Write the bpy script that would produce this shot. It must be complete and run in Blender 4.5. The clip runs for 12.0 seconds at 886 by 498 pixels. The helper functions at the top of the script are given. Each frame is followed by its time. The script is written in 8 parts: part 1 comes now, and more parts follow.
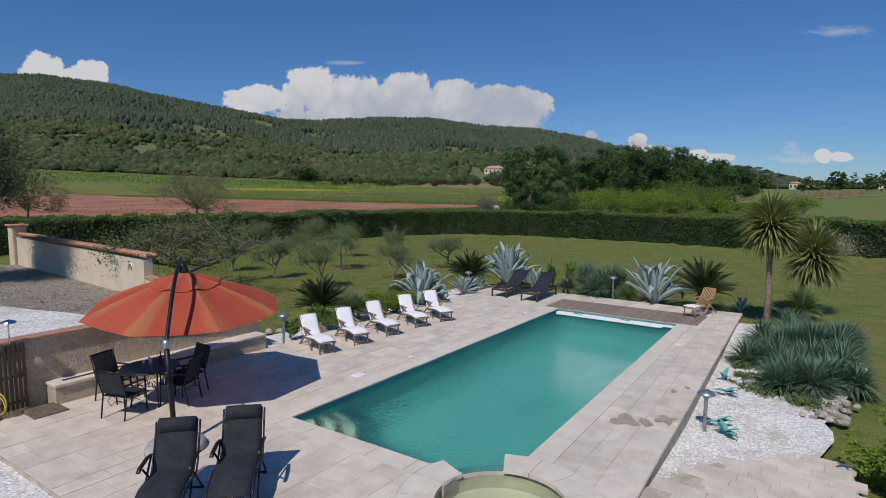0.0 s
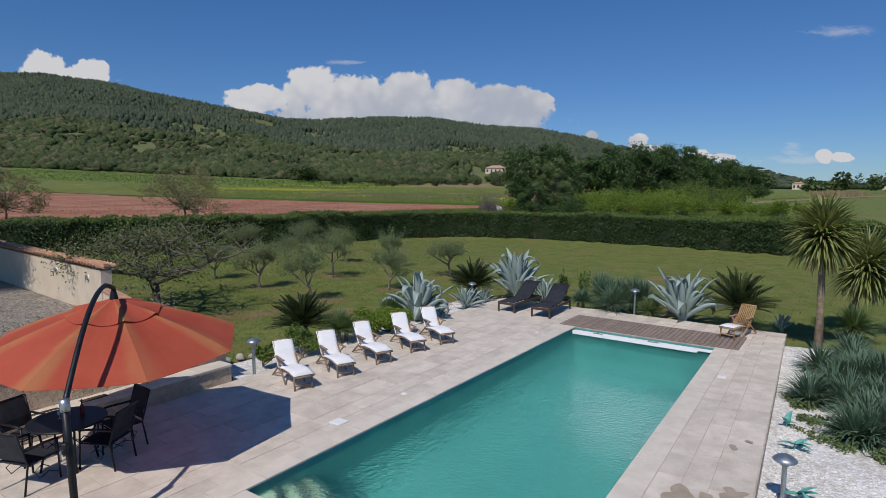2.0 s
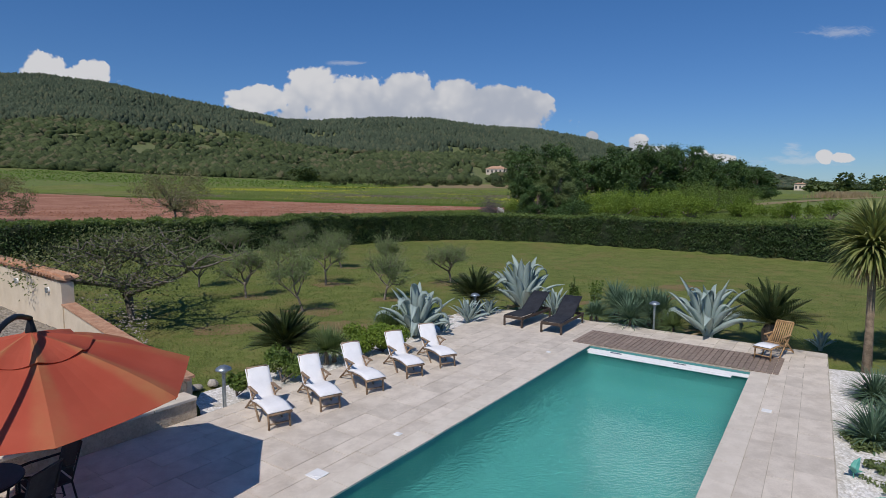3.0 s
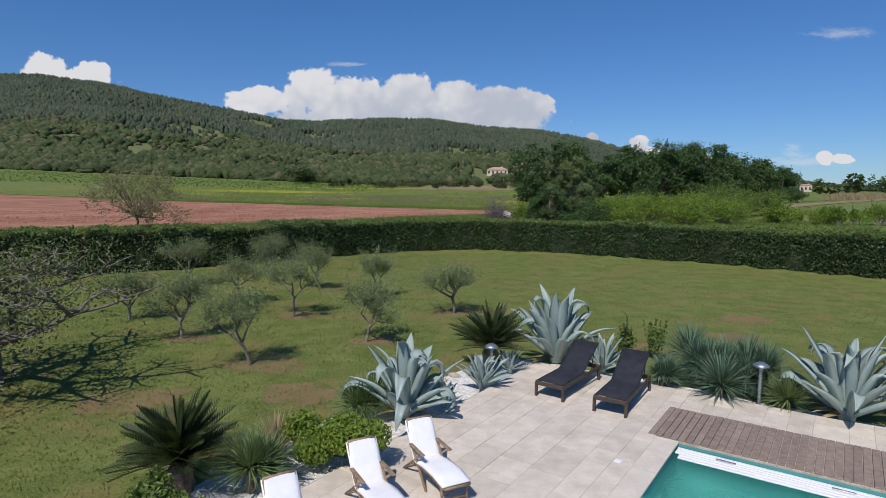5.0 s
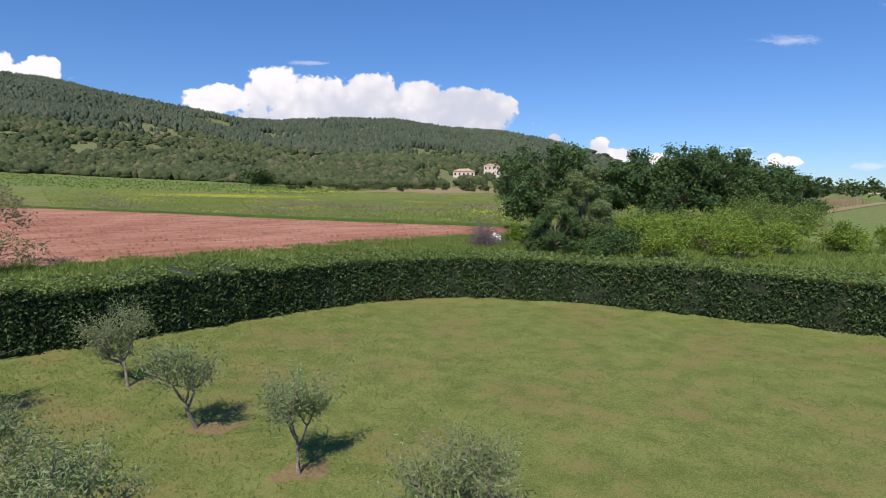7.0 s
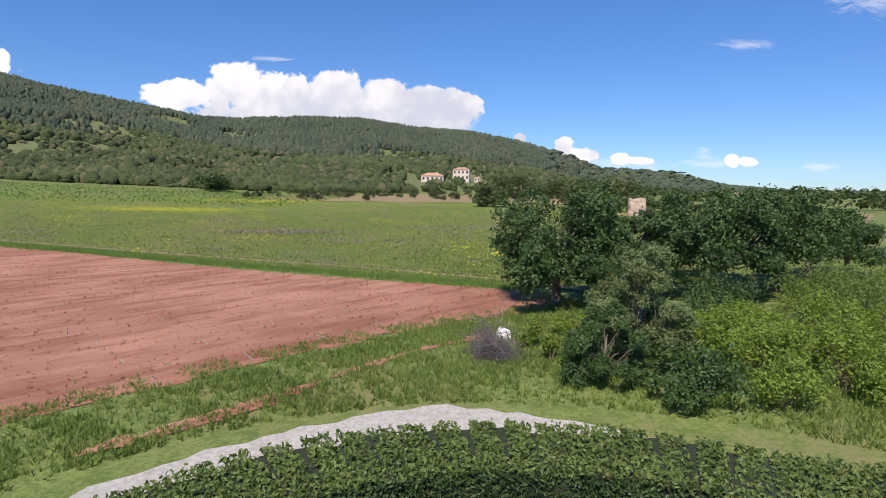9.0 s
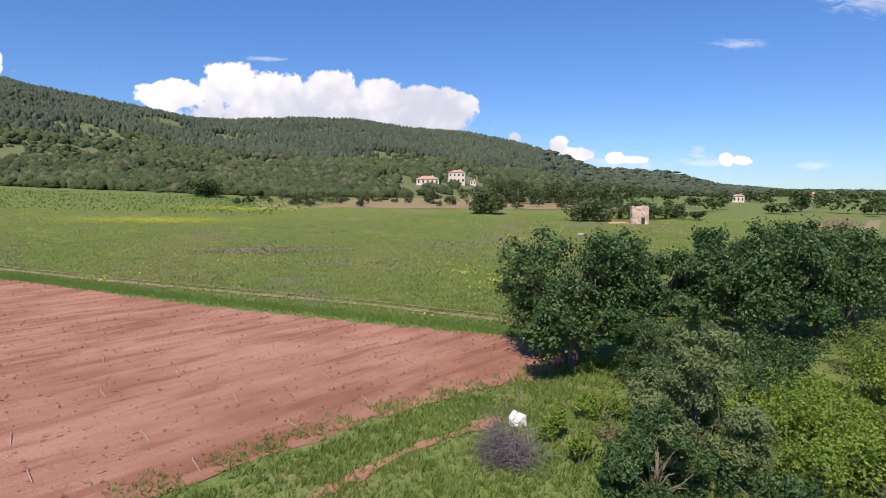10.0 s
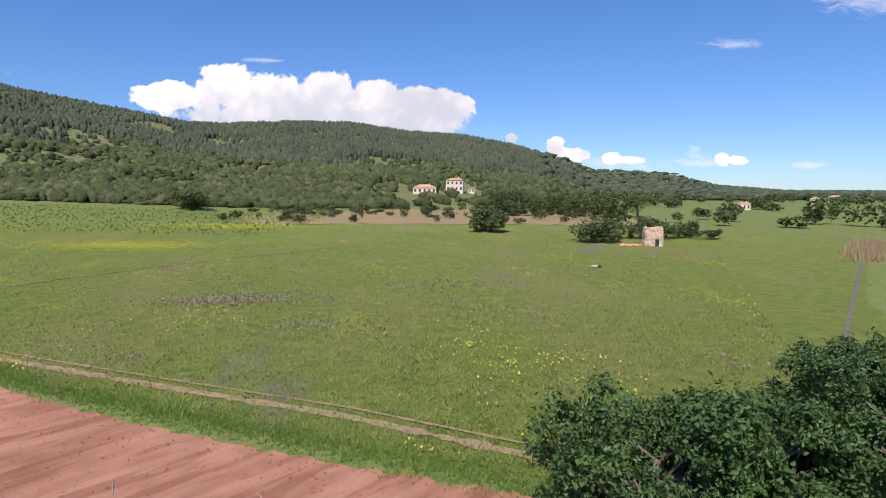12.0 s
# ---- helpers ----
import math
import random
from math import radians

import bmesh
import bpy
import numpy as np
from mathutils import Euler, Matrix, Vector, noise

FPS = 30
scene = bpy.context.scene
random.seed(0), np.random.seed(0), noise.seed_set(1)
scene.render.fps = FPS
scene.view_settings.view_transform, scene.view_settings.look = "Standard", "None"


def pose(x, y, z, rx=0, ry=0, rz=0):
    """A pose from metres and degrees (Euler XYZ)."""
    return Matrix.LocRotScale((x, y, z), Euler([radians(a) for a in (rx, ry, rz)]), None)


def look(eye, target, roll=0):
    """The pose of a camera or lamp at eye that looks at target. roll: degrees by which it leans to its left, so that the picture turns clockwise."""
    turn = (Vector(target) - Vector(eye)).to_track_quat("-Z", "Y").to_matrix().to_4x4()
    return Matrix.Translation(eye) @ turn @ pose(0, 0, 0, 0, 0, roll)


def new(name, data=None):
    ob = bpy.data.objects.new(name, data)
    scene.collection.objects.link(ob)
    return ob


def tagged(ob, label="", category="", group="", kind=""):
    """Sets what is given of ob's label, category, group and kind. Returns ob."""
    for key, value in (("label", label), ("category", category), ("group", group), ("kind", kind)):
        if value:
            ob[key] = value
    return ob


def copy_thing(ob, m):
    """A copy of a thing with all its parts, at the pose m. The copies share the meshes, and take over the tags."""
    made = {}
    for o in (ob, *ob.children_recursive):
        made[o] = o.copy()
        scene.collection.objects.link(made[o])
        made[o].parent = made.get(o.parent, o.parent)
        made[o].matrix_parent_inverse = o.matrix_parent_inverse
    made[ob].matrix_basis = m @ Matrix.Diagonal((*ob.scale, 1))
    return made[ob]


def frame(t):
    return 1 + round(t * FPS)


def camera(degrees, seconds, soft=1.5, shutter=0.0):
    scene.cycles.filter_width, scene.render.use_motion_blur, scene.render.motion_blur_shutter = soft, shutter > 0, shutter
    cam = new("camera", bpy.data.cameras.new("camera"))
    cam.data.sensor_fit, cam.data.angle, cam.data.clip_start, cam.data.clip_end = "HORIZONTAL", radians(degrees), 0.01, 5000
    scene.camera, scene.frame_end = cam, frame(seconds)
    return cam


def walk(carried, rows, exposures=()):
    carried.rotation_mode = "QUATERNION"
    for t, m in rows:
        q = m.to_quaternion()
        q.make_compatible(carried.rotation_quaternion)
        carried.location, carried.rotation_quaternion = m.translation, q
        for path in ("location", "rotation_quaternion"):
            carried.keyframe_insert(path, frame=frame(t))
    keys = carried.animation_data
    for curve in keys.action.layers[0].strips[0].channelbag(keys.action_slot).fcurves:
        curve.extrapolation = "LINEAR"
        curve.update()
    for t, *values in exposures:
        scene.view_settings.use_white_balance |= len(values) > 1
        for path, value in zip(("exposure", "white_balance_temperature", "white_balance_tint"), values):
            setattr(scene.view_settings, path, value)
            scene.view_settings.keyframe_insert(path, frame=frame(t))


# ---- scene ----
cam = camera(74.6, 12.0, 0.85)
PATH = [
    (0, (0.599, 0.721, 4.171), (0.607, 2.71, 3.961), 0.2),
    (0.5, (0.598, 1.131, 4.18), (0.606, 3.12, 3.97), 0.2),
    (1, (0.594, 1.743, 4.187), (0.602, 3.732, 3.977), 0.2),
    (1.5, (0.605, 2.401, 4.202), (0.612, 4.39, 3.992), 0.2),
    (2, (0.615, 3.209, 4.223), (0.621, 5.198, 4.012), 0.3),
    (2.5, (0.614, 4.023, 4.239), (0.62, 6.012, 4.03), 0.3),
    (3, (0.62, 5.017, 4.274), (0.625, 7.006, 4.065), 0.3),
    (5, (0.581, 10.907, 4.361), (0.585, 12.896, 4.156), 0.3),
    (5.5, (0.455, 13.433, 4.447), (0.461, 15.422, 4.241), 0.3),
    (6, (0.321, 16.455, 4.629), (0.347, 18.445, 4.424), 0.3),
    (6.5, (0.174, 19.6, 4.952), (0.246, 21.588, 4.747), 0.3),
    (7, (0.058, 23.28, 5.486), (0.184, 25.266, 5.283), 0.4),
    (9, (0.008, 37.636, 9.494), (0.249, 39.611, 9.287), 0.6),
    (9.5, (0.19, 40.513, 10.554), (0.441, 42.486, 10.345), 0.5),
    (10, (0.538, 43.618, 11.759), (0.794, 45.591, 11.551), 0.4),
    (10.5, (0.848, 46.556, 12.872), (1.107, 48.528, 12.665), 0.3),
    (11, (1.18, 49.649, 14.148), (1.441, 51.621, 13.942), 0.2),
    (11.5, (1.426, 52.577, 15.384), (1.69, 54.549, 15.177), 0.2),
    (12, (1.772, 55.901, 16.586), (2.038, 57.873, 16.381), 0.2),
]
walk(cam, [(t, look(eye, target, roll)) for t, eye, target, roll in PATH],
     exposures=[(0.0, -0.50, 6500, 13), (3.0, -0.46, 6500, 13), (5.5, -0.12, 6500, 13), (6.5, 0.15, 6700, 17), (9.0, 0.30, 6750, 18), (12.0, 0.33, 6850, 20)])

# ---- world, sun ----
SUN_DIR = Vector((-0.317, -0.727, 1.0)).normalized()
sun = new("sun", bpy.data.lights.new("sun", "SUN"))
sun.data.energy, sun.data.angle, sun.data.color = 4.4, radians(0.53), (1.0, 0.95, 0.88)
sun.matrix_world = look(SUN_DIR * 60, (0, 0, 0))


def node(nt, kind, inputs=None):
    n = nt.nodes.new(kind)
    for k, v in (inputs or {}).items():
        if isinstance(v, bpy.types.NodeSocket):
            nt.links.new(v, n.inputs[k])
        else:
            n.inputs[k].default_value = v
    return n


def mth(nt, op, a, b=0.0, c=None, clamp=False):
    n = nt.nodes.new("ShaderNodeMath")
    n.operation, n.use_clamp = op, clamp
    for i, v in enumerate((a, b) if c is None else (a, b, c)):
        if isinstance(v, bpy.types.NodeSocket):
            nt.links.new(v, n.inputs[i])
        else:
            n.inputs[i].default_value = v
    return n.outputs[0]


def mixc(nt, f, a, b):
    n = nt.nodes.new("ShaderNodeMix")
    n.data_type = "RGBA"
    for i, v in ((0, f), (6, a), (7, b)):
        if isinstance(v, bpy.types.NodeSocket):
            nt.links.new(v, n.inputs[i])
        else:
            n.inputs[i].default_value = v if i == 0 else (*v[:3], 1.0)
    return n.outputs[2]


def smooth(nt, v, lo, hi):
    n = node(nt, "ShaderNodeMapRange", {"Value": v, "From Min": lo, "From Max": hi})
    n.interpolation_type = "SMOOTHSTEP"
    return n.outputs[0]


def make_world():
    w = bpy.data.worlds.new("sky")
    scene.world = w
    w.use_nodes = True
    nt = w.node_tree
    nt.nodes.clear()
    sky = node(nt, "ShaderNodeTexSky")
    sky.sky_type, sky.sun_disc, sky.sun_elevation, sky.sun_rotation = "NISHITA", False, radians(51.6), radians(203.6)
    sky.altitude, sky.air_density, sky.dust_density, sky.ozone_density = 800.0, 1.0, 0.1, 3.5
    # a deep clear blue, paler and dimmer only near the horizon
    tint = nt.nodes.new("ShaderNodeMix")
    tint.data_type, tint.blend_type = "RGBA", "MULTIPLY"
    tint.inputs[0].default_value = 1.0
    up = node(nt, "ShaderNodeSeparateXYZ", {0: node(nt, "ShaderNodeTexCoord").outputs["Generated"]}).outputs[2]
    nt.links.new(sky.outputs[0], tint.inputs[6])
    nt.links.new(mixc(nt, smooth(nt, up, 0.0, 0.45), (0.44, 0.635, 0.89), (0.385, 0.745, 1.06)), tint.inputs[7])
    bg = node(nt, "ShaderNodeBackground", {"Color": tint.outputs[2], "Strength": SKY_STRENGTH})
    # cumulus banks low over the ridge: u is the azimuth, v the elevation, both as tangents
    tc = node(nt, "ShaderNodeTexCoord")
    s = node(nt, "ShaderNodeSeparateXYZ", {0: tc.outputs["Generated"]})
    yy = mth(nt, "MAXIMUM", s.outputs[1], 0.05)
    u, v = mth(nt, "DIVIDE", s.outputs[0], yy), mth(nt, "DIVIDE", s.outputs[2], yy)
    p = node(nt, "ShaderNodeCombineXYZ", {0: u, 1: v, 2: 0.0}).outputs[0]
    n1 = node(nt, "ShaderNodeTexNoise", {"Vector": p, "Scale": 34.0, "Detail": 8.0, "Roughness": 0.6}).outputs[0]
    n3 = node(nt, "ShaderNodeTexNoise", {"Vector": p, "Scale": 9.0, "Detail": 4.0, "Roughness": 0.55}).outputs[0]
    # billows: rounded cells of two sizes, their grid bent by the noise
    bent = node(nt, "ShaderNodeVectorMath", {0: p, 1: node(nt, "ShaderNodeVectorMath", {0: node(nt, "ShaderNodeTexNoise", {"Vector": p, "Scale": 20.0, "Detail": 3.0}).outputs[1], 1: (0.03, 0.03, 0.0)}).outputs[0]})
    bent.inputs[1].links[0].from_node.operation = "MULTIPLY"
    cells = []
    for size in (26.0, 62.0, 150.0):
        vor = node(nt, "ShaderNodeTexVoronoi", {"Vector": bent.outputs[0], "Scale": size})
        vor.feature = "SMOOTH_F1"
        cells.append(mth(nt, "SUBTRACT", 0.45, vor.outputs[0]))

    def cover(banks):
        total = None
        for cu, cv, ru, rv in banks:
            du = mth(nt, "POWER", mth(nt, "ABSOLUTE", mth(nt, "DIVIDE", mth(nt, "SUBTRACT", u, cu), ru)), 2.0)
            dv = mth(nt, "POWER", mth(nt, "ABSOLUTE", mth(nt, "DIVIDE", mth(nt, "SUBTRACT", v, cv), rv)), 2.0)
            e = mth(nt, "SUBTRACT", 1.0, mth(nt, "SQRT", mth(nt, "ADD", du, dv)))
            total = e if total is None else mth(nt, "MAXIMUM", total, e)
        return mth(nt, "MAXIMUM", total, -1.0)

    front = smooth(nt, s.outputs[1], 0.1, 0.3)
    bump = mth(nt, "ADD", mth(nt, "MULTIPLY", cells[0], 0.55), mth(nt, "ADD", mth(nt, "MULTIPLY", cells[1], 0.28), mth(nt, "ADD", mth(nt, "MULTIPLY", cells[2], 0.22), mth(nt, "MULTIPLY", mth(nt, "SUBTRACT", n1, 0.5), 0.6))))
    body = cover(CLOUDS)
    alpha = mth(nt, "MULTIPLY", smooth(nt, mth(nt, "ADD", body, bump), 0.03, 0.20), smooth(nt, body, -0.30, -0.10))
    drawn = node(nt, "ShaderNodeTexNoise", {"Vector": node(nt, "ShaderNodeMapping", {"Vector": bent.outputs[0], "Rotation": (0, 0, 0.1), "Scale": (1.0, 4.0, 1.0)}).outputs[0], "Scale": 24.0, "Detail": 6.0, "Roughness": 0.6}).outputs[0]
    haze = smooth(nt, mth(nt, "ADD", cover(WISPS), mth(nt, "MULTIPLY", mth(nt, "SUBTRACT", drawn, 0.5), 2.6)), -0.05, 1.0)
    alpha = mth(nt, "MULTIPLY", mth(nt, "MAXIMUM", alpha, mth(nt, "MULTIPLY", haze, 0.36)), front)
    # tops and sunward billows white, folds and the base a soft blue-grey
    lit = smooth(nt, mth(nt, "ADD", mth(nt, "ADD", mth(nt, "MULTIPLY", mth(nt, "SUBTRACT", mth(nt, "MAXIMUM", v, mth(nt, "MULTIPLY", u, 0.55)), 0.15), 7.0), mth(nt, "MULTIPLY", u, -0.7)),
                             mth(nt, "ADD", mth(nt, "MULTIPLY", mth(nt, "SUBTRACT", n3, 0.5), 1.6), mth(nt, "ADD", mth(nt, "MULTIPLY", cells[0], 0.9), mth(nt, "MULTIPLY", cells[1], 0.5)))), -0.5, 0.6)
    ccol = mixc(nt, lit, (0.56, 0.62, 0.72), (0.89, 0.91, 0.93))
    cb = node(nt, "ShaderNodeBackground", {"Color": ccol, "Strength": 0.94})
    mx = node(nt, "ShaderNodeMixShader", {0: alpha, 1: bg.outputs[0], 2: cb.outputs[0]})
    node(nt, "ShaderNodeOutputWorld", {0: mx.outputs[0]})


SKY_STRENGTH = 0.115
# centre and half size of each billow, as tangents of azimuth and elevation
CLOUDS = [(-0.31, 0.147, 0.056, 0.026), (-0.222, 0.162, 0.052, 0.040), (-0.15, 0.150, 0.07, 0.034), (-0.058, 0.158, 0.055, 0.038), (0.02, 0.154, 0.06, 0.034), (0.09, 0.147, 0.07, 0.030), (0.145, 0.142, 0.046, 0.022),
          (-0.06, 0.115, 0.26, 0.04), (0.06, 0.128, 0.13, 0.036), (0.135, 0.112, 0.032, 0.018), (-0.665, 0.192, 0.040, 0.030), (-0.588, 0.187, 0.036, 0.026), (-0.63, 0.178, 0.09, 0.02),
          (0.333, 0.074, 0.020, 0.017), (0.365, 0.062, 0.05, 0.013), (0.44, 0.055, 0.022, 0.011), (0.475, 0.053, 0.032, 0.008), (0.255, 0.088, 0.012, 0.009), (0.65, 0.056, 0.018, 0.012), (0.682, 0.055, 0.024, 0.009)]
WISPS = [(-0.165, 0.207, 0.045, 0.005), (0.665, 0.262, 0.06, 0.011), (0.93, 0.350, 0.13, 0.032), (0.595, 0.064, 0.02, 0.016), (0.63, 0.050, 0.09, 0.012), (0.44, 0.048, 0.12, 0.012), (0.83, 0.048, 0.05, 0.010)]
make_world()

# ---- materials ----
def base_mat(name):
    m = bpy.data.materials.new(name)
    m.use_nodes = True
    nt = m.node_tree
    nt.nodes.clear()
    b = nt.nodes.new("ShaderNodeBsdfPrincipled")
    o = nt.nodes.new("ShaderNodeOutputMaterial")
    nt.links.new(b.outputs[0], o.inputs[0])
    return m, nt, b, o


def noise_of(nt, vec, scale, detail=4.0, rough=0.6):
    return node(nt, "ShaderNodeTexNoise", {"Vector": vec, "Scale": scale, "Detail": detail, "Roughness": rough}).outputs[0]


def mat(name, c1, c2, scale=3.0, rough=0.7, bump=0.3, fine=40.0, metal=0.0, dirt=None, dirt_amount=0.3, vary=0.0, dist=0.01):
    """Two tones at a coarse scale, a fine grain, optional stains, random tone per object."""
    m, nt, b, o = base_mat(name)
    pos = node(nt, "ShaderNodeNewGeometry").outputs["Position"]
    n1, n2 = noise_of(nt, pos, scale), noise_of(nt, pos, fine, 3.0)
    f = smooth(nt, mth(nt, "ADD", mth(nt, "MULTIPLY", n1, 0.65), mth(nt, "MULTIPLY", n2, 0.35)), 0.36, 0.64)
    col = mixc(nt, f, c1, c2)
    if dirt:
        n3 = noise_of(nt, pos, scale * 0.45, 6.0, 0.7)
        col = mixc(nt, mth(nt, "MULTIPLY", smooth(nt, n3, 0.5, 0.72), dirt_amount), col, dirt)
    if vary:
        r = node(nt, "ShaderNodeObjectInfo").outputs["Random"]
        hsv = node(nt, "ShaderNodeHueSaturation", {"Color": col, "Value": mth(nt, "ADD", 1.0 - vary, mth(nt, "MULTIPLY", r, 2 * vary))})
        col = hsv.outputs[0]
    nt.links.new(col, b.inputs["Base Color"])
    b.inputs["Roughness"].default_value, b.inputs["Metallic"].default_value = rough, metal
    if bump:
        bp = node(nt, "ShaderNodeBump", {"Height": mth(nt, "ADD", n2, mth(nt, "MULTIPLY", n1, 0.6)), "Strength": bump, "Distance": dist})
        nt.links.new(bp.outputs[0], b.inputs["Normal"])
    return m


def leaf_mat(name, c1, c2, rough=0.5, trans=0.3, coarse=0.6, tint=None, amount=0.3, single=0.6):
    """Leaves: a tone for each leaf, slow drift over the crown, light through the blade."""
    m, nt, b, o = base_mat(name)
    g = node(nt, "ShaderNodeNewGeometry")
    n1 = noise_of(nt, g.outputs["Position"], coarse, 3.0)
    f = mth(nt, "ADD", mth(nt, "MULTIPLY", g.outputs["Random Per Island"], single), mth(nt, "MULTIPLY", smooth(nt, n1, 0.3, 0.7), 1.0 - single))
    col = mixc(nt, f, c1, c2)
    if tint:
        n3 = noise_of(nt, g.outputs["Position"], coarse * 2.3, 2.0)
        col = mixc(nt, mth(nt, "MULTIPLY", smooth(nt, n3, 0.56, 0.7), amount), col, tint)
    nt.links.new(col, b.inputs["Base Color"])
    b.inputs["Roughness"].default_value = rough
    b.inputs["Specular IOR Level"].default_value = 0.3
    t = node(nt, "ShaderNodeBsdfTranslucent", {"Color": mixc(nt, 0.35, col, (0.5, 0.6, 0.08))})
    mx = node(nt, "ShaderNodeMixShader", {0: trans, 1: b.outputs[0], 2: t.outputs[0]})
    nt.links.new(mx.outputs[0], o.inputs[0])
    return m


STONE = mat("limestone_paving", (0.57, 0.50, 0.415), (0.715, 0.64, 0.54), 2.6, 0.75, 0.4, 60, dirt=(0.43, 0.365, 0.29), dirt_amount=0.45, vary=0.075)
JOINT = mat("joint_mortar", (0.36, 0.31, 0.24), (0.56, 0.50, 0.41), 4.0, 0.9, 0.3)
COPING = mat("pool_coping_stone", (0.63, 0.56, 0.465), (0.73, 0.66, 0.56), 3.0, 0.7, 0.2, 60, dirt=(0.5, 0.44, 0.38), vary=0.03)
RENDERED = mat("roughcast_render", (0.52, 0.42, 0.305), (0.68, 0.57, 0.43), 8.0, 0.95, 1.0, 30, dirt=(0.30, 0.24, 0.18), dirt_amount=0.3, dist=0.06)
SMOOTH_RENDER = mat("cream_render", (0.62, 0.52, 0.38), (0.70, 0.60, 0.46), 1.5, 0.9, 0.3, 40, dirt=(0.45, 0.36, 0.26), dirt_amount=0.3)
TERRACOTTA = mat("terracotta", (0.42, 0.20, 0.11), (0.60, 0.36, 0.22), 6.0, 0.85, 0.4, 50, dirt=(0.32, 0.26, 0.2), dirt_amount=0.5, vary=0.15)
BRICKCAP = mat("brick_coping", (0.34, 0.17, 0.11), (0.48, 0.29, 0.2), 7.0, 0.9, 0.5, 50)


def gravel_mat(name, tones, stain, amount, size):
    """Loose pebbles: every stone its own tone, dark gaps between, dirty patches."""
    m, nt, b, o = base_mat(name)
    pos = node(nt, "ShaderNodeNewGeometry").outputs["Position"]
    vor = node(nt, "ShaderNodeTexVoronoi", {"Vector": pos, "Scale": 1.0 / size})
    r = node(nt, "ShaderNodeSeparateColor", {0: vor.outputs["Color"]}).outputs[0]
    col = mixc(nt, r, tones[0], tones[1])
    col = mixc(nt, mth(nt, "MULTIPLY", smooth(nt, vor.outputs["Distance"], 0.45, 0.8), 0.35), col, stain)
    n3 = noise_of(nt, pos, 1.6, 6.0, 0.7)
    col = mixc(nt, mth(nt, "MULTIPLY", smooth(nt, n3, 0.48, 0.68), amount), col, stain)
    nt.links.new(col, b.inputs["Base Color"])
    b.inputs["Roughness"].default_value = 0.9
    bp = node(nt, "ShaderNodeBump", {"Height": mth(nt, "SUBTRACT", 1.0, vor.outputs["Distance"]), "Strength": 0.55, "Distance": size * 0.6})
    nt.links.new(bp.outputs[0], b.inputs["Normal"])
    return m


WHITE_GRAVEL = gravel_mat("white_gravel", ((0.58, 0.56, 0.52), (0.92, 0.90, 0.87)), (0.38, 0.33, 0.24), 0.55, 0.045)
GREY_GRAVEL = gravel_mat("grey_gravel", ((0.15, 0.13, 0.105), (0.42, 0.37, 0.31)), (0.125, 0.11, 0.07), 0.6, 0.06)
BARK = mat("bark", (0.10, 0.08, 0.06), (0.22, 0.18, 0.14), 9.0, 0.95, 0.8, 40, dist=0.02)
OLIVE_BARK = mat("olive_bark", (0.15, 0.125, 0.095), (0.27, 0.235, 0.19), 9.0, 0.95, 0.8, 40, dist=0.02)
PALE_BARK = mat("pale_bark", (0.26, 0.22, 0.17), (0.42, 0.37, 0.3), 9.0, 0.95, 0.8, 40, dist=0.02)
TEAK = mat("weathered_teak", (0.20, 0.13, 0.08), (0.34, 0.24, 0.15), 14.0, 0.7, 0.3, 70)
NEW_TEAK = mat("honey_teak", (0.36, 0.21, 0.09), (0.50, 0.32, 0.16), 12.0, 0.6, 0.3, 70)
DECKWOOD = mat("grey_brown_deck_boards", (0.22, 0.165, 0.13), (0.32, 0.25, 0.20), 10.0, 0.8, 0.4, 60, dirt=(0.16, 0.12, 0.1), vary=0.12)
CUSHION = mat("white_cotton", (0.80, 0.80, 0.80), (0.86, 0.86, 0.86), 6.0, 0.9, 0.25, 120)
BLACK_CLOTH = mat("black_sling_cloth", (0.012, 0.014, 0.02), (0.025, 0.028, 0.036), 6.0, 0.85, 0.3, 200)
BLACK_METAL = mat("black_steel", (0.02, 0.02, 0.022), (0.035, 0.035, 0.04), 10.0, 0.45, 0.1, 60, metal=0.6)
DARK_WOOD = mat("dark_stained_wood", (0.045, 0.03, 0.022), (0.08, 0.055, 0.04), 12.0, 0.6, 0.2, 70)
GREY_METAL = mat("galvanised_metal", (0.32, 0.36, 0.38), (0.45, 0.5, 0.52), 9.0, 0.4, 0.1, 60, metal=0.8)
CHROME = mat("brushed_steel", (0.5, 0.5, 0.5), (0.62, 0.62, 0.62), 9.0, 0.25, 0.05, 60, metal=1.0)


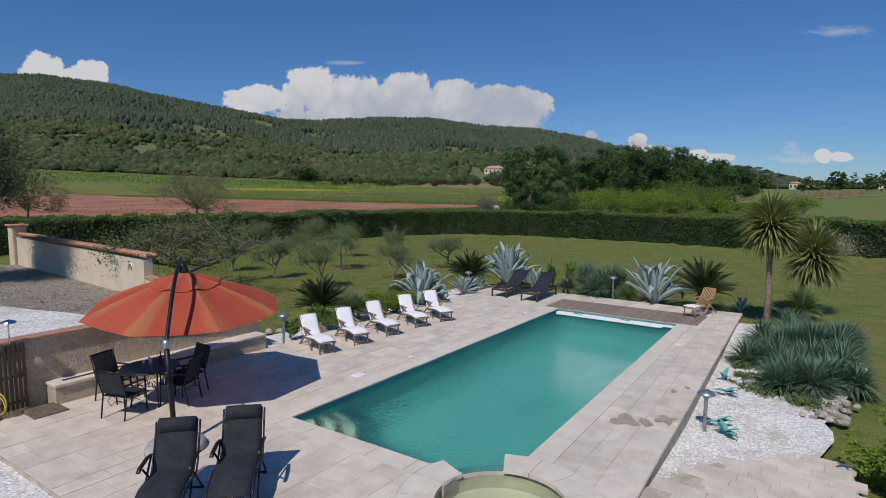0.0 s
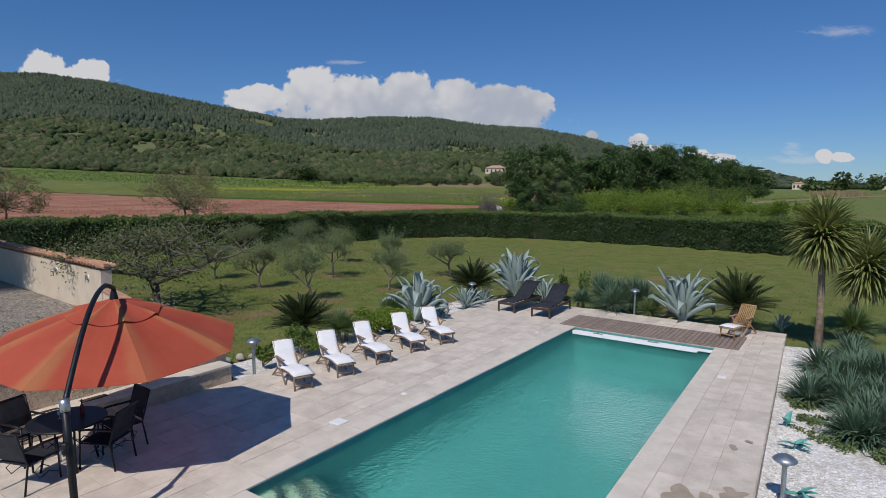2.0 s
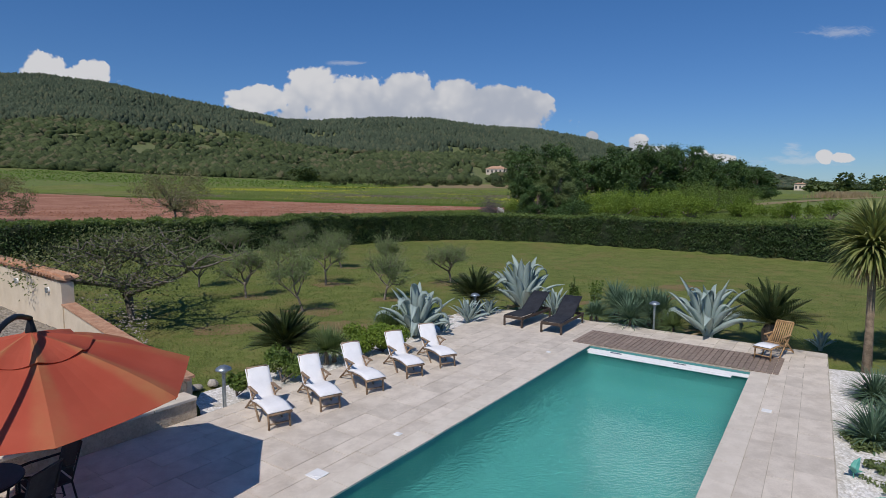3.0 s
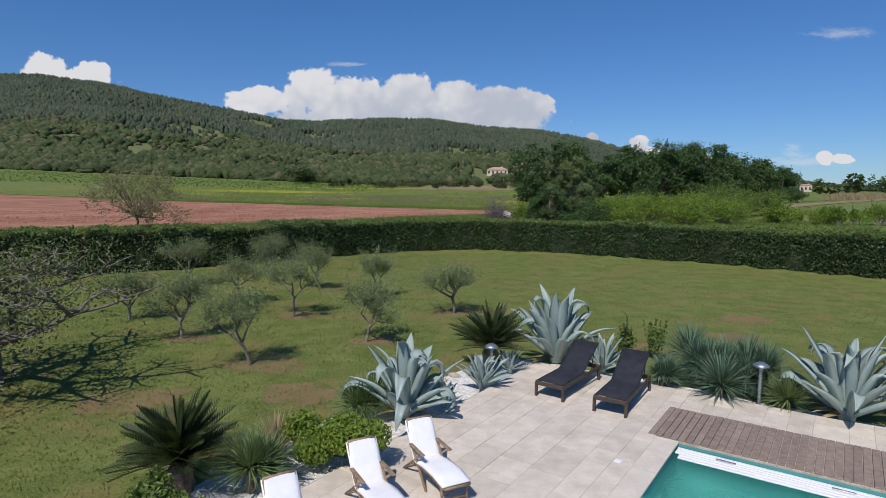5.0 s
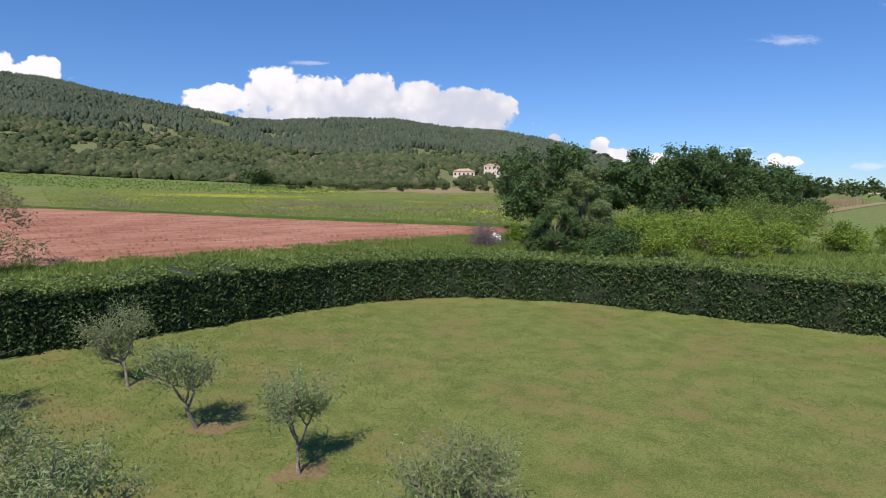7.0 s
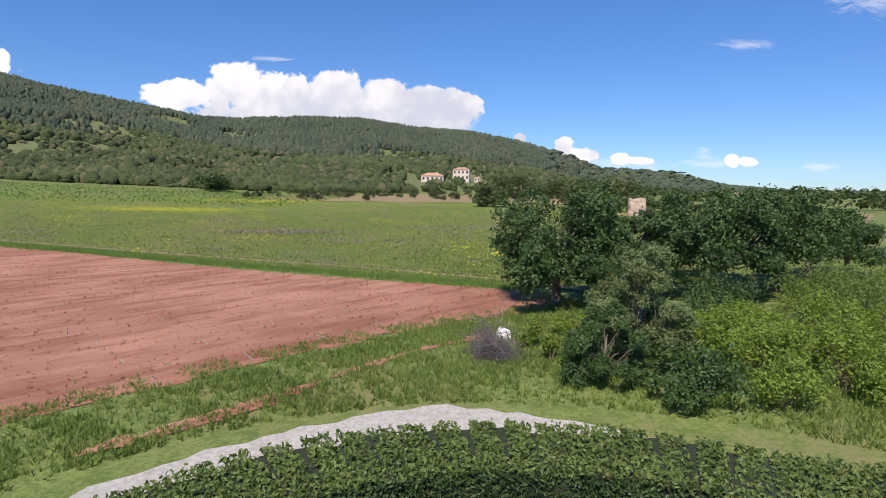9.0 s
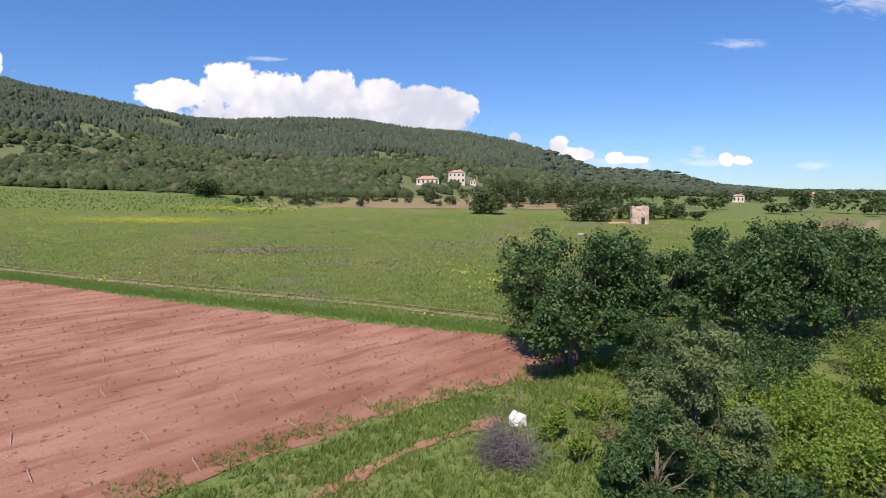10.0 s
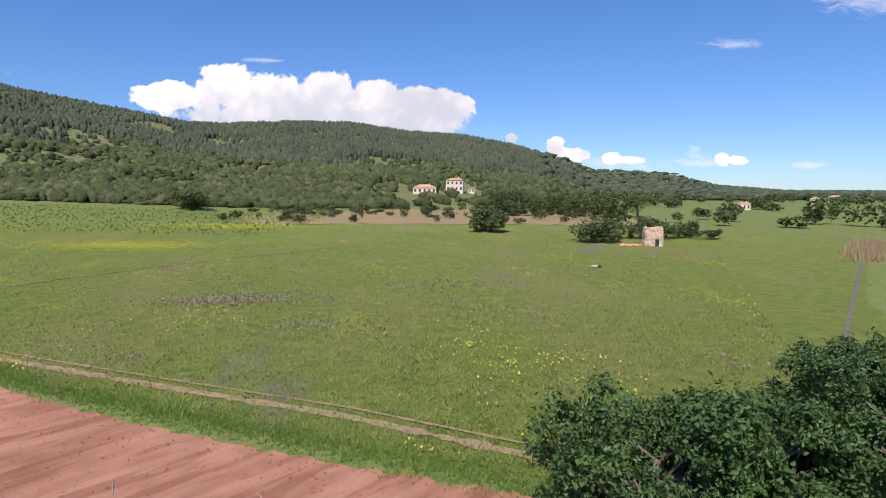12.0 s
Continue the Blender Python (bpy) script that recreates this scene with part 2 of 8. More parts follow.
def canvas_mat():
    """Terracotta canvas, bleached to orange in soft rays along the eight ribs."""
    m = mat("terracotta_canvas", (0.56, 0.105, 0.055), (0.66, 0.145, 0.08), 1.3, 0.85, 0.3, 160, dirt=(0.56, 0.16, 0.075), dirt_amount=0.5)
    nt = m.node_tree
    b = next(n for n in nt.nodes if n.type == "BSDF_PRINCIPLED")
    col = b.inputs["Base Color"].links[0].from_socket
    pos = node(nt, "ShaderNodeNewGeometry").outputs["Position"]
    s = node(nt, "ShaderNodeSeparateXYZ", {0: pos})
    x, y = mth(nt, "ADD", s.outputs[0], 4.377), mth(nt, "SUBTRACT", s.outputs[1], 11.966)
    turn = mth(nt, "ADD", mth(nt, "ARCTAN2", y, x), 0.875)
    ray = smooth(nt, mth(nt, "COSINE", mth(nt, "MULTIPLY", turn, 8.0)), 0.35, 1.0)
    patch = smooth(nt, noise_of(nt, pos, 1.7, 4.0, 0.6), 0.35, 0.65)
    nt.links.new(mixc(nt, mth(nt, "MULTIPLY", ray, mth(nt, "ADD", 0.25, mth(nt, "MULTIPLY", patch, 0.5))), col, (0.62, 0.30, 0.12)), b.inputs["Base Color"])
    return m


CANVAS = canvas_mat()

def cloth_glow(m, colour, share):
    """Thin cloth: part of the light goes through it."""
    nt = m.node_tree
    b = next(n for n in nt.nodes if n.type == "BSDF_PRINCIPLED")
    o = next(n for n in nt.nodes if n.type == "OUTPUT_MATERIAL")
    t = node(nt, "ShaderNodeBsdfTranslucent", {"Color": (*colour, 1.0)})
    nt.links.new(node(nt, "ShaderNodeMixShader", {0: share, 1: b.outputs[0], 2: t.outputs[0]}).outputs[0], o.inputs[0])


cloth_glow(CANVAS, (0.62, 0.16, 0.09), 0.38)
CONCRETE = mat("weathered_concrete", (0.30, 0.28, 0.26), (0.42, 0.40, 0.37), 6.0, 0.9, 0.4, 50)
PLASTIC_WHITE = mat("white_pool_plastic", (0.78, 0.78, 0.76), (0.85, 0.85, 0.83), 5.0, 0.5, 0.05, 60)
ROCK = mat("limestone_rock", (0.28, 0.25, 0.21), (0.50, 0.46, 0.40), 5.0, 0.9, 0.7, 30, dirt=(0.24, 0.22, 0.16), dirt_amount=0.5, vary=0.18, dist=0.03)
LINER = mat("green_pool_liner", (0.068, 0.265, 0.26), (0.10, 0.325, 0.31), 1.2, 0.6, 0.0, 30)
STEP_LINER = mat("pale_pool_steps", (0.36, 0.42, 0.31), (0.44, 0.50, 0.37), 2.0, 0.6, 0.0, 30)
SPA_LINER = mat("pale_spa_liner", (0.34, 0.35, 0.25), (0.40, 0.40, 0.30), 2.0, 0.6, 0.0, 30)
HOSE = mat("yellow_hose", (0.6, 0.5, 0.06), (0.7, 0.58, 0.1), 6.0, 0.5, 0.0)
WET = mat("damp_stain", (0.36, 0.285, 0.20), (0.45, 0.37, 0.27), 5.0, 0.55, 0.1, 60)
VERDIGRIS = mat("verdigris_metal", (0.06, 0.30, 0.24), (0.12, 0.42, 0.34), 8.0, 0.6, 0.2, 50)

OLIVE = leaf_mat("olive_leaves", (0.085, 0.13, 0.045), (0.265, 0.335, 0.145), 0.5, 0.2)
OAK = leaf_mat("oak_leaves", (0.024, 0.056, 0.018), (0.085, 0.155, 0.042), 0.5, 0.15, 0.5)
PALE_TREE = leaf_mat("grey_green_leaves", (0.085, 0.125, 0.045), (0.20, 0.255, 0.10), 0.6, 0.25)
# hedge sides: leaf green darkened, their shade is put into the colour
HEDGE = leaf_mat("shaded_hedge_leaves", (0.022, 0.048, 0.016), (0.066, 0.115, 0.034), 0.5, 0.1, 0.8, (0.16, 0.13, 0.05), 0.35)
BRIGHT = leaf_mat("bright_shrub_leaves", (0.105, 0.185, 0.024), (0.255, 0.345, 0.055), 0.5, 0.35)
SHRUB = leaf_mat("mixed_shrub_leaves", (0.07, 0.13, 0.03), (0.20, 0.28, 0.06), 0.5, 0.3, 0.5, (0.22, 0.19, 0.1), 0.4)
REDDISH = leaf_mat("reddish_leaves", (0.15, 0.16, 0.075), (0.29, 0.23, 0.14), 0.5, 0.3, 1.2, (0.24, 0.28, 0.11), 0.8)
AGAVE = leaf_mat("blue_agave_leaves", (0.25, 0.34, 0.315), (0.40, 0.485, 0.445), 0.45, 0.08, 1.5)
YUCCA = leaf_mat("blue_green_blades", (0.06, 0.12, 0.075), (0.17, 0.26, 0.17), 0.5, 0.15, 1.2)
YUCCA2 = leaf_mat("green_blades", (0.10, 0.17, 0.06), (0.24, 0.31, 0.13), 0.5, 0.15, 1.2)
CYCAS = leaf_mat("cycad_fronds", (0.018, 0.035, 0.014), (0.06, 0.085, 0.03), 0.4, 0.12, 1.5, (0.20, 0.15, 0.05), 0.35)
PALM = leaf_mat("cordyline_blades", (0.13, 0.165, 0.045), (0.38, 0.39, 0.15), 0.5, 0.2, 2.0)
PALM_BARK = mat("palm_bark", (0.20, 0.145, 0.095), (0.36, 0.27, 0.18), 9.0, 0.95, 0.8, 40, dist=0.02)
DRY = leaf_mat("dry_blades", (0.26, 0.19, 0.10), (0.42, 0.33, 0.2), 0.8, 0.15, 2.0)
BLOSSOM = leaf_mat("cream_blossom", (0.5, 0.45, 0.34), (0.68, 0.62, 0.5), 0.8, 0.2, 2.0)
GRASS = leaf_mat("grass_blades", (0.09, 0.155, 0.028), (0.21, 0.28, 0.065), 0.6, 0.3, 0.25, (0.28, 0.25, 0.1), 0.5)
MEADOW_BLADES = leaf_mat("meadow_blades", (0.14, 0.195, 0.045), (0.26, 0.31, 0.09), 0.7, 0.3, 0.1, (0.33, 0.27, 0.14), 0.6)
YELLOW = leaf_mat("yellow_flowers", (0.48, 0.46, 0.04), (0.62, 0.58, 0.10), 0.7, 0.2, 2.0)
PURPLE = leaf_mat("mauve_flowers", (0.215, 0.175, 0.125), (0.30, 0.245, 0.185), 0.7, 0.2, 2.0)


def wood_mat(name, tones, tint, coarse):
    """Crowns seen from far off: a tone for each tree, drift over the slope, leafy grain and relief."""
    m, nt, b, o = base_mat(name)
    g = node(nt, "ShaderNodeNewGeometry")
    pos = g.outputs["Position"]
    n1, n2 = noise_of(nt, pos, coarse, 4.0), noise_of(nt, pos, 0.9, 4.0, 0.75)
    f = mth(nt, "ADD", mth(nt, "MULTIPLY", g.outputs["Random Per Island"], 0.45), mth(nt, "ADD", mth(nt, "MULTIPLY", smooth(nt, n1, 0.35, 0.65), 0.25), mth(nt, "MULTIPLY", smooth(nt, n2, 0.36, 0.66), 0.30)))
    col = mixc(nt, f, tones[0], tones[1])
    odd = mth(nt, "GREATER_THAN", mth(nt, "FRACT", mth(nt, "MULTIPLY", g.outputs["Random Per Island"], 37.0)), 0.86)
    col = mixc(nt, mth(nt, "MULTIPLY", odd, 0.55), col, tint)
    nt.links.new(col, b.inputs["Base Color"])
    b.inputs["Roughness"].default_value = 0.9
    b.inputs["Specular IOR Level"].default_value = 0.1
    bp = node(nt, "ShaderNodeBump", {"Height": n2, "Strength": 0.9, "Distance": 1.6})
    nt.links.new(bp.outputs[0], b.inputs["Normal"])
    return m


# leaf self-shadow is put into these dark tones, distance haze into pine's bluish cast
PINE = wood_mat("pine_wood", ((0.042, 0.062, 0.042), (0.115, 0.145, 0.088)), (0.145, 0.15, 0.085), 0.012)
SCRUB = wood_mat("scrub_wood", ((0.038, 0.058, 0.026), (0.125, 0.158, 0.064)), (0.20, 0.17, 0.10), 0.02)
FARTREE = leaf_mat("far_tree_leaves", (0.035, 0.065, 0.025), (0.11, 0.15, 0.05), 0.6, 0.2, 0.05, (0.13, 0.12, 0.06), 0.4)
TWIG = mat("grey_twigs", (0.10, 0.085, 0.07), (0.21, 0.18, 0.15), 9.0, 0.95, 0.2)


def lawn_mat(name, greens, worn, worn_amount, scale=0.12, fine=14.0, bump=0.8):
    m, nt, b, o = base_mat(name)
    pos = node(nt, "ShaderNodeNewGeometry").outputs["Position"]
    big, mid, tiny = noise_of(nt, pos, scale, 5.0, 0.65), noise_of(nt, pos, 1.1, 5.0, 0.7), noise_of(nt, pos, fine, 4.0, 0.7)
    col = mixc(nt, smooth(nt, mth(nt, "ADD", mth(nt, "MULTIPLY", mid, 0.4), mth(nt, "MULTIPLY", tiny, 0.6)), 0.38, 0.62), greens[0], greens[1])
    w = mth(nt, "MULTIPLY", smooth(nt, mth(nt, "ADD", mth(nt, "MULTIPLY", big, 0.6), mth(nt, "MULTIPLY", mid, 0.4)), 0.47, 0.64), worn_amount)
    col = mixc(nt, w, col, worn)
    nt.links.new(col, b.inputs["Base Color"])
    b.inputs["Roughness"].default_value = 0.9
    b.inputs["Specular IOR Level"].default_value = 0.15
    bp = node(nt, "ShaderNodeBump", {"Height": mth(nt, "ADD", tiny, mth(nt, "MULTIPLY", mid, 0.15)), "Strength": bump, "Distance": 0.06})
    nt.links.new(bp.outputs[0], b.inputs["Normal"])
    return m


GROUND = lawn_mat("wild_grass", ((0.10, 0.145, 0.035), (0.19, 0.24, 0.07)), (0.22, 0.17, 0.085), 0.6, 0.08, 6.0)
LAWN = lawn_mat("mown_lawn", ((0.095, 0.128, 0.028), (0.205, 0.235, 0.066)), (0.23, 0.155, 0.07), 0.55, 0.3, 22.0, 0.6)
SCRUBLAND = lawn_mat("scrub_ground", ((0.10, 0.125, 0.046), (0.165, 0.19, 0.075)), (0.22, 0.195, 0.125), 0.5, 0.012, 1.0)
CLEARING = lawn_mat("reddish_clearing", ((0.30, 0.20, 0.12), (0.22, 0.22, 0.09)), (0.36, 0.22, 0.14), 0.6, 0.05, 2.0)
TRACK = mat("dirt_track", (0.24, 0.17, 0.095), (0.35, 0.245, 0.145), 1.2, 0.95, 0.6, 30, dirt=(0.17, 0.22, 0.06), dirt_amount=0.9, dist=0.04)
PALE_TRACK = mat("pale_gravel_track", (0.36, 0.335, 0.29), (0.52, 0.49, 0.435), 6.0, 0.95, 0.7, 40, dirt=(0.26, 0.28, 0.12), dirt_amount=0.4, dist=0.04)


def soil_mat():
    m, nt, b, o = base_mat("red_ploughed_soil")
    pos = node(nt, "ShaderNodeNewGeometry").outputs["Position"]
    # long streaks across the field, along the working direction
    mp = node(nt, "ShaderNodeMapping", {"Vector": pos, "Rotation": (0, 0, radians(41)), "Scale": (7.0, 1.6, 1.0)})
    mp.vector_type = "TEXTURE"
    rot = mp.outputs[0]
    mp2 = node(nt, "ShaderNodeMapping", {"Vector": pos, "Rotation": (0, 0, radians(41)), "Scale": (4.5, 0.8, 1.0)})
    mp2.vector_type = "TEXTURE"
    dash = noise_of(nt, mp2.outputs[0], 0.8, 2.0, 0.5)
    streak, big, tiny = noise_of(nt, rot, 1.1, 5.0, 0.65), noise_of(nt, pos, 0.12, 4.0), noise_of(nt, pos, 9.0, 4.0, 0.7)
    col = mixc(nt, smooth(nt, mth(nt, "ADD", mth(nt, "MULTIPLY", streak, 0.5), mth(nt, "MULTIPLY", big, 0.5)), 0.32, 0.66), (0.27, 0.12, 0.075), (0.46, 0.245, 0.165))
    col = mixc(nt, mth(nt, "MULTIPLY", smooth(nt, dash, 0.52, 0.66), 0.62), col, (0.23, 0.095, 0.058))
    col = mixc(nt, mth(nt, "MULTIPLY", smooth(nt, tiny, 0.45, 0.75), 0.4), col, (0.27, 0.12, 0.085))
    nt.links.new(col, b.inputs["Base Color"])
    b.inputs["Roughness"].default_value = 0.95
    b.inputs["Specular IOR Level"].default_value = 0.1
    bp = node(nt, "ShaderNodeBump", {"Height": mth(nt, "ADD", tiny, mth(nt, "MULTIPLY", streak, 1.5)), "Strength": 0.8, "Distance": 0.08})
    nt.links.new(bp.outputs[0], b.inputs["Normal"])
    return m


def meadow_mat():
    m, nt, b, o = base_mat("flowering_meadow")
    pos = node(nt, "ShaderNodeNewGeometry").outputs["Position"]
    flat = node(nt, "ShaderNodeMapping", {"Vector": pos, "Scale": (1.0, 0.45, 1.0)}).outputs[0]
    big, mid, tiny = noise_of(nt, flat, 0.05, 4.0, 0.6), noise_of(nt, pos, 0.5, 5.0, 0.7), noise_of(nt, pos, 5.0, 4.0, 0.75)
    col = mixc(nt, smooth(nt, mth(nt, "ADD", mth(nt, "MULTIPLY", mid, 0.5), mth(nt, "MULTIPLY", tiny, 0.5)), 0.34, 0.66), (0.12, 0.17, 0.036), (0.235, 0.285, 0.072))
    col = mixc(nt, mth(nt, "MULTIPLY", smooth(nt, big, 0.47, 0.65), 0.45), col, (0.27, 0.225, 0.105))
    p2 = noise_of(nt, node(nt, "ShaderNodeMapping", {"Vector": flat, "Location": (31.0, 7.0, 0.0)}).outputs[0], 0.06, 5.0, 0.6)
    col = mixc(nt, mth(nt, "MULTIPLY", smooth(nt, p2, 0.60, 0.70), 0.65), col, (0.21, 0.18, 0.15))
    p3 = noise_of(nt, node(nt, "ShaderNodeMapping", {"Vector": flat, "Location": (-11.0, 43.0, 0.0)}).outputs[0], 0.07, 6.0, 0.7)
    yel = mth(nt, "MULTIPLY", smooth(nt, p3, 0.58, 0.68), smooth(nt, tiny, 0.45, 0.6))
    col = mixc(nt, mth(nt, "MULTIPLY", yel, 0.55), col, (0.52, 0.48, 0.04))
    nt.links.new(col, b.inputs["Base Color"])
    b.inputs["Roughness"].default_value = 0.95
    b.inputs["Specular IOR Level"].default_value = 0.1
    bp = node(nt, "ShaderNodeBump", {"Height": mth(nt, "ADD", tiny, mid), "Strength": 1.0, "Distance": 0.3})
    nt.links.new(bp.outputs[0], b.inputs["Normal"])
    return m


SOIL, MEADOW = soil_mat(), meadow_mat()


def water_mat(name, tint, bump, scale):
    m, nt, b, o = base_mat(name)
    b.inputs["Base Color"].default_value = (*tint, 1)
    b.inputs["Roughness"].default_value, b.inputs["IOR"].default_value = 0.02, 1.33
    b.inputs["Transmission Weight"].default_value = 1.0
    pos = node(nt, "ShaderNodeNewGeometry").outputs["Position"]
    st = node(nt, "ShaderNodeMapping", {"Vector": pos, "Rotation": (0, 0, radians(25)), "Scale": (0.7, 1.6, 1.0)}).outputs[0]
    n = mth(nt, "ADD", noise_of(nt, st, scale, 3.0, 0.55), mth(nt, "MULTIPLY", noise_of(nt, pos, scale * 0.22, 2.0), 0.9))
    bp = node(nt, "ShaderNodeBump", {"Height": n, "Strength": bump, "Distance": 0.085})
    nt.links.new(bp.outputs[0], b.inputs["Normal"])
    return m


POOL_WATER = water_mat("rippled_pool_water", (0.50, 0.92, 0.90), 1.0, 14.0)
SPA_WATER = water_mat("spa_water", (0.80, 0.93, 0.82), 0.1, 5.0)

# ---- mesh helpers ----
RNG = np.random.default_rng(7)


def mesh_np(name, V, F, material=None, smooth_faces=False):
    """A mesh from arrays: V (n, 3), F (m, k) with k corners a face."""
    V, F = np.asarray(V, np.float32), np.asarray(F, np.int32)
    me = bpy.data.meshes.new(name)
    m, k = F.shape
    me.vertices.add(len(V))
    me.vertices.foreach_set("co", V.ravel())
    me.loops.add(m * k)
    me.loops.foreach_set("vertex_index", F.ravel())
    me.polygons.add(m)
    me.polygons.foreach_set("loop_start", np.arange(m, dtype=np.int32) * k)
    me.polygons.foreach_set("use_smooth", np.full(m, smooth_faces))
    me.update(calc_edges=True)
    if material:
        me.materials.append(material)
    return me


def part_np(name, V, F, material, parent=None, label="", smooth_faces=False):
    ob = new(name, mesh_np(name, V, F, material, smooth_faces))
    if parent:
        ob.parent = parent
    return tagged(ob, label)


def part(name, bm, material, parent=None, label="", smooth_faces=False):
    """Links a bmesh as ONE mesh object under a thing or under a part."""
    me = bpy.data.meshes.new(name)
    if smooth_faces:
        for f in bm.faces:
            f.smooth = True
    bm.to_mesh(me)
    bm.free()
    me.materials.append(material)
    ob = new(name, me)
    if parent:
        ob.parent = parent
    return tagged(ob, label)


def thing(name, label, category, at=(0, 0, 0), rz=0.0, group="", kind=""):
    ob = new(name)
    ob.empty_display_size = 0.1
    ob.matrix_basis = pose(*at, 0, 0, rz)
    return tagged(ob, label, category, group, kind)


def add_box(bm, c, size, m=None, bevel=0.0):
    """A box with centre c; bevelled edges where a width is given."""
    r = bmesh.ops.create_cube(bm, size=1.0)
    vs = r["verts"]
    bmesh.ops.scale(bm, vec=size, verts=vs)
    if bevel:
        es = list({e for v in vs for e in v.link_edges})
        out = bmesh.ops.bevel(bm, geom=es, offset=bevel, segments=1, affect="EDGES")
        vs = list({v for f in out["faces"] for v in f.verts} | {v for v in vs if v.is_valid})
    bmesh.ops.transform(bm, matrix=Matrix.Translation(c) @ (m or Matrix.Identity(4)), verts=vs)
    return vs


def box(c, size, m=None, bevel=0.0):
    bm = bmesh.new()
    add_box(bm, c, size, m, bevel)
    return bm


def tube(points, radii, sides=8, cap=True):
    """V, F of a tube through points; quads, closed by collapsed rings."""
    P = np.array(points, float)
    R = np.broadcast_to(np.asarray(radii, float), (len(P),)).copy()
    if cap:
        P, R = np.vstack([P[:1], P, P[-1:]]), np.r_[R[0] * 0.02, R, R[-1] * 0.02]
    T = np.gradient(P, axis=0)
    if cap:
        T[0], T[-1] = T[1], T[-2]
    T /= np.linalg.norm(T, axis=1, keepdims=True) + 1e-9
    ref = np.where(np.abs(T[:, 2:3]) > 0.9, np.array([[1.0, 0, 0]]), np.array([[0, 0, 1.0]]))
    A = np.cross(T, ref)
    A /= np.linalg.norm(A, axis=1, keepdims=True) + 1e-9
    B = np.cross(T, A)
    th = np.linspace(0, 2 * np.pi, sides, endpoint=False)
    V = P[:, None] + R[:, None, None] * (np.cos(th)[None, :, None] * A[:, None] + np.sin(th)[None, :, None] * B[:, None])
    n = len(P)
    i, j = np.meshgrid(np.arange(n - 1), np.arange(sides), indexing="ij")
    j2 = (j + 1) % sides
    F = np.stack([i * sides + j, i * sides + j2, (i + 1) * sides + j2, (i + 1) * sides + j], -1).reshape(-1, 4)
    return V.reshape(-1, 3), F


def merge(parts):
    Vs, Fs, n = [], [], 0
    for V, F in parts:
        Vs.append(V)
        Fs.append(np.asarray(F) + n)
        n += len(V)
    return np.concatenate(Vs), np.concatenate(Fs)


def leaves(P, size, width=0.5, rng=RNG, up=0.3, out=None):
    """Diamond leaves about the points P, each turned its own way; out: the way that they mostly face."""
    n = len(P)
    size = np.broadcast_to(np.asarray(size, float), (n,)) * rng.uniform(0.7, 1.3, n)
    N = rng.normal(size=(n, 3)) * (1.0 if out is None else 0.8) + np.array([0, 0, up]) + (0.0 if out is None else out)
    N /= np.linalg.norm(N, axis=1, keepdims=True)
    A = np.cross(N, rng.normal(size=(n, 3)))
    A /= np.linalg.norm(A, axis=1, keepdims=True) + 1e-9
    B = np.cross(N, A)
    s, w = size[:, None], size[:, None] * width
    V = np.stack([P - A * s * 0.5, P - B * w * 0.5 + N * s * 0.1, P + A * s * 0.5, P + B * w * 0.5 + N * s * 0.1], 1).reshape(-1, 3)
    return V, np.arange(4 * n).reshape(-1, 4)


def blades(base, az, el, length, width, droop, seg=5, fold=0.25, tip=0.0):
    """Tapered, folded, drooping blades: arrays of bases (n, 3), azimuth, elevation, length, width, droop in radians over the length."""
    n = len(az)
    s = np.linspace(0, 1, seg + 1)
    base = np.broadcast_to(np.asarray(base, float), (n, 3))
    length, width, droop = (np.broadcast_to(np.asarray(a, float), (n,)) for a in (length, width, droop))
    e = el[:, None] - droop[:, None] * s[None] ** 1.6
    step = (length / seg)[:, None]
    h = np.concatenate([np.zeros((n, 1)), np.cumsum(np.cos(e[:, :-1]) * step, 1)], 1)
    z = np.concatenate([np.zeros((n, 1)), np.cumsum(np.sin(e[:, :-1]) * step, 1)], 1)
    ca, sa = np.cos(az)[:, None], np.sin(az)[:, None]
    C = np.stack([h * ca, h * sa, z], -1) + base[:, None]
    prof = np.where(s < 0.3, 0.6 + 0.4 * s / 0.3, ((1 - s) / 0.7) ** 0.8 + tip * (s < 1))
    w = width[:, None] * prof[None] * 0.5
    S = np.stack([-sa * np.ones_like(s), ca * np.ones_like(s), np.zeros_like(h)], -1)
    Nn = np.stack([-np.sin(e) * ca, -np.sin(e) * sa, np.cos(e)], -1)
    L = C - S * w[..., None] + Nn * (w * fold * 2)[..., None]
    R = C + S * w[..., None] + Nn * (w * fold * 2)[..., None]
    V = np.stack([L, C, R], 2)
    k = 3 * (seg + 1)
    q = []
    for i in range(seg):
        a = 3 * i
        q += [[a, a + 1, a + 4, a + 3], [a + 1, a + 2, a + 5, a + 4]]
    F = (np.arange(n)[:, None, None] * k + np.array(q)[None]).reshape(-1, 4)
    return V.reshape(-1, 3), F


# ---- plan ----
# deck frame: a runs along the pool, b across it to the right
ORIGIN, UA, VB = Vector((-2.068, 11.026, 0)), Vector((0.5762, 0.8173, 0)), Vector((0.8173, -0.5762, 0))
DECK_TURN = math.degrees(math.atan2(UA.y, UA.x))


def D(a, b, z=0.0):
    return ORIGIN + UA * a + VB * b + Vector((0, 0, z))


def deck_pose(a, b, z=0.0, turn=0.0):
    """A pose with x along a and y against b."""
    p = D(a, b, z)
    return pose(p.x, p.y, p.z, 0, 0, DECK_TURN + turn)


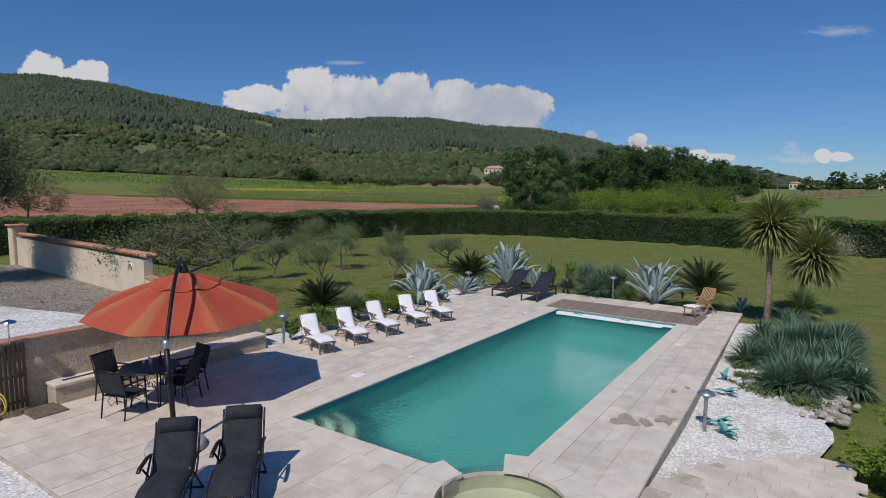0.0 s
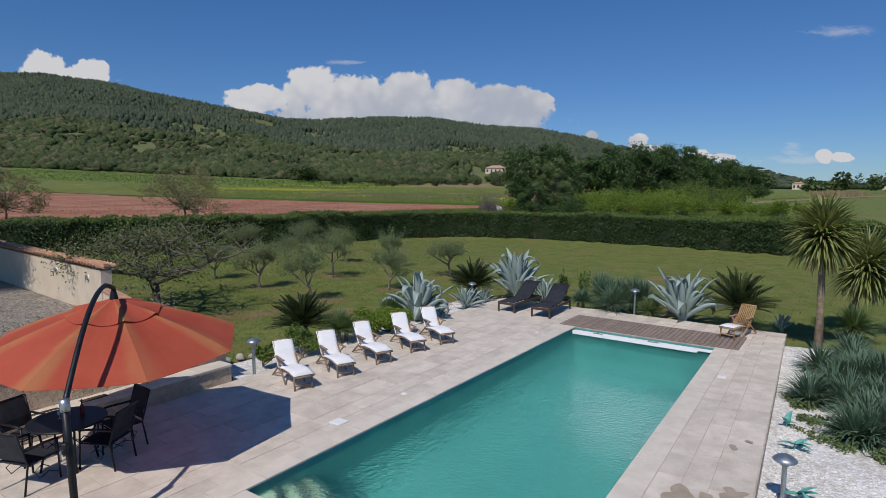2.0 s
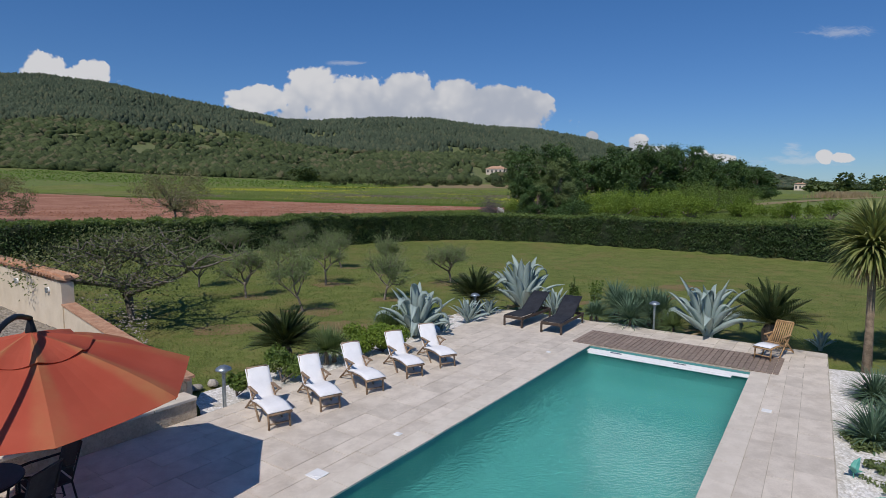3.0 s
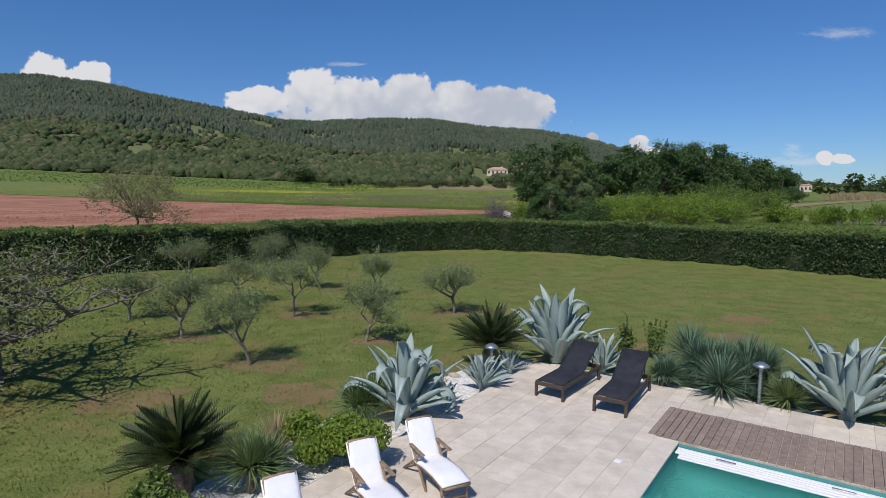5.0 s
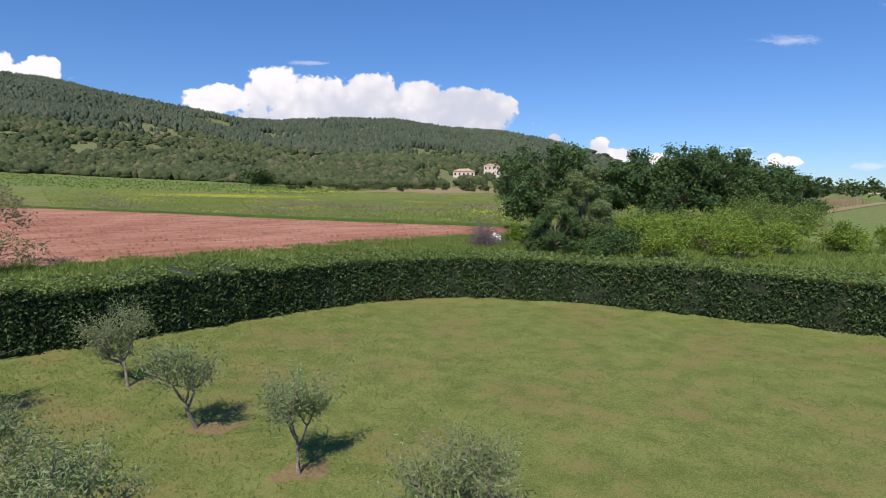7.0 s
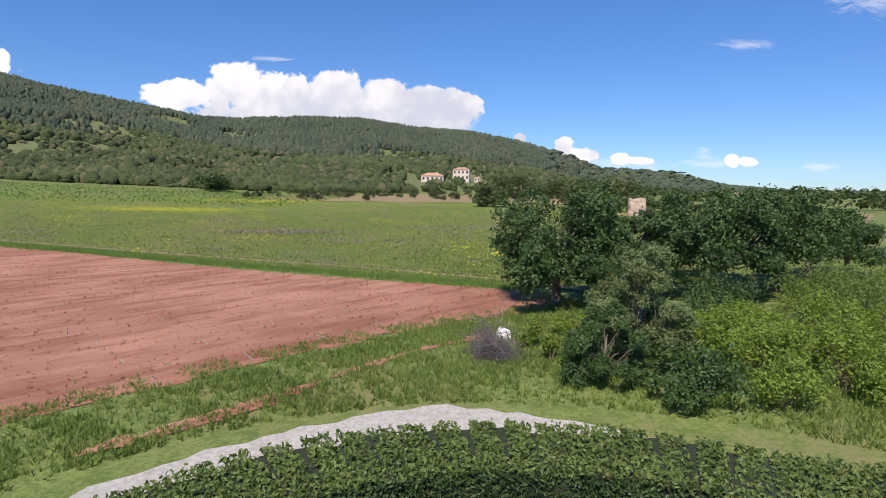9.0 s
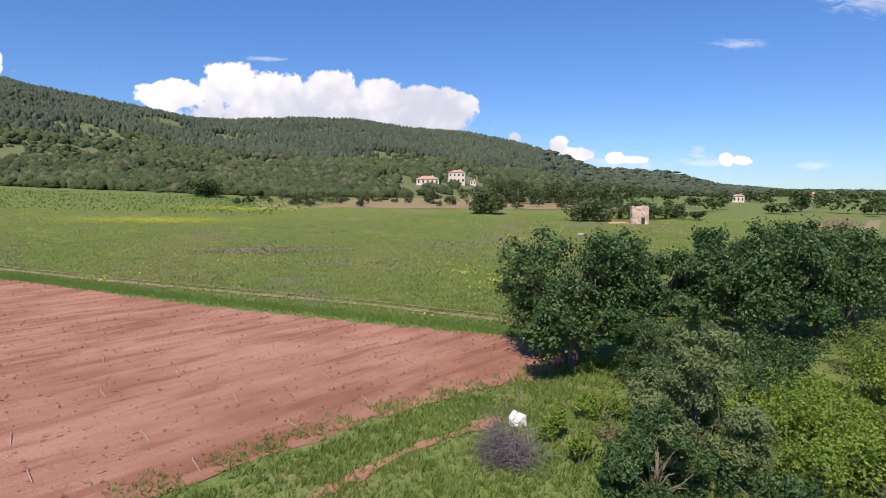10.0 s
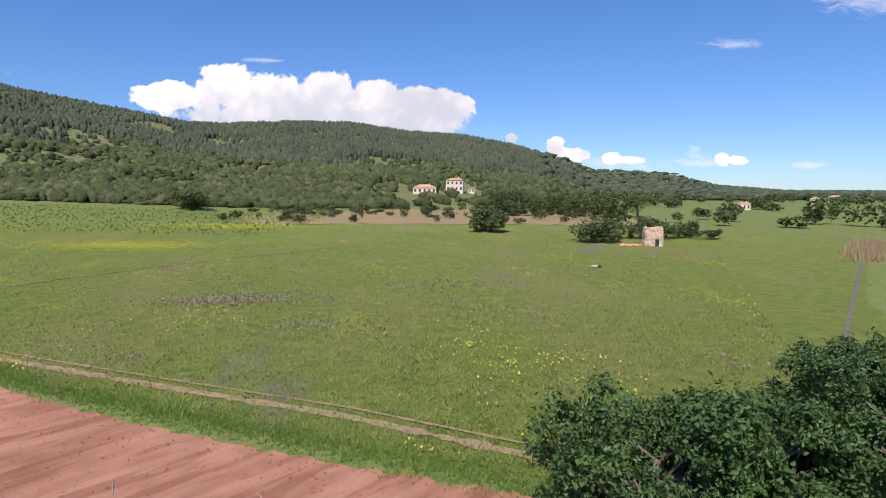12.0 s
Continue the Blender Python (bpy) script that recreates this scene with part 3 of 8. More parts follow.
HEDGE_LINE = np.array([(-46, 24), (-32, 31), (-19.8, 37.4), (-14.1, 40.4), (-9.8, 43.9), (-7.8, 45.5), (-5.2, 48.2), (-1.75, 50.9), (2.5, 51.9), (7.9, 50.6),
                       (12.2, 47.5), (15.8, 45.1), (19.0, 42.0), (22.4, 38.6), (32, 29.5), (50, 14)], float) + np.array([0.05, 0.36])


def resample(line, step):
    line = np.asarray(line, float)
    d = np.r_[0, np.cumsum(np.linalg.norm(np.diff(line, axis=0), axis=1))]
    t = np.arange(0, d[-1], step)
    P = np.stack([np.interp(t, d, line[:, i]) for i in range(line.shape[1])], 1)
    for _ in range(3):
        P[1:-1] = (P[:-2] + 2 * P[1:-1] + P[2:]) / 4
    return P


HEDGE_PTS = resample(HEDGE_LINE, 0.8)
_t = np.gradient(HEDGE_PTS, axis=0)
_t /= np.linalg.norm(_t, axis=1, keepdims=True)
HEDGE_OUT = np.stack([-_t[:, 1], _t[:, 0]], 1)


def outside(X, Y):
    """Signed distance to the hedge's inner foot, positive beyond it."""
    P = np.stack([np.ravel(X), np.ravel(Y)], 1)
    best = np.full(len(P), 1e9)
    sign = np.zeros(len(P))
    for k in range(0, len(HEDGE_PTS), 2):
        d = P - HEDGE_PTS[k]
        q = (d * d).sum(1)
        near = q < best
        best[near] = q[near]
        sign[near] = np.sign(d[near] @ HEDGE_OUT[k])
    return (np.sqrt(best) * sign).reshape(np.shape(X))


RIDGE_U = [k - 0.0075 for k in [-1.2, -0.76, -0.66, -0.555, -0.456, -0.36, -0.263, -0.205, -0.09, -0.012, 0.075, 0.182, 0.269, 0.346, 0.40, 0.46, 0.548, 0.577, 0.645, 0.77, 1.3]]
RIDGE_V = [k - 0.004 for k in [0.19, 0.1985, 0.1985, 0.185, 0.1635, 0.1445, 0.124, 0.121, 0.126, 0.125, 0.1125, 0.1055, 0.090, 0.069, 0.050, 0.047, 0.044, 0.033, 0.020, 0.011, 0.010]]
RIDGE_D = [950, 950, 950, 950, 950, 950, 960, 980, 1000, 1020, 1050, 1100, 1150, 1250, 1500, 1700, 1800, 1900, 2200, 2600, 2600]


def vnoise(X, Y, scale, seed=0):
    """Cheap smooth value noise by sines."""
    X, Y = X * scale, Y * scale
    return (np.sin(X * 1.7 + 1.3 * np.sin(Y * 1.1 + seed)) + np.sin(Y * 1.9 + 1.7 * np.sin(X * 0.9 + 2 * seed)) + np.sin((X + Y) * 2.7 + seed * 3.1)) / 3


def ground_z(X, Y):
    X, Y = np.asarray(X, float), np.asarray(Y, float)
    d = outside(X, Y)
    lawn = np.interp(d, [-30, -8, 0], [-0.22, -0.15, 0.0])
    bank = np.interp(d, [0, 2.4, 5, 9, 14], [0.0, 0.45, 1.1, 1.45, 1.55])
    far = np.interp(Y, [60, 120, 190, 235, 335, 420], [0.0, 0.4, 0.8, 1.9, 4.1, 7.2])
    left = np.clip(-X - 40, 0, 400) * 0.035 * np.clip((Y - 120) / 200, 0, 1)
    right = np.clip((X - 60) / 120, 0, 1)
    z = np.where(d < 0, lawn, bank + far * (1 - 0.65 * right) + left)
    # the wooded hill: rises from its foot to the ridge
    u = X / np.maximum(Y, 1.0)
    rv, rd = np.interp(u, RIDGE_U, RIDGE_V), np.interp(u, RIDGE_U, RIDGE_D)
    foot = np.interp(u, [-0.8, 0.1, 0.3, 0.5, 0.8], [335, 345, 420, 700, 1100])
    top = rv * rd + 2.5 - np.interp(u, [-0.5, -0.2, 0.2, 0.4], [11.5, 8.5, 6.5, 7.5])
    s = np.clip((Y - foot) / (rd - foot), 0, 1.6)
    hill = np.where(s <= 1, s ** 1.2, 1 - 0.5 * (s - 1))
    lump = 1 + 0.10 * vnoise(X, Y, 0.012) * np.clip(s * 3, 0, 1) * np.clip((1 - s) * 4, 0, 1)
    z = np.where((Y > foot), z + np.maximum(top - z, 0) * hill * lump, z)
    # right garden bed lies lower than the deck
    a = (X - ORIGIN.x) * UA.x + (Y - ORIGIN.y) * UA.y
    b = (X - ORIGIN.x) * VB.x + (Y - ORIGIN.y) * VB.y
    low = np.clip((b - 5.2) / 0.8, 0, 1) * np.clip((14 - a) / 4, 0, 1) * np.clip((14 - b) / 5, 0, 1) * np.clip((a - 0.6) / 3.2, 0, 1)
    return z - 0.22 * low


def gz(x, y):
    return float(ground_z(np.array([x]), np.array([y]))[0])


def stretch(lo, hi, n_in, edge, ratio):
    """Coordinates evenly spaced between lo and hi, then ever wider out to the edges."""
    inner = np.linspace(lo, hi, n_in)
    step = inner[1] - inner[0]
    out = [hi]
    while out[-1] < edge[1]:
        step = min(step * ratio, 60)
        out.append(out[-1] + step)
    step, low = inner[1] - inner[0], [lo]
    while low[-1] > edge[0]:
        step = min(step * ratio, 60)
        low.append(low[-1] - step)
    return np.r_[low[:0:-1], inner, out[1:]]


def build_ground():
    xs = stretch(-20, 22, 61, (-2600, 2900), 1.06)
    ys = stretch(0, 62, 89, (-250, 2900), 1.045)
    X, Y = np.meshgrid(xs, ys)
    Z = ground_z(X, Y)
    V = np.stack([X, Y, Z], -1).reshape(-1, 3)
    nx, ny = len(xs), len(ys)
    i, j = np.meshgrid(np.arange(ny - 1), np.arange(nx - 1), indexing="ij")
    F = np.stack([i * nx + j, i * nx + j + 1, (i + 1) * nx + j + 1, (i + 1) * nx + j], -1).reshape(-1, 4)
    C = V[F].mean(1)
    a = (C[:, 0] - ORIGIN.x) * UA.x + (C[:, 1] - ORIGIN.y) * UA.y
    b = (C[:, 0] - ORIGIN.x) * VB.x + (C[:, 1] - ORIGIN.y) * VB.y
    F = F[~((a > -2.9) & (a < 13.6) & (b > -1.5) & (b < 5.0))]
    me = mesh_np("ground", V, F, GROUND, True)
    me.materials.append(LAWN)
    me.materials.append(SCRUBLAND)
    C = V[F].mean(1)
    d = outside(C[:, 0], C[:, 1])
    u = C[:, 0] / np.maximum(C[:, 1], 1)
    foot = np.interp(u, [-0.8, 0.1, 0.3, 0.5, 0.8], [345, 355, 430, 700, 1100])
    idx = np.where(d < 0.6, 1, np.where(C[:, 1] > foot, 2, 0))
    me.polygons.foreach_set("material_index", idx.astype(np.int32))
    tagged(new("ground", me), "mown lawn, wild grass and wooded hill in one sheet", "ground", kind="structure")


build_ground()


def sheet(name, outline, material, label, category, lift=0.02, step=1.0, wobble=0.3, relief=0.0, seed=1):
    """A patch of ground inside an outline, draped on the ground, with an uneven edge."""
    poly = resample(np.vstack([outline, outline[:1]]), step)
    poly = poly + RNG.normal(size=poly.shape) * wobble * 0.4
    lo, hi = poly.min(0), poly.max(0)
    nx, ny = int((hi[0] - lo[0]) / step) + 2, int((hi[1] - lo[1]) / step) + 2
    xs, ys = lo[0] + np.arange(nx) * step, lo[1] + np.arange(ny) * step
    X, Y = np.meshgrid(xs, ys)
    x1, y1 = poly[:, 0], poly[:, 1]
    x2, y2 = np.roll(x1, -1), np.roll(y1, -1)

    def inside(px, py):
        r = np.zeros(px.shape, bool)
        for p1, q1, p2, q2 in zip(x1, y1, x2, y2):
            if q1 != q2:
                r ^= ((q1 > py) != (q2 > py)) & (px < (p2 - p1) * (py - q1) / (q2 - q1) + p1)
        return r

    ok = inside(X, Y)
    # pull the corners just outside onto the outline, so that the edge is not stepped
    cell = ok[:-1, :-1] | ok[1:, :-1] | ok[:-1, 1:] | ok[1:, 1:]
    need = np.zeros_like(ok)
    need[:-1, :-1] |= cell
    need[1:, :-1] |= cell
    need[:-1, 1:] |= cell
    need[1:, 1:] |= cell
    move = need & ~ok
    P = np.stack([X[move], Y[move]], 1)
    best = np.array([poly[((poly - p) ** 2).sum(1).argmin()] for p in P]) if len(P) else P
    if len(P):
        X[move], Y[move] = best[:, 0], best[:, 1]
    Z = ground_z(X, Y) + lift + relief * vnoise(X, Y, 1.3, seed)
    V = np.stack([X, Y, Z], -1).reshape(-1, 3)
    i, j = np.nonzero(cell)
    F = np.stack([i * nx + j, i * nx + j + 1, (i + 1) * nx + j + 1, (i + 1) * nx + j], -1)
    ob = new(name, mesh_np(name, V, F, material, True))
    return tagged(ob, label, category, kind="structure")


def strip(name, line, width, material, label, category, lift=0.03, step=0.8, wobble=0.15):
    """A track along a line."""
    P = resample(line, step)
    t = np.gradient(P, axis=0)
    t /= np.linalg.norm(t, axis=1, keepdims=True)
    n = np.stack([-t[:, 1], t[:, 0]], 1)
    cols = np.linspace(-0.5, 0.5, 5)
    w = width * (1 + wobble * RNG.normal(size=(len(P), 1)) * 0.6)
    Q = P[:, None] + n[:, None] * (cols[None, :, None] * w[:, None])
    Z = ground_z(Q[..., 0], Q[..., 1]) + lift
    V = np.concatenate([Q, Z[..., None]], -1).reshape(-1, 3)
    i, j = np.meshgrid(np.arange(len(P) - 1), np.arange(4), indexing="ij")
    F = np.stack([i * 5 + j, i * 5 + j + 1, (i + 1) * 5 + j + 1, (i + 1) * 5 + j], -1).reshape(-1, 4)[:, ::-1]
    return tagged(new(name, mesh_np(name, V, F, material, True)), label, category, kind="structure")


FIELD = np.array([(-60, 28), (-30, 45), (-18.5, 52.5), (-10.7, 58.6), (-3.7, 64.6), (1.5, 68.6), (7, 71.5), (11.5, 73.5), (14, 78), (11, 81), (1.2, 85.7), (-14.1, 94), (-34, 107.5), (-65, 127), (-120, 160), (-140, 120)], float) + np.array([-0.25, 0.4])
sheet("ploughed_field", FIELD, SOIL, "bare red ploughed soil with long streaks", "field", 0.03, 0.6, 0.4, 0.03)
MEADOW_OUT = np.array([(-140, 175), (-65, 130), (-34, 110), (-14, 96.3), (1.2, 88), (12, 83.5), (20, 76), (34, 74), (50, 82), (64, 119), (110, 167), (146, 202), (150, 225), (110, 240), (75, 252), (27, 262), (-15, 268), (-60, 262), (-130, 240)], float) + np.array([-0.3, 0.45])
sheet("meadow", MEADOW_OUT, MEADOW, "green hay meadow with yellow and mauve wild flowers", "meadow", 0.05, 2.5, 0.8, 0.05)
strip("field_track", [(-90, 146), (-60, 128), (-28.4, 108.6), (-12, 99.6), (0.2, 93.1), (11.9, 85.3), (16.7, 80.4)], 0.8, TRACK, "narrow dirt track between meadow and red field", "track", 0.10, 0.8, 0.4)
strip("soil_bank", [(-9.0, 55.6), (-4.4, 59.1), (-2.3, 61.2), (-0.8, 62.8), (2.1, 65.4), (5.1, 67.1), (7.2, 68.7)], 0.55, SOIL, "rusty furrow of bare soil along the verge", "soil", 0.05, 0.5, 0.9)
strip("field_track", [(-89.4, 147.2), (-59.4, 129.2), (-27.8, 109.8), (-11.4, 100.8), (0.8, 94.3), (12.6, 86.4), (17.6, 81.2)], 0.28, TRACK, "second rut of the dirt track by the meadow", "track", 0.13, 0.8, 0.5)
strip("meadow_path", [(-62, 138), (-48.2, 149.9), (-34.5, 169.5), (-16.3, 186.8), (10.7, 209.9), (30, 224)], 0.9, mat("trodden_grass", (0.10, 0.125, 0.036), (0.18, 0.19, 0.065), 0.6, 0.95, 0.5), "faint trodden path across the meadow", "path", 0.12, 1.5, 0.7)
strip("gravel_track", np.array([(-40, 32.0), (-26, 39.2), (-19, 43.0), (-13.5, 47.8), (-9.6, 51.7), (-7.7, 53.4), (-5.9, 55.0), (-4.5, 56.0), (-2.4, 57.2), (-0.6, 58.0), (1.1, 58.7), (2.7, 58.9), (4.0, 58.3), (5.4, 57.6), (7.2, 56.9), (8.6, 55.9), (10.3, 54.3)]) + np.array([0.0, -1.3]), 2.6, PALE_TRACK,
      "pale gravel track curving behind the hedge", "track", 0.07, 0.6, 0.10)

# ---- pool terrace ----
POOL = (-0.12, 11.74, 0.0, 4.05)
SPA = (-0.413, 4.54)
SPA_R = 0.92
WEIR, WEIR_HALF = -0.816, 0.355


def pool_right(a):
    """The pool's right-hand edge, which is not quite square to the rest."""
    return 4.30 - 0.027 * max(a, 0.3)


def deck_right(a):
    return 6.04 - 0.045 * max(a, 0.3)


def W(a, b):
    """Across the terrace: from the square plan to the slightly tapering one."""
    return float(np.interp(b, [-20.0, 2.0, 4.05, 4.42, 5.85, 9.0], [-20.0, 2.0, pool_right(a), pool_right(a) + 0.38, deck_right(a), 3.15 + deck_right(a)]))


def rect_prism(bm, a0, a1, b0, b1, z0, z1, bevel=0.0):
    c = D((a0 + a1) / 2, (b0 + b1) / 2, (z0 + z1) / 2)
    add_box(bm, c, (a1 - a0, b1 - b0, z1 - z0), pose(0, 0, 0, 0, 0, DECK_TURN), bevel)


def ring_piece(bm, ctr, pts_in, pts_out, z0, z1):
    """A closed block between an inner and an outer line of (a, b) points."""
    n = len(pts_in)
    rows = [[bm.verts.new(D(*p, z)) for p in pts] for pts in (pts_in, pts_out) for z in (z0, z1)]
    i0, i1, o0, o1 = rows
    for k in range(n - 1):
        for q in ((i1[k], i1[k + 1], o1[k + 1], o1[k]), (i0[k], o0[k], o0[k + 1], i0[k + 1]), (i0[k], i0[k + 1], i1[k + 1], i1[k]), (o0[k], o1[k], o1[k + 1], o0[k + 1])):
            bm.faces.new(q)
    bm.faces.new((i0[0], i1[0], o1[0], o0[0]))
    bm.faces.new((i0[-1], o0[-1], o1[-1], i1[-1]))


def spa_dir(k):
    return math.cos(k), math.sin(k)


def block(bm, corners, z0, z1):
    """A closed block over four corners (a, b) of the tapering plan."""
    lo, hi = [[bm.verts.new(D(a, W(a, b), z)) for a, b in corners] for z in (z0, z1)]
    bm.faces.new(hi)
    bm.faces.new(lo[::-1])
    for k in range(len(corners)):
        q = (k + 1) % len(corners)
        bm.faces.new((lo[k], lo[q], hi[q], hi[k]))


def build_terrace():
    bm = bmesh.new()
    for a0, a1, b0, b1 in ((-3.75, 14.6, -4.1, -0.02), (-3.75, -0.14, -0.02, 3.45), (11.76, 14.6, -0.02, 5.85), (0.66, 11.76, 4.07, 5.85), (-3.75, -2.1, 3.1, 5.85), (-0.5, -0.02, 3.0, 3.5)):
        block(bm, ((a0, b0), (a1, b0), (a1, b1), (a0, b1)), -0.45, 0.003 if a0 != -0.5 else -0.001)
    # round the spa
    outer, inner = [], []
    for k in np.linspace(0, 2 * math.pi, 49):
        ca, sb = spa_dir(k)
        reach = min(((0.66 - SPA[0]) / ca if ca > 0 else (-2.1 - SPA[0]) / ca) if abs(ca) > 1e-6 else 9, ((6.02 - SPA[1]) / sb if sb > 0 else (3.1 - SPA[1]) / sb) if abs(sb) > 1e-6 else 9)
        p = (SPA[0] + ca * reach, SPA[1] + sb * reach)
        if p[0] > -0.2 and p[1] < 4.35:
            p = (SPA[0] + ca * (SPA_R + 0.14), SPA[1] + sb * (SPA_R + 0.14))
        outer.append(p)
        inner.append((SPA[0] + ca * (SPA_R + 0.02), SPA[1] + sb * (SPA_R + 0.02)))
    ring_piece(bm, SPA, inner, outer, -0.45, -0.10)
    upper = [(o, i) for o, i, k in zip(outer, inner, np.linspace(0, 2 * math.pi, 49)) if abs((k - WEIR + math.pi) % (2 * math.pi) - math.pi) > WEIR_HALF]
    n0 = next(i for i, k in enumerate(np.linspace(0, 2 * math.pi, 49)) if abs((k - WEIR + math.pi) % (2 * math.pi) - math.pi) < WEIR_HALF)
    for run in (upper[:n0], upper[n0:]):
        ring_piece(bm, SPA, [i for o, i in run], [o for o, i in run], -0.099, 0.003)
    base = part("pool_terrace", bm, JOINT)
    tagged(base, "pale limestone pool terrace with worn joints", "terrace", kind="structure")
    return base


terrace = build_terrace()


def build_pool():
    a0, a1, b0, b1 = POOL
    rim = [(a0, b0), (a1, b0), (a1, pool_right(a1)), (0.64, pool_right(0.64))] + [(SPA[0] + 1.08 * math.cos(k), SPA[1] + 1.08 * math.sin(k)) for k in np.linspace(-0.25, -1.28, 9)] + [(a0, 3.5)]
    bm = bmesh.new()
    floor, top = [[bm.verts.new(D(a, b, z)) for a, b in rim] for z in (-1.45, -0.02)]
    bm.faces.new(floor[::-1])
    for k in range(len(rim)):
        q = (k + 1) % len(rim)
        bm.faces.new((floor[k], floor[q], top[q], top[k]))
    pool = part("swimming_pool", bm, LINER)
    tagged(pool, "long rectangular pool lined in green", "pool", kind="structure")
    # entry steps in the near corner, rounded treads
    for n, (reach, z) in enumerate(((0.50, -0.24), (0.82, -0.37), (1.15, -0.52))):
        bm = bmesh.new()
        pts = [(a0 + 0.01, b0 + 0.01)] + [(a0 + 0.01 + reach * math.cos(k), b0 + 0.01 + (0.46 + 0.40 * n) * math.sin(k)) for k in np.linspace(0, math.pi / 2, 13)]
        lo, hi = [bm.verts.new(D(*p, -1.44)) for p in pts], [bm.verts.new(D(*p, z)) for p in pts]
        bm.faces.new(hi)
        for k in range(len(pts)):
            bm.faces.new((lo[k], lo[(k + 1) % len(pts)], hi[(k + 1) % len(pts)], hi[k]))
        bmesh.ops.recalc_face_normals(bm, faces=bm.faces)
        step = part("pool_step", bm, STEP_LINER, pool, "pale rounded pool step under water")
        edge = [D(a0 + 0.01 + (reach + 0.004) * math.cos(k), b0 + 0.01 + (0.464 + 0.40 * n) * math.sin(k), z + 0.004) for k in np.linspace(0, math.pi / 2, 13)]
        part_np("tread_nosing", *tube(edge, 0.05, 6), mat_nosing, step, "dark nosing strip")
    bm = bmesh.new()
    bm.faces.new([bm.verts.new(D(a, b, -0.14)) for a, b in rim[::-1]])
    w = part("pool_water", bm, POOL_WATER, None, "clear turquoise rippled pool water")
    tagged(w, category="water", kind="structure")
    w.visible_shadow = False
    # round spa with its overflow sill
    bm = bmesh.new()
    ctr = D(*SPA)
    ks = np.linspace(0, 2 * math.pi, 65)[:-1]

    def rings_of(levels):
        V = np.array([(ctr.x + r * math.cos(k), ctr.y + r * math.sin(k), z) for r, z in levels for k in ks])
        i, k = np.meshgrid(np.arange(len(levels) - 1), np.arange(64), indexing="ij")
        k2 = (k + 1) % 64
        return V, np.stack([i * 64 + k, i * 64 + k2, (i + 1) * 64 + k2, (i + 1) * 64 + k], -1).reshape(-1, 4)

    spa = part_np("spa_basin", *rings_of([(SPA_R, -0.112), (SPA_R, -0.5), (SPA_R - 0.4, -0.52), (SPA_R - 0.42, -0.95), (0.01, -0.96)]), SPA_LINER)
    tagged(spa, "round pale spa basin beside the pool", "spa", kind="structure")
    w = part_np("spa_water", *rings_of([(SPA_R, -0.10), (0.5, -0.10), (0.005, -0.10)]), SPA_WATER)
    tagged(w, "clear still water in the round spa", "water", kind="structure")
    w.visible_shadow = False


mat_nosing = mat("dark_nosing", (0.04, 0.06, 0.07), (0.07, 0.09, 0.1), 6.0, 0.6, 0.0)
build_pool()


def coping_and_sill():
    """Ring stones round the spa, left open where the water runs over."""
    n = 13
    span = 2 * math.pi - 2 * WEIR_HALF

    def ring(name, k0, k1, r0, r1, z0, z1, material, label="", cuts=6):
        bm = bmesh.new()
        ks = np.linspace(k0, k1, cuts)
        ring_piece(bm, SPA, [(SPA[0] + r0 * math.cos(k), SPA[1] + r0 * math.sin(k)) for k in ks], [(SPA[0] + r1 * math.cos(k), SPA[1] + r1 * math.sin(k)) for k in ks], z0, z1)
        bmesh.ops.recalc_face_normals(bm, faces=bm.faces)
        part(name, bm, material, terrace, label)

    for i in range(n):
        ring("coping_stone", WEIR + WEIR_HALF + i * span / n, WEIR + WEIR_HALF + (i + 1) * span / n - 0.01, SPA_R - 0.03, SPA_R + 0.49, -0.045, 0.014, COPING)
    ring("overflow_sill", WEIR - WEIR_HALF + 0.004, WEIR + WEIR_HALF - 0.004, SPA_R + 0.006, SPA_R + 0.30, -0.5, -0.109, SILL, "wet brown overflow sill of the spa", 9)


SILL = mat("wet_brown_sill", (0.20, 0.155, 0.125), (0.28, 0.225, 0.18), 5.0, 0.4, 0.1, 60)
coping_and_sill()


def build_deck_boards():
    deck = thing("wooden_deck", "grey-brown timber deck over the pool cover pit", "deck", tuple(D(12.56, 2.0, 0)), DECK_TURN)
    me = None
    n = 40
    for i in range(n):
        y = (2.52 - (i + 0.5) * 5.04 / n)
        if me is None:
            bm = box((0, 0, 0), (1.54, 5.04 / n - 0.012, 0.03), None, 0.004)
            ob = part("board", bm, DECKWOOD, deck)
            me = ob.data
        else:
            ob = new("board", me)
            ob.parent = deck
        ob.location = (RNG.uniform(-0.006, 0.006), y, 0.017 + RNG.uniform(0, 0.003))
    cover = thing("pool_cover_slats", "white plastic slats of the rolled pool cover", "pool cover", tuple(D(11.52, 2.0, -0.1)), DECK_TURN)
    for i, x in enumerate((-0.17, -0.09, -0.01, 0.07, 0.15)):
        part("slat", box((x, 0.15 if i < 2 else 0.0, 0.02 - 0.012 * (i == 0)), (0.074, 3.5 if i < 2 else 3.95, 0.03), None, 0.008), PLASTIC_WHITE, cover)
    for y in (1.2, -0.4):
        part("latch", box((0.04, y, 0.045), (0.05, 0.3, 0.02), None, 0.006), CHROME, cover, "small grey latch")


build_deck_boards()

# paths and beds round the terrace
def bed(name, corners, material, label, category, lift=0.05):
    return sheet(name, np.array([tuple(D(*c))[:2] for c in corners]), material, label, category, lift, 0.35, 0.12, 0.02)


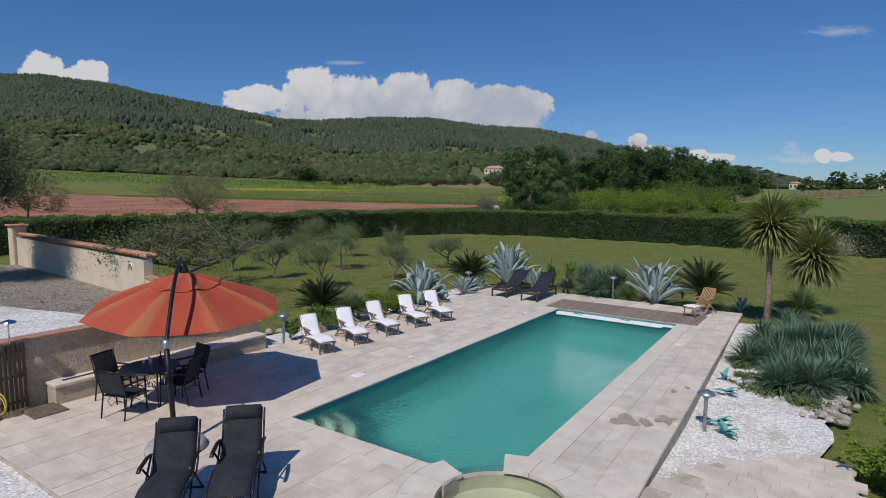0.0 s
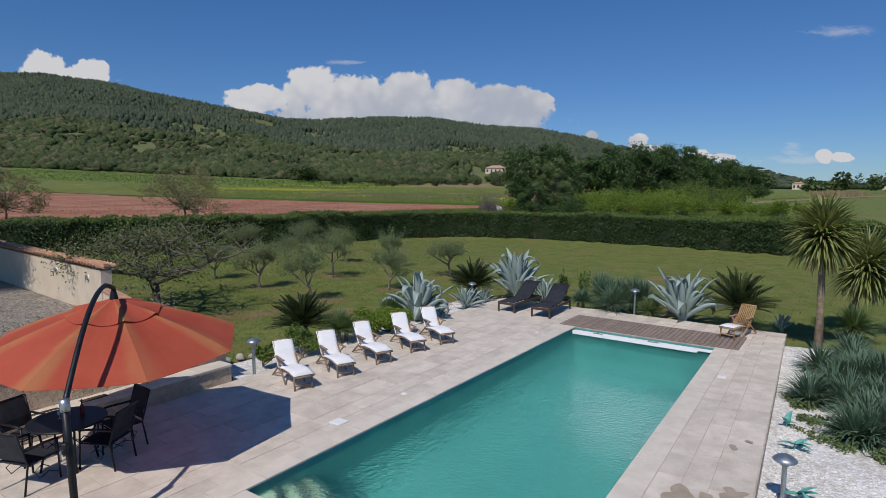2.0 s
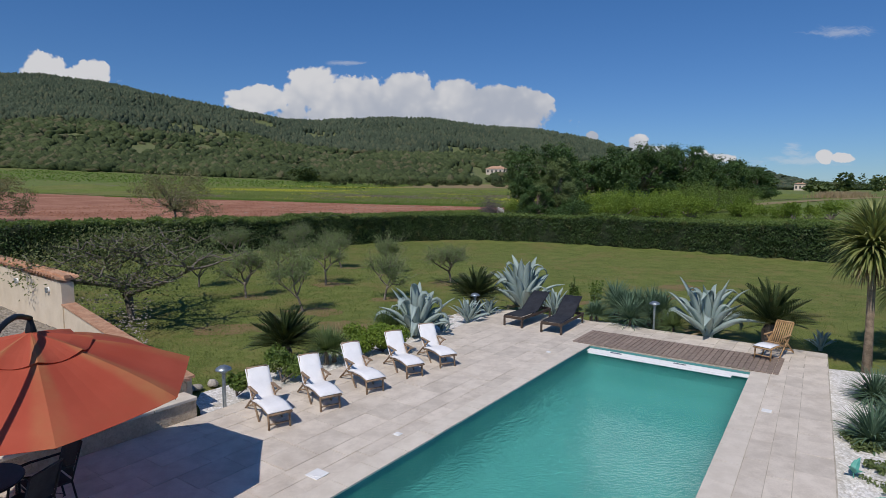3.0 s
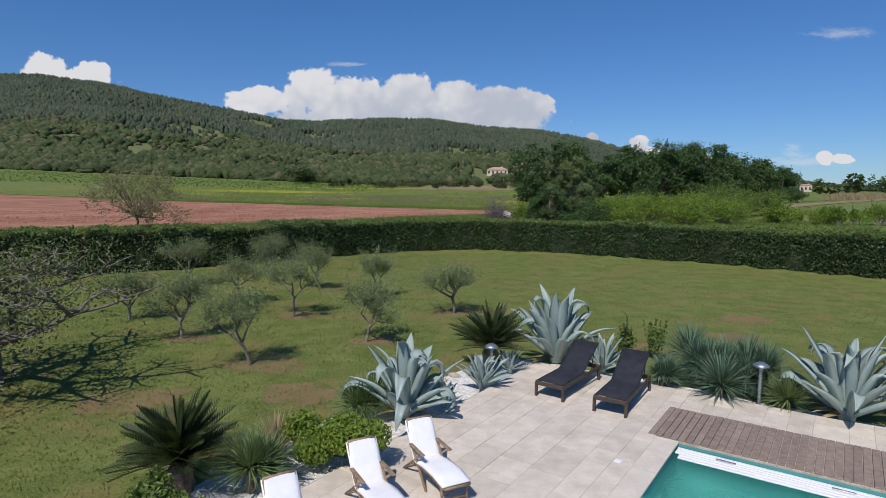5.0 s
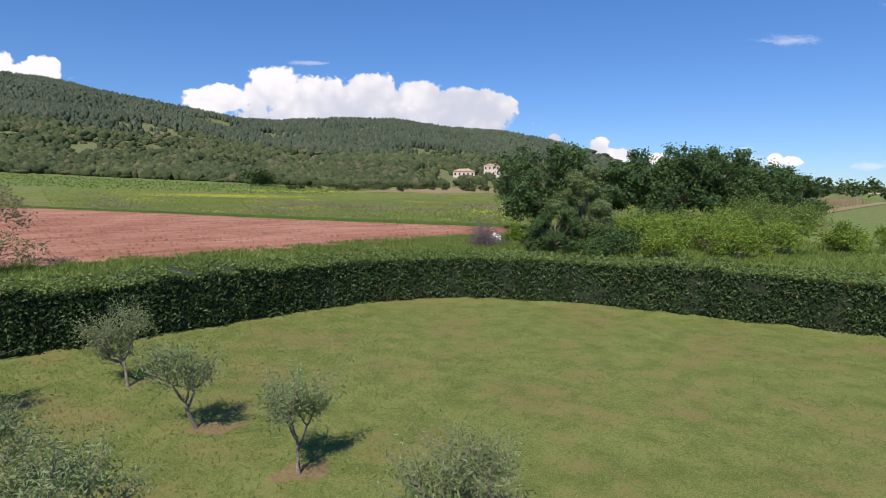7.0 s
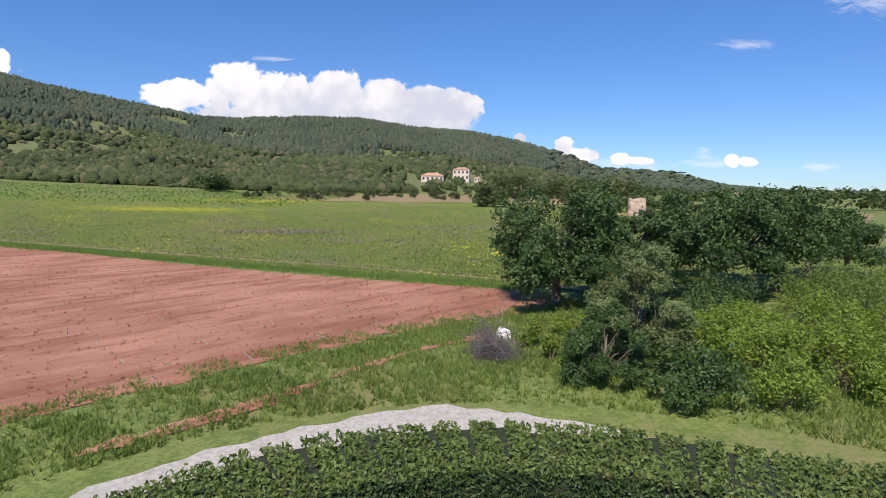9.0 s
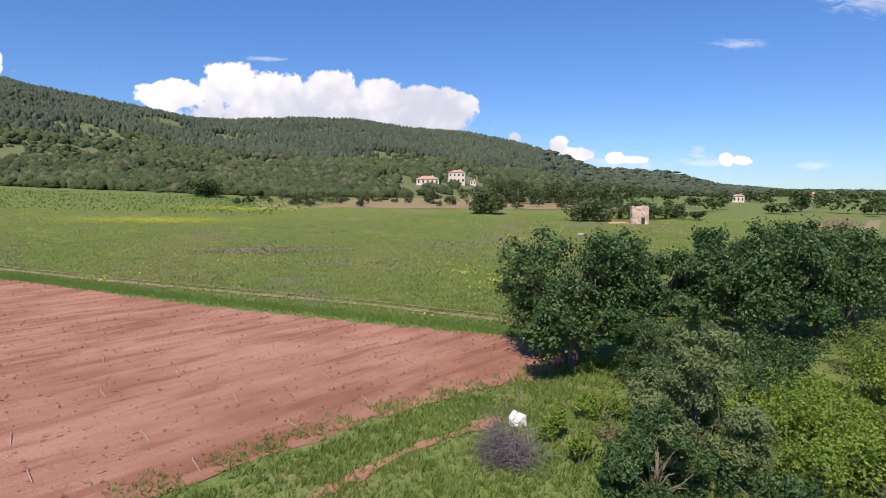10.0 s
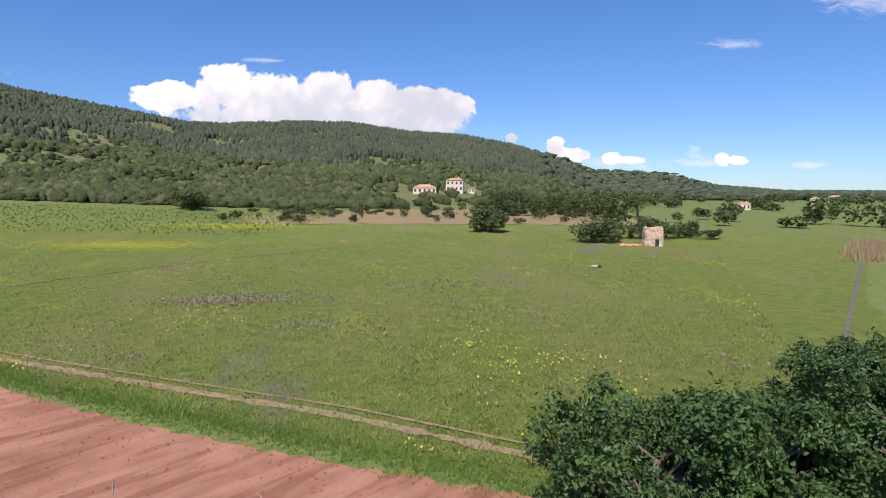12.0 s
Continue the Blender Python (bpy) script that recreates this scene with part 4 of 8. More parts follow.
bed("gravel_bed", [(1.0, 5.4), (3, 5.4), (9.5, 5.3), (13.6, 5.3), (13.5, 7.5), (12, 8.5), (9.5, 8.7), (7.6, 8.2), (6.7, 7.85), (5.4, 8.2), (4.3, 8.0), (2.6, 6.9), (1.0, 6.3)], WHITE_GRAVEL, "white gravel bed below the terrace edge", "gravel", 0.15)
bed("back_bed", [(2.7, -4.0), (4.2, -4.0), (6, -4.0), (9.2, -4.0), (12, -4.0), (14.5, -4.0), (14.55, 0), (14.55, 5.0), (15.0, 5.3), (15.1, 3), (15.1, 0), (15.2, -3), (15.0, -4.8), (12.5, -5.6), (9.5, -5.9), (6, -5.6), (3.2, -5.4)], WHITE_GRAVEL,
    "pale gravel planting bed behind the terrace", "gravel", 0.09)
bed("gravel_yard", [(-3.7, -4.1), (-3.7, 2.0), (-3.8, 7.0), (-8, 8), (-9, -5)], WHITE_GRAVEL, "white gravel by the near terrace edge", "gravel", 0.16)

# ---- walls of the upper terrace ----
def prism_along(p0, p1, thick, z0a, z1a, z0b, z1b):
    """A wall from p0 to p1 with its own foot and top heights at either end."""
    p0, p1 = Vector((*p0[:2], 0)), Vector((*p1[:2], 0))
    n = (p1 - p0).normalized().cross(Vector((0, 0, 1))) * (thick / 2)
    bm = bmesh.new()
    v = [bm.verts.new((*(p + s * n)[:2], z)) for p, zs in ((p0, (z0a, z1a)), (p1, (z0b, z1b))) for s in (1, -1) for z in zs]
    for q in ((0, 1, 3, 2), (4, 6, 7, 5), (0, 4, 5, 1), (2, 3, 7, 6), (1, 5, 7, 3), (0, 2, 6, 4)):
        bm.faces.new([v[k] for k in q])
    bmesh.ops.recalc_face_normals(bm, faces=bm.faces)
    return bm


def wall_grid(p0, p1, thick, z0, z1a, z1b, seg=0.12, rough=0.012):
    """A roughcast wall: both faces cut fine and pushed in and out."""
    bm = prism_along(p0, p1, thick, z0, z1a, z0, z1b)
    cuts = max(2, int((Vector(p1[:2]) - Vector(p0[:2])).length / seg / 2))
    es = [e for e in bm.edges if abs(e.verts[0].co.x - e.verts[1].co.x) + abs(e.verts[0].co.y - e.verts[1].co.y) > thick * 2]
    bmesh.ops.subdivide_edges(bm, edges=es, cuts=cuts, use_grid_fill=True)
    for v in bm.verts:
        v.co += Vector((noise.noise(v.co * 3.1), noise.noise(v.co * 3.3 + Vector((5, 0, 0))), 0)) * rough
    return bm


SHADED_SOIL = mat("shaded_slot_soil", (0.03, 0.025, 0.02), (0.07, 0.055, 0.04), 9.0, 0.95, 0.5)
RW0, RWM, RW1 = D(-6.5, -4.66), D(-1.0, -4.66), D(2.66, -4.66)
def build_walls():
    w = part("retaining_wall", wall_grid(RW0, RWM, 0.28, -0.3, 1.26, 1.26), RENDERED)
    tagged(w, "roughcast ochre retaining wall", "wall", kind="structure")
    part("wall_end", wall_grid(RWM + UA * 0.002, RW1, 0.28, -0.3, 1.26, 0.58), RENDERED, w)
    pm = D(-1.0, -4.64)
    part("wall_coping", prism_along(D(-6.5, -4.64), pm, 0.36, 1.262, 1.31, 1.262, 1.31), BRICKCAP, w, "reddish brick coping")
    part("wall_coping", prism_along(pm + UA * 0.003, D(2.70, -4.64), 0.36, 1.262, 1.31, 0.582, 0.63), BRICKCAP, w, "reddish brick coping")
    # the planted bench in front of it
    b = part("bench_wall", wall_grid(D(-2.3, -4.30), D(2.58, -4.30), 0.40, -0.2, 0.33, 0.33, rough=0.006), RENDERED)
    tagged(b, "low roughcast bench wall with a stone seat", "wall", kind="structure")
    for i in range(6):
        a0 = -2.32 + i * 0.82
        bm = bmesh.new()
        rect_prism(bm, a0, a0 + 0.81, -4.52, -4.07, 0.334, 0.395, 0.01)
        part("seat_slab", bm, COPING, b)
    # flat strips on the seat; the openings' inner shade is in their dark colour
    for a0, a1, w in ((-2.1, -0.7, 0.10), (-0.35, 0.1, 0.16)):
        bm = bmesh.new()
        rect_prism(bm, a0, a1, -4.30 - w / 2, -4.30 + w / 2, 0.392, 0.399, 0.002)
        part("planting_slot", bm, SHADED_SOIL, b, "planting slot as a flat strip, inner shade in its soil colour")
    # low wall falling from the tiled wall to the terrace
    e = Vector((-9.3, 20.28, 0))
    s = part("sloping_wall", wall_grid(D(2.74, -4.70), e, 0.25, -0.4, 0.56, 1.12, rough=0.008), SMOOTH_RENDER)
    tagged(s, "low rendered wall with sloping terracotta coping", "wall", kind="structure")
    q = (e - D(2.74, -4.70)).normalized()
    part("wall_coping", prism_along(D(2.74, -4.70) - q * 0.04, e, 0.34, 0.565, 0.61, 1.125, 1.17), TERRACOTTA, s, "terracotta coping tiles")
    # tile-capped garden wall
    f = e + Vector((-0.787, 0.617, 0)) * 12.5
    t = part("garden_wall", wall_grid(e, f, 0.30, -0.3, 1.72, 1.80, rough=0.006), SMOOTH_RENDER)
    tagged(t, "cream rendered garden wall capped with clay tiles", "wall", kind="structure")
    d, n = (f - e).normalized(), Vector((0.617, 0.787, 0))
    tile = None
    ang = math.degrees(math.atan2(d.y, d.x))
    count = 56
    for i in range(count):
        for side in (1, -1):
            pos = e + d * (0.08 + i * 12.4 / count) - n * side * 0.13 + Vector((0, 0, 1.80 + 0.08 * i / count))
            if tile is None:
                bm = bmesh.new()
                ks = np.linspace(0, math.pi, 6)
                rows = [[bm.verts.new((r * math.cos(k), y, r * math.sin(k) * 0.8)) for k in ks] for y, r in ((-0.17, 0.115), (0.17, 0.095))]
                inner = [[bm.verts.new((r * math.cos(k), y, r * math.sin(k) * 0.8)) for k in ks] for y, r in ((-0.17, 0.098), (0.17, 0.078))]
                for k in range(5):
                    bm.faces.new((rows[0][k], rows[0][k + 1], rows[1][k + 1], rows[1][k]))
                    bm.faces.new((inner[0][k], inner[1][k], inner[1][k + 1], inner[0][k + 1]))
                    bm.faces.new((rows[0][k], inner[0][k], inner[0][k + 1], rows[0][k + 1]))
                ob = part("roof_tile", bm, TERRACOTTA, t)
                tile = ob.data
            else:
                ob = new("roof_tile", tile)
                ob.parent = t
            ob.matrix_basis = pose(*pos, 0, 0, ang + (0 if side > 0 else 180)) @ pose(0, 0, 0, 16)
    ridge = part("ridge_tile", prism_along(e - d * 0.05, f, 0.16, 1.84, 1.93, 1.92, 2.01), TERRACOTTA, t)
    p = part("wall_pillar", box(f + Vector((-0.3, 0.25, 1.0)), (0.6, 0.6, 2.6), pose(0, 0, 0, 0, 0, ang), 0.03), SMOOTH_RENDER)
    tagged(p, "cream rendered wall pillar with stone cap", "pillar", kind="structure")
    part("cap", box(f + Vector((-0.3, 0.25, 2.34)), (0.76, 0.76, 0.09), pose(0, 0, 0, 0, 0, ang), 0.02), TERRACOTTA, p)
    # two round wall lamps
    for k in (0.9, 3.4):
        pos = e + d * k - n * 0.19 + Vector((0, 0, 1.45))
        lamp = thing("wall_lamp", "small round white bulkhead lamp on the garden wall", "lamp", tuple(pos), ang, "wall lamps")
        part("base", box((0, 0.02, 0), (0.12, 0.05, 0.14), None, 0.01), GREY_METAL, lamp)
        bm = bmesh.new()
        bmesh.ops.create_uvsphere(bm, u_segments=12, v_segments=8, radius=0.085)
        bmesh.ops.translate(bm, verts=bm.verts, vec=(0, -0.05, 0))
        part("globe", bm, PLASTIC_WHITE, lamp, "", True)
    # raised gravel court behind the retaining wall
    c = [RW0 + VB * -0.1, RW1 + VB * -0.1, e - n * 0.1, f - n * 0.1, Vector((-30, 23.5, 0)), Vector((-26, 5.5, 0)), Vector((-12, 2, 0))]
    zs = (1.0, 0.42, 0.42, 0.5, 0.6, 1.0, 1.05)
    bm = bmesh.new()
    vs = [bm.verts.new((p.x, p.y, z)) for p, z in zip(c, zs)]
    bm.faces.new(vs)
    bmesh.ops.triangulate(bm, faces=bm.faces[:])
    bmesh.ops.subdivide_edges(bm, edges=bm.edges[:], cuts=7, use_grid_fill=True)
    for v in bm.verts:
        v.co.z += noise.noise(v.co * 1.3) * 0.025
    g = part("gravel_court", bm, GREY_GRAVEL, None, "", True)
    tagged(g, "raised grey gravel court behind the retaining wall", "gravel", kind="structure")
    near = [D(-6, -4.85), D(-1.0, -4.85), D(0.4, -6.0), D(-0.2, -8.1), D(-1.2, -10.3), D(-6.5, -9.6)]
    bm = bmesh.new()
    vs = [bm.verts.new((p.x, p.y, z)) for p, z in zip(near, (1.06, 0.84, 0.80, 0.90, 1.0, 1.08))]
    bm.faces.new(vs)
    bmesh.ops.triangulate(bm, faces=bm.faces[:])
    bmesh.ops.subdivide_edges(bm, edges=bm.edges[:], cuts=5, use_grid_fill=True)
    for v in bm.verts:
        v.co.z += noise.noise(v.co * 2.0) * 0.02
    tagged(part("white_gravel_patch", bm, WHITE_GRAVEL, None, "", True), "white gravel along the retaining wall", "gravel", kind="structure")


build_walls()


# ---- hedge ----
def build_hedge():
    hedge = thing("clipped_hedge", "long clipped dark green hedge curving round the lawn", "hedge", (2.5, 53, 0))
    H, W = 2.15, 3.3
    P, N = HEDGE_PTS, HEDGE_OUT
    inv = np.array([2.5, 53, 0])
    prof = np.array([(0.18, -0.3), (0.12, 0.5), (0.15, H - 0.35), (0.4, H - 0.16), (W - 0.4, H - 0.16), (W - 0.15, H - 0.35), (W - 0.12, -0.3)])
    Z0 = ground_z(P[:, 0], P[:, 1])
    V = np.zeros((len(P), len(prof), 3))
    for k, (o, h) in enumerate(prof):
        V[:, k, :2] = P + N * o
        V[:, k, 2] = Z0 + h
    V[:, 1:6] += RNG.normal(size=V[:, 1:6].shape) * 0.05
    m = len(prof)
    i, j = np.meshgrid(np.arange(len(P) - 1), np.arange(m - 1), indexing="ij")
    F = np.stack([i * m + j, i * m + j + 1, (i + 1) * m + j + 1, (i + 1) * m + j], -1).reshape(-1, 4)
    # near-black core: the shade between the leaves is put into its colour
    part_np("hedge_core", V.reshape(-1, 3) - inv, F, mat("hedge_core", (0.012, 0.022, 0.008), (0.03, 0.04, 0.015), 5, 0.95, 0.5), hedge, "solid core with the hedge's inner shade in its near-black colour")
    rng = np.random.default_rng(3)
    near = np.abs(P[:, 0] - 2) < 24
    idx_all = np.arange(len(P) - 1)
    w = np.where(near[:-1], 1.0, 0.45)

    def scatter(n, where):
        k = rng.choice(idx_all, n, p=w / w.sum())
        t = rng.random(n)
        B = P[k] * (1 - t)[:, None] + P[k + 1] * t[:, None]
        nn = N[k]
        z0 = Z0[k]
        r = rng.random(n)
        if where == "front":
            o, h = rng.normal(0.07, 0.06, n), 0.04 + r ** 0.9 * (H - 0.1)
        elif where == "back":
            o, h = W + rng.normal(-0.07, 0.06, n), 0.04 + r * (H - 0.1)
        else:
            o, h = r * W, H - 0.08 + rng.normal(0, 0.055, n)
        lump = 0.09 * vnoise(B[:, 0], B[:, 1], 1.1, 2) + 0.05 * vnoise(B[:, 0] + h, B[:, 1] + o, 4.0, 5)
        if where == "front":
            o = o - lump
        elif where == "top":
            h = h + lump
        return np.stack([B[:, 0] + nn[:, 0] * o, B[:, 1] + nn[:, 1] * o, z0 + h], 1)

    # two leaf greens: shade painted into the sides, sunlight into the top
    Pf = np.concatenate([scatter(62000, "front"), scatter(15000, "back")])
    V, F = leaves(Pf - inv, 0.15, 0.55, rng, 0.1)
    part_np("hedge_sides", V, F, HEDGE, hedge, "scale-leaved clipped side with its shade in the leaf colour")
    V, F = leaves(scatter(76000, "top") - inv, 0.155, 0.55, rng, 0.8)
    part_np("hedge_top", V, F, leaf_mat("sunlit_hedge_top_leaves", (0.065, 0.115, 0.028), (0.19, 0.26, 0.07), 0.5, 0.3, 0.8, (0.2, 0.17, 0.07), 0.35), hedge, "clipped top with its sunlight in the paler leaf colour")


build_hedge()


# ---- trees ----
def limbs(rng, base, height, trunk_r, spread, levels=3, forks=3, lean=0.1, first=0.35, up=0.55):
    """Trunk and limbs as tubes, with the tips where leaves sit."""
    parts, tips = [], []

    def grow(p, d, length, r, level):
        n = 5
        pts, q = [p], np.array(d, float)
        for _ in range(n):
            q = q + rng.normal(size=3) * 0.13 + np.array([0, 0, 0.05])
            q /= np.linalg.norm(q)
            pts.append(pts[-1] + q * length / n)
        parts.append(tube(pts, np.linspace(r, r * 0.6, n + 1), 8 if level == 0 else 5))
        if level >= levels:
            tips.extend(pts[2:])
            return
        if level == levels - 1:
            tips.append(pts[-1])
        k = forks + (rng.random() < 0.5)
        a0 = rng.uniform(0, 6.28)
        for i in range(k):
            a = a0 + i * 6.283 / k + rng.uniform(-0.4, 0.4)
            side = np.array([math.cos(a), math.sin(a), 0]) * spread
            nd = q * up + side + np.array([0, 0, rng.uniform(0.0, 0.35)])
            grow(pts[-1 - (i % 2)], nd / np.linalg.norm(nd), length * rng.uniform(0.6, 0.85), r * 0.6, level + 1)

    d = np.array([rng.normal() * lean, rng.normal() * lean, 1.0])
    grow(np.array(base, float), d / np.linalg.norm(d), height * first, trunk_r, 0)
    return merge(parts), np.array(tips)


def make_tree(name, label, category, rng, height, trunk_r, crown_r, n_leaves, leaf, leaf_mat_, bark, at, spread=0.8, clump=0.3, levels=3, forks=3, group="", squash=0.8, first=0.35, width=0.5, lean=0.1, rz=0.0, spray=0.0):
    t = thing(name, label, category, at, rz, group)
    (V, F), tips = limbs(rng, (0, 0, -0.08), height, trunk_r, spread, levels, forks, lean, first)
    top = tips[:, 2].max()
    k = height / top * 0.97
    reach = np.percentile(np.hypot(tips[:, 0], tips[:, 1]), 92)
    sc = np.array([crown_r / reach, crown_r / reach, k])
    # widen the crown towards its height only, so that the trunk keeps its girth
    f = np.clip(V[:, 2:3] / (height * first), 0, 1)
    V = V * (1 + (sc - 1) * np.array([1, 1, 1]) * np.concatenate([f, f, np.ones_like(f)], 1))
    tips = tips * sc
    part_np("trunk", V, F, bark, t, "", True)
    pick = tips[rng.integers(0, len(tips), n_leaves)]
    off = rng.normal(size=(n_leaves, 3)) * clump * np.array([1, 1, squash])
    P = pick + off
    if spray:
        # twigs that run on from each tip, outwards and up
        k = rng.integers(0, len(tips), n_leaves)
        way = rng.normal(size=(len(tips), 3)) * 0.5 + tips / crown_r * np.array([0.55, 0.55, 0.0]) + np.array([0, 0, 0.55])
        ends = rng.uniform(0.3, 1.0, len(tips)) * spray
        P = tips[k] + way[k] * (ends[k] * rng.random(n_leaves))[:, None] + off
        tw = [tube([tips[q], tips[q] + way[q] * ends[q] * 0.9], [0.006, 0.003], 3, False) for q in range(len(tips))]
        tagged(part_np("twig_work", *merge(tw), bark, t), kind="stuff")
    P[:, 2] = np.maximum(P[:, 2], height * 0.12)
    V, F = leaves(P, leaf, width, rng, 0.35)
    part_np("crown", V, F, leaf_mat_, t)
    return t


def olives():
    spots = [(-4.32, 25.14, 2.1, 0.95), (-7.21, 27.65, 2.0, 0.85), (-10.15, 30.19, 1.75, 0.75), (-4.64, 30.83, 2.3, 1.0), (-1.67, 27.47, 1.9, 0.8), (1.05, 31.6, 1.75, 1.0), (-7.76, 39.31, 2.3, 1.0),
             (-4.86, 36.5, 2.2, 0.9), (-2.08, 34.09, 1.9, 0.7), (-11.0, 36.9, 2.2, 1.0), (-7.5, 33.3, 1.95, 0.95), (-10.2, 45.0, 2.0, 0.9)]
    for i, (x, y, h, r) in enumerate(spots):
        y += 0.37
        r *= 1.25
        rng = np.random.default_rng(40 + i)
        make_tree("olive_tree", "young olive tree with loose grey-green sprays on the lawn", "tree", rng, h * 0.9, 0.030 + 0.010 * h, r * 0.72, 3100 if r > 0.7 else 1700, 0.088, OLIVE, OLIVE_BARK, (x, y, gz(x, y) - 0.02),
                  0.8, 0.085 * h / 2, 3, 3, "olive trees", 1.0, 0.3, 0.33, spray=0.7)


olives()


FRUIT = leaf_mat("fruit_tree_leaves", (0.08, 0.105, 0.04), (0.20, 0.23, 0.09), 0.5, 0.25, 1.2, (0.22, 0.16, 0.09), 0.6)
SHADE = leaf_mat("shade_tree_leaves", (0.035, 0.055, 0.022), (0.11, 0.14, 0.06), 0.5, 0.2)


def worn_patches():
    """Bare scuffed earth round the olive stems and out on the lawn."""
    rng = np.random.default_rng(57)
    earth = lawn_mat("scuffed_earth", ((0.20, 0.145, 0.065), (0.27, 0.20, 0.10)), (0.13, 0.15, 0.04), 0.9, 1.2, 16.0)
    for x, y, r in ((-4.2, 25.6, 0.8), (-7.0, 28.2, 0.6), (-4.5, 31.4, 0.7), (-1.5, 28.0, 0.6), (1.2, 32.1, 0.9), (-4.6, 36.9, 0.5), (-2.0, 34.5, 0.5), (11.2, 31.0, 0.9), (12.6, 33.0, 0.5), (9.8, 28.6, 0.6), (-2.6, 23.4, 0.7), (-6.0, 23.0, 0.9), (6.0, 27.5, 0.5)):
        k = np.linspace(0, 2 * math.pi, 15)[:-1]
        rr = r * rng.uniform(0.45, 1.3, 14)
        sheet("worn_patch", np.stack([x + np.cos(k) * rr * 1.5, y + np.sin(k) * rr], 1), earth, "scuffed bare earth in the lawn", "ground", 0.006, 0.22, 0.2)


worn_patches()


def bare_tree():
    rng = np.random.default_rng(5)
    make_tree("fruit_tree", "spreading fruit tree with sparse small leaves", "tree", rng, 3.1, 0.085, 2.9, 7600, 0.095, FRUIT, TWIG, (-9.6, 23.95, gz(-9.6, 23.95)), 1.1, 0.3, 4, 3, "", 0.9, 0.22, 0.5)
    rng = np.random.default_rng(6)
    make_tree("shade_tree", "dense grey-green tree in the gravel court", "tree", rng, 5.6, 0.18, 2.3, 26000, 0.13, SHADE, BARK, (-16.7, 22.0, 0.5), 0.8, 0.42, 3, 4, "court trees", 1.0, 0.3, 0.4)
    rng = np.random.default_rng(66)
    make_tree("shade_tree", "dense dark tree by the garden wall", "tree", rng, 6.0, 0.18, 2.6, 22000, 0.15, SHADE, BARK, (-21.5, 20.5, 0.5), 0.8, 0.45, 3, 4, "court trees", 1.0, 0.3, 0.4)


bare_tree()


def lobed_tree(name, label, rng, height, trunk_r, crown_r, low, lobes, n_leaves, leaf, material, bark, at, group="", rz=0.0, cone=0.0, width=0.6):
    """A broad tree: limbs run from a short trunk to many leafy lobes of uneven size, with gaps between them."""
    t = thing(name, label, "tree", at, rz, group)
    k = np.arange(lobes)
    f = (k + 0.5) / lobes
    a = k * 2.399963 + rng.normal(size=lobes) * 0.35
    zc = low + (height - low) * (0.12 + 0.70 * rng.permutation(f))
    q = (zc - low) / (height - low)
    reach = crown_r * np.sqrt(np.clip(1 - (1.25 * (q - 0.38)) ** 2, 0.12, 1)) * (1 - cone * q) * rng.uniform(0.4, 0.95, lobes)
    C = np.stack([np.cos(a) * reach, np.sin(a) * reach, zc], 1)
    R = crown_r * rng.uniform(0.14, 0.27, lobes) * (1 - 0.5 * cone * q)
    fork = np.array([0, 0, low + 0.15 * (height - low)])
    parts = [tube([(0, 0, -0.25), (0.05, 0.03, fork[2] * 0.5), tuple(fork), tuple(fork + np.array([0.1, 0.1, (height - low) * 0.4]))], [trunk_r * 1.15, trunk_r, trunk_r * 0.85, trunk_r * 0.3], 9)]
    for c in C:
        m = fork * 0.5 + c * 0.5 + rng.normal(size=3) * 0.1 * crown_r
        parts.append(tube([tuple(fork * rng.uniform(0.75, 1.15)), tuple(m), tuple(c)], [trunk_r * 0.42, trunk_r * 0.24, trunk_r * 0.07], 5))
    part_np("trunk", *merge(parts), bark, t, "", True)
    share = R ** 2 / (R ** 2).sum()
    pick = rng.choice(lobes, n_leaves, p=share)
    d = rng.normal(size=(n_leaves, 3))
    d /= np.linalg.norm(d, axis=1, keepdims=True)
    # ragged lobes: knots of leaves at their skins
    knots = rng.normal(size=(lobes, 14, 3))
    knots /= np.linalg.norm(knots, axis=2, keepdims=True)
    kn = knots[pick, rng.integers(0, 14, n_leaves)]
    d = np.where(rng.random((n_leaves, 1)) < 0.8, kn * 1.05 + rng.normal(size=(n_leaves, 3)) * 0.22, d * 0.8)
    P = C[pick] + d * (R[pick] * rng.uniform(0.72, 1.1, n_leaves))[:, None] * np.array([1, 1, 0.85])
    P[:, 2] = np.maximum(P[:, 2], low * 0.55)
    away = P - C[pick]
    away /= np.linalg.norm(away, axis=1, keepdims=True) + 1e-9
    part_np("crown", *leaves(P, leaf, width, rng, 0.25, away), material, t)
    return t


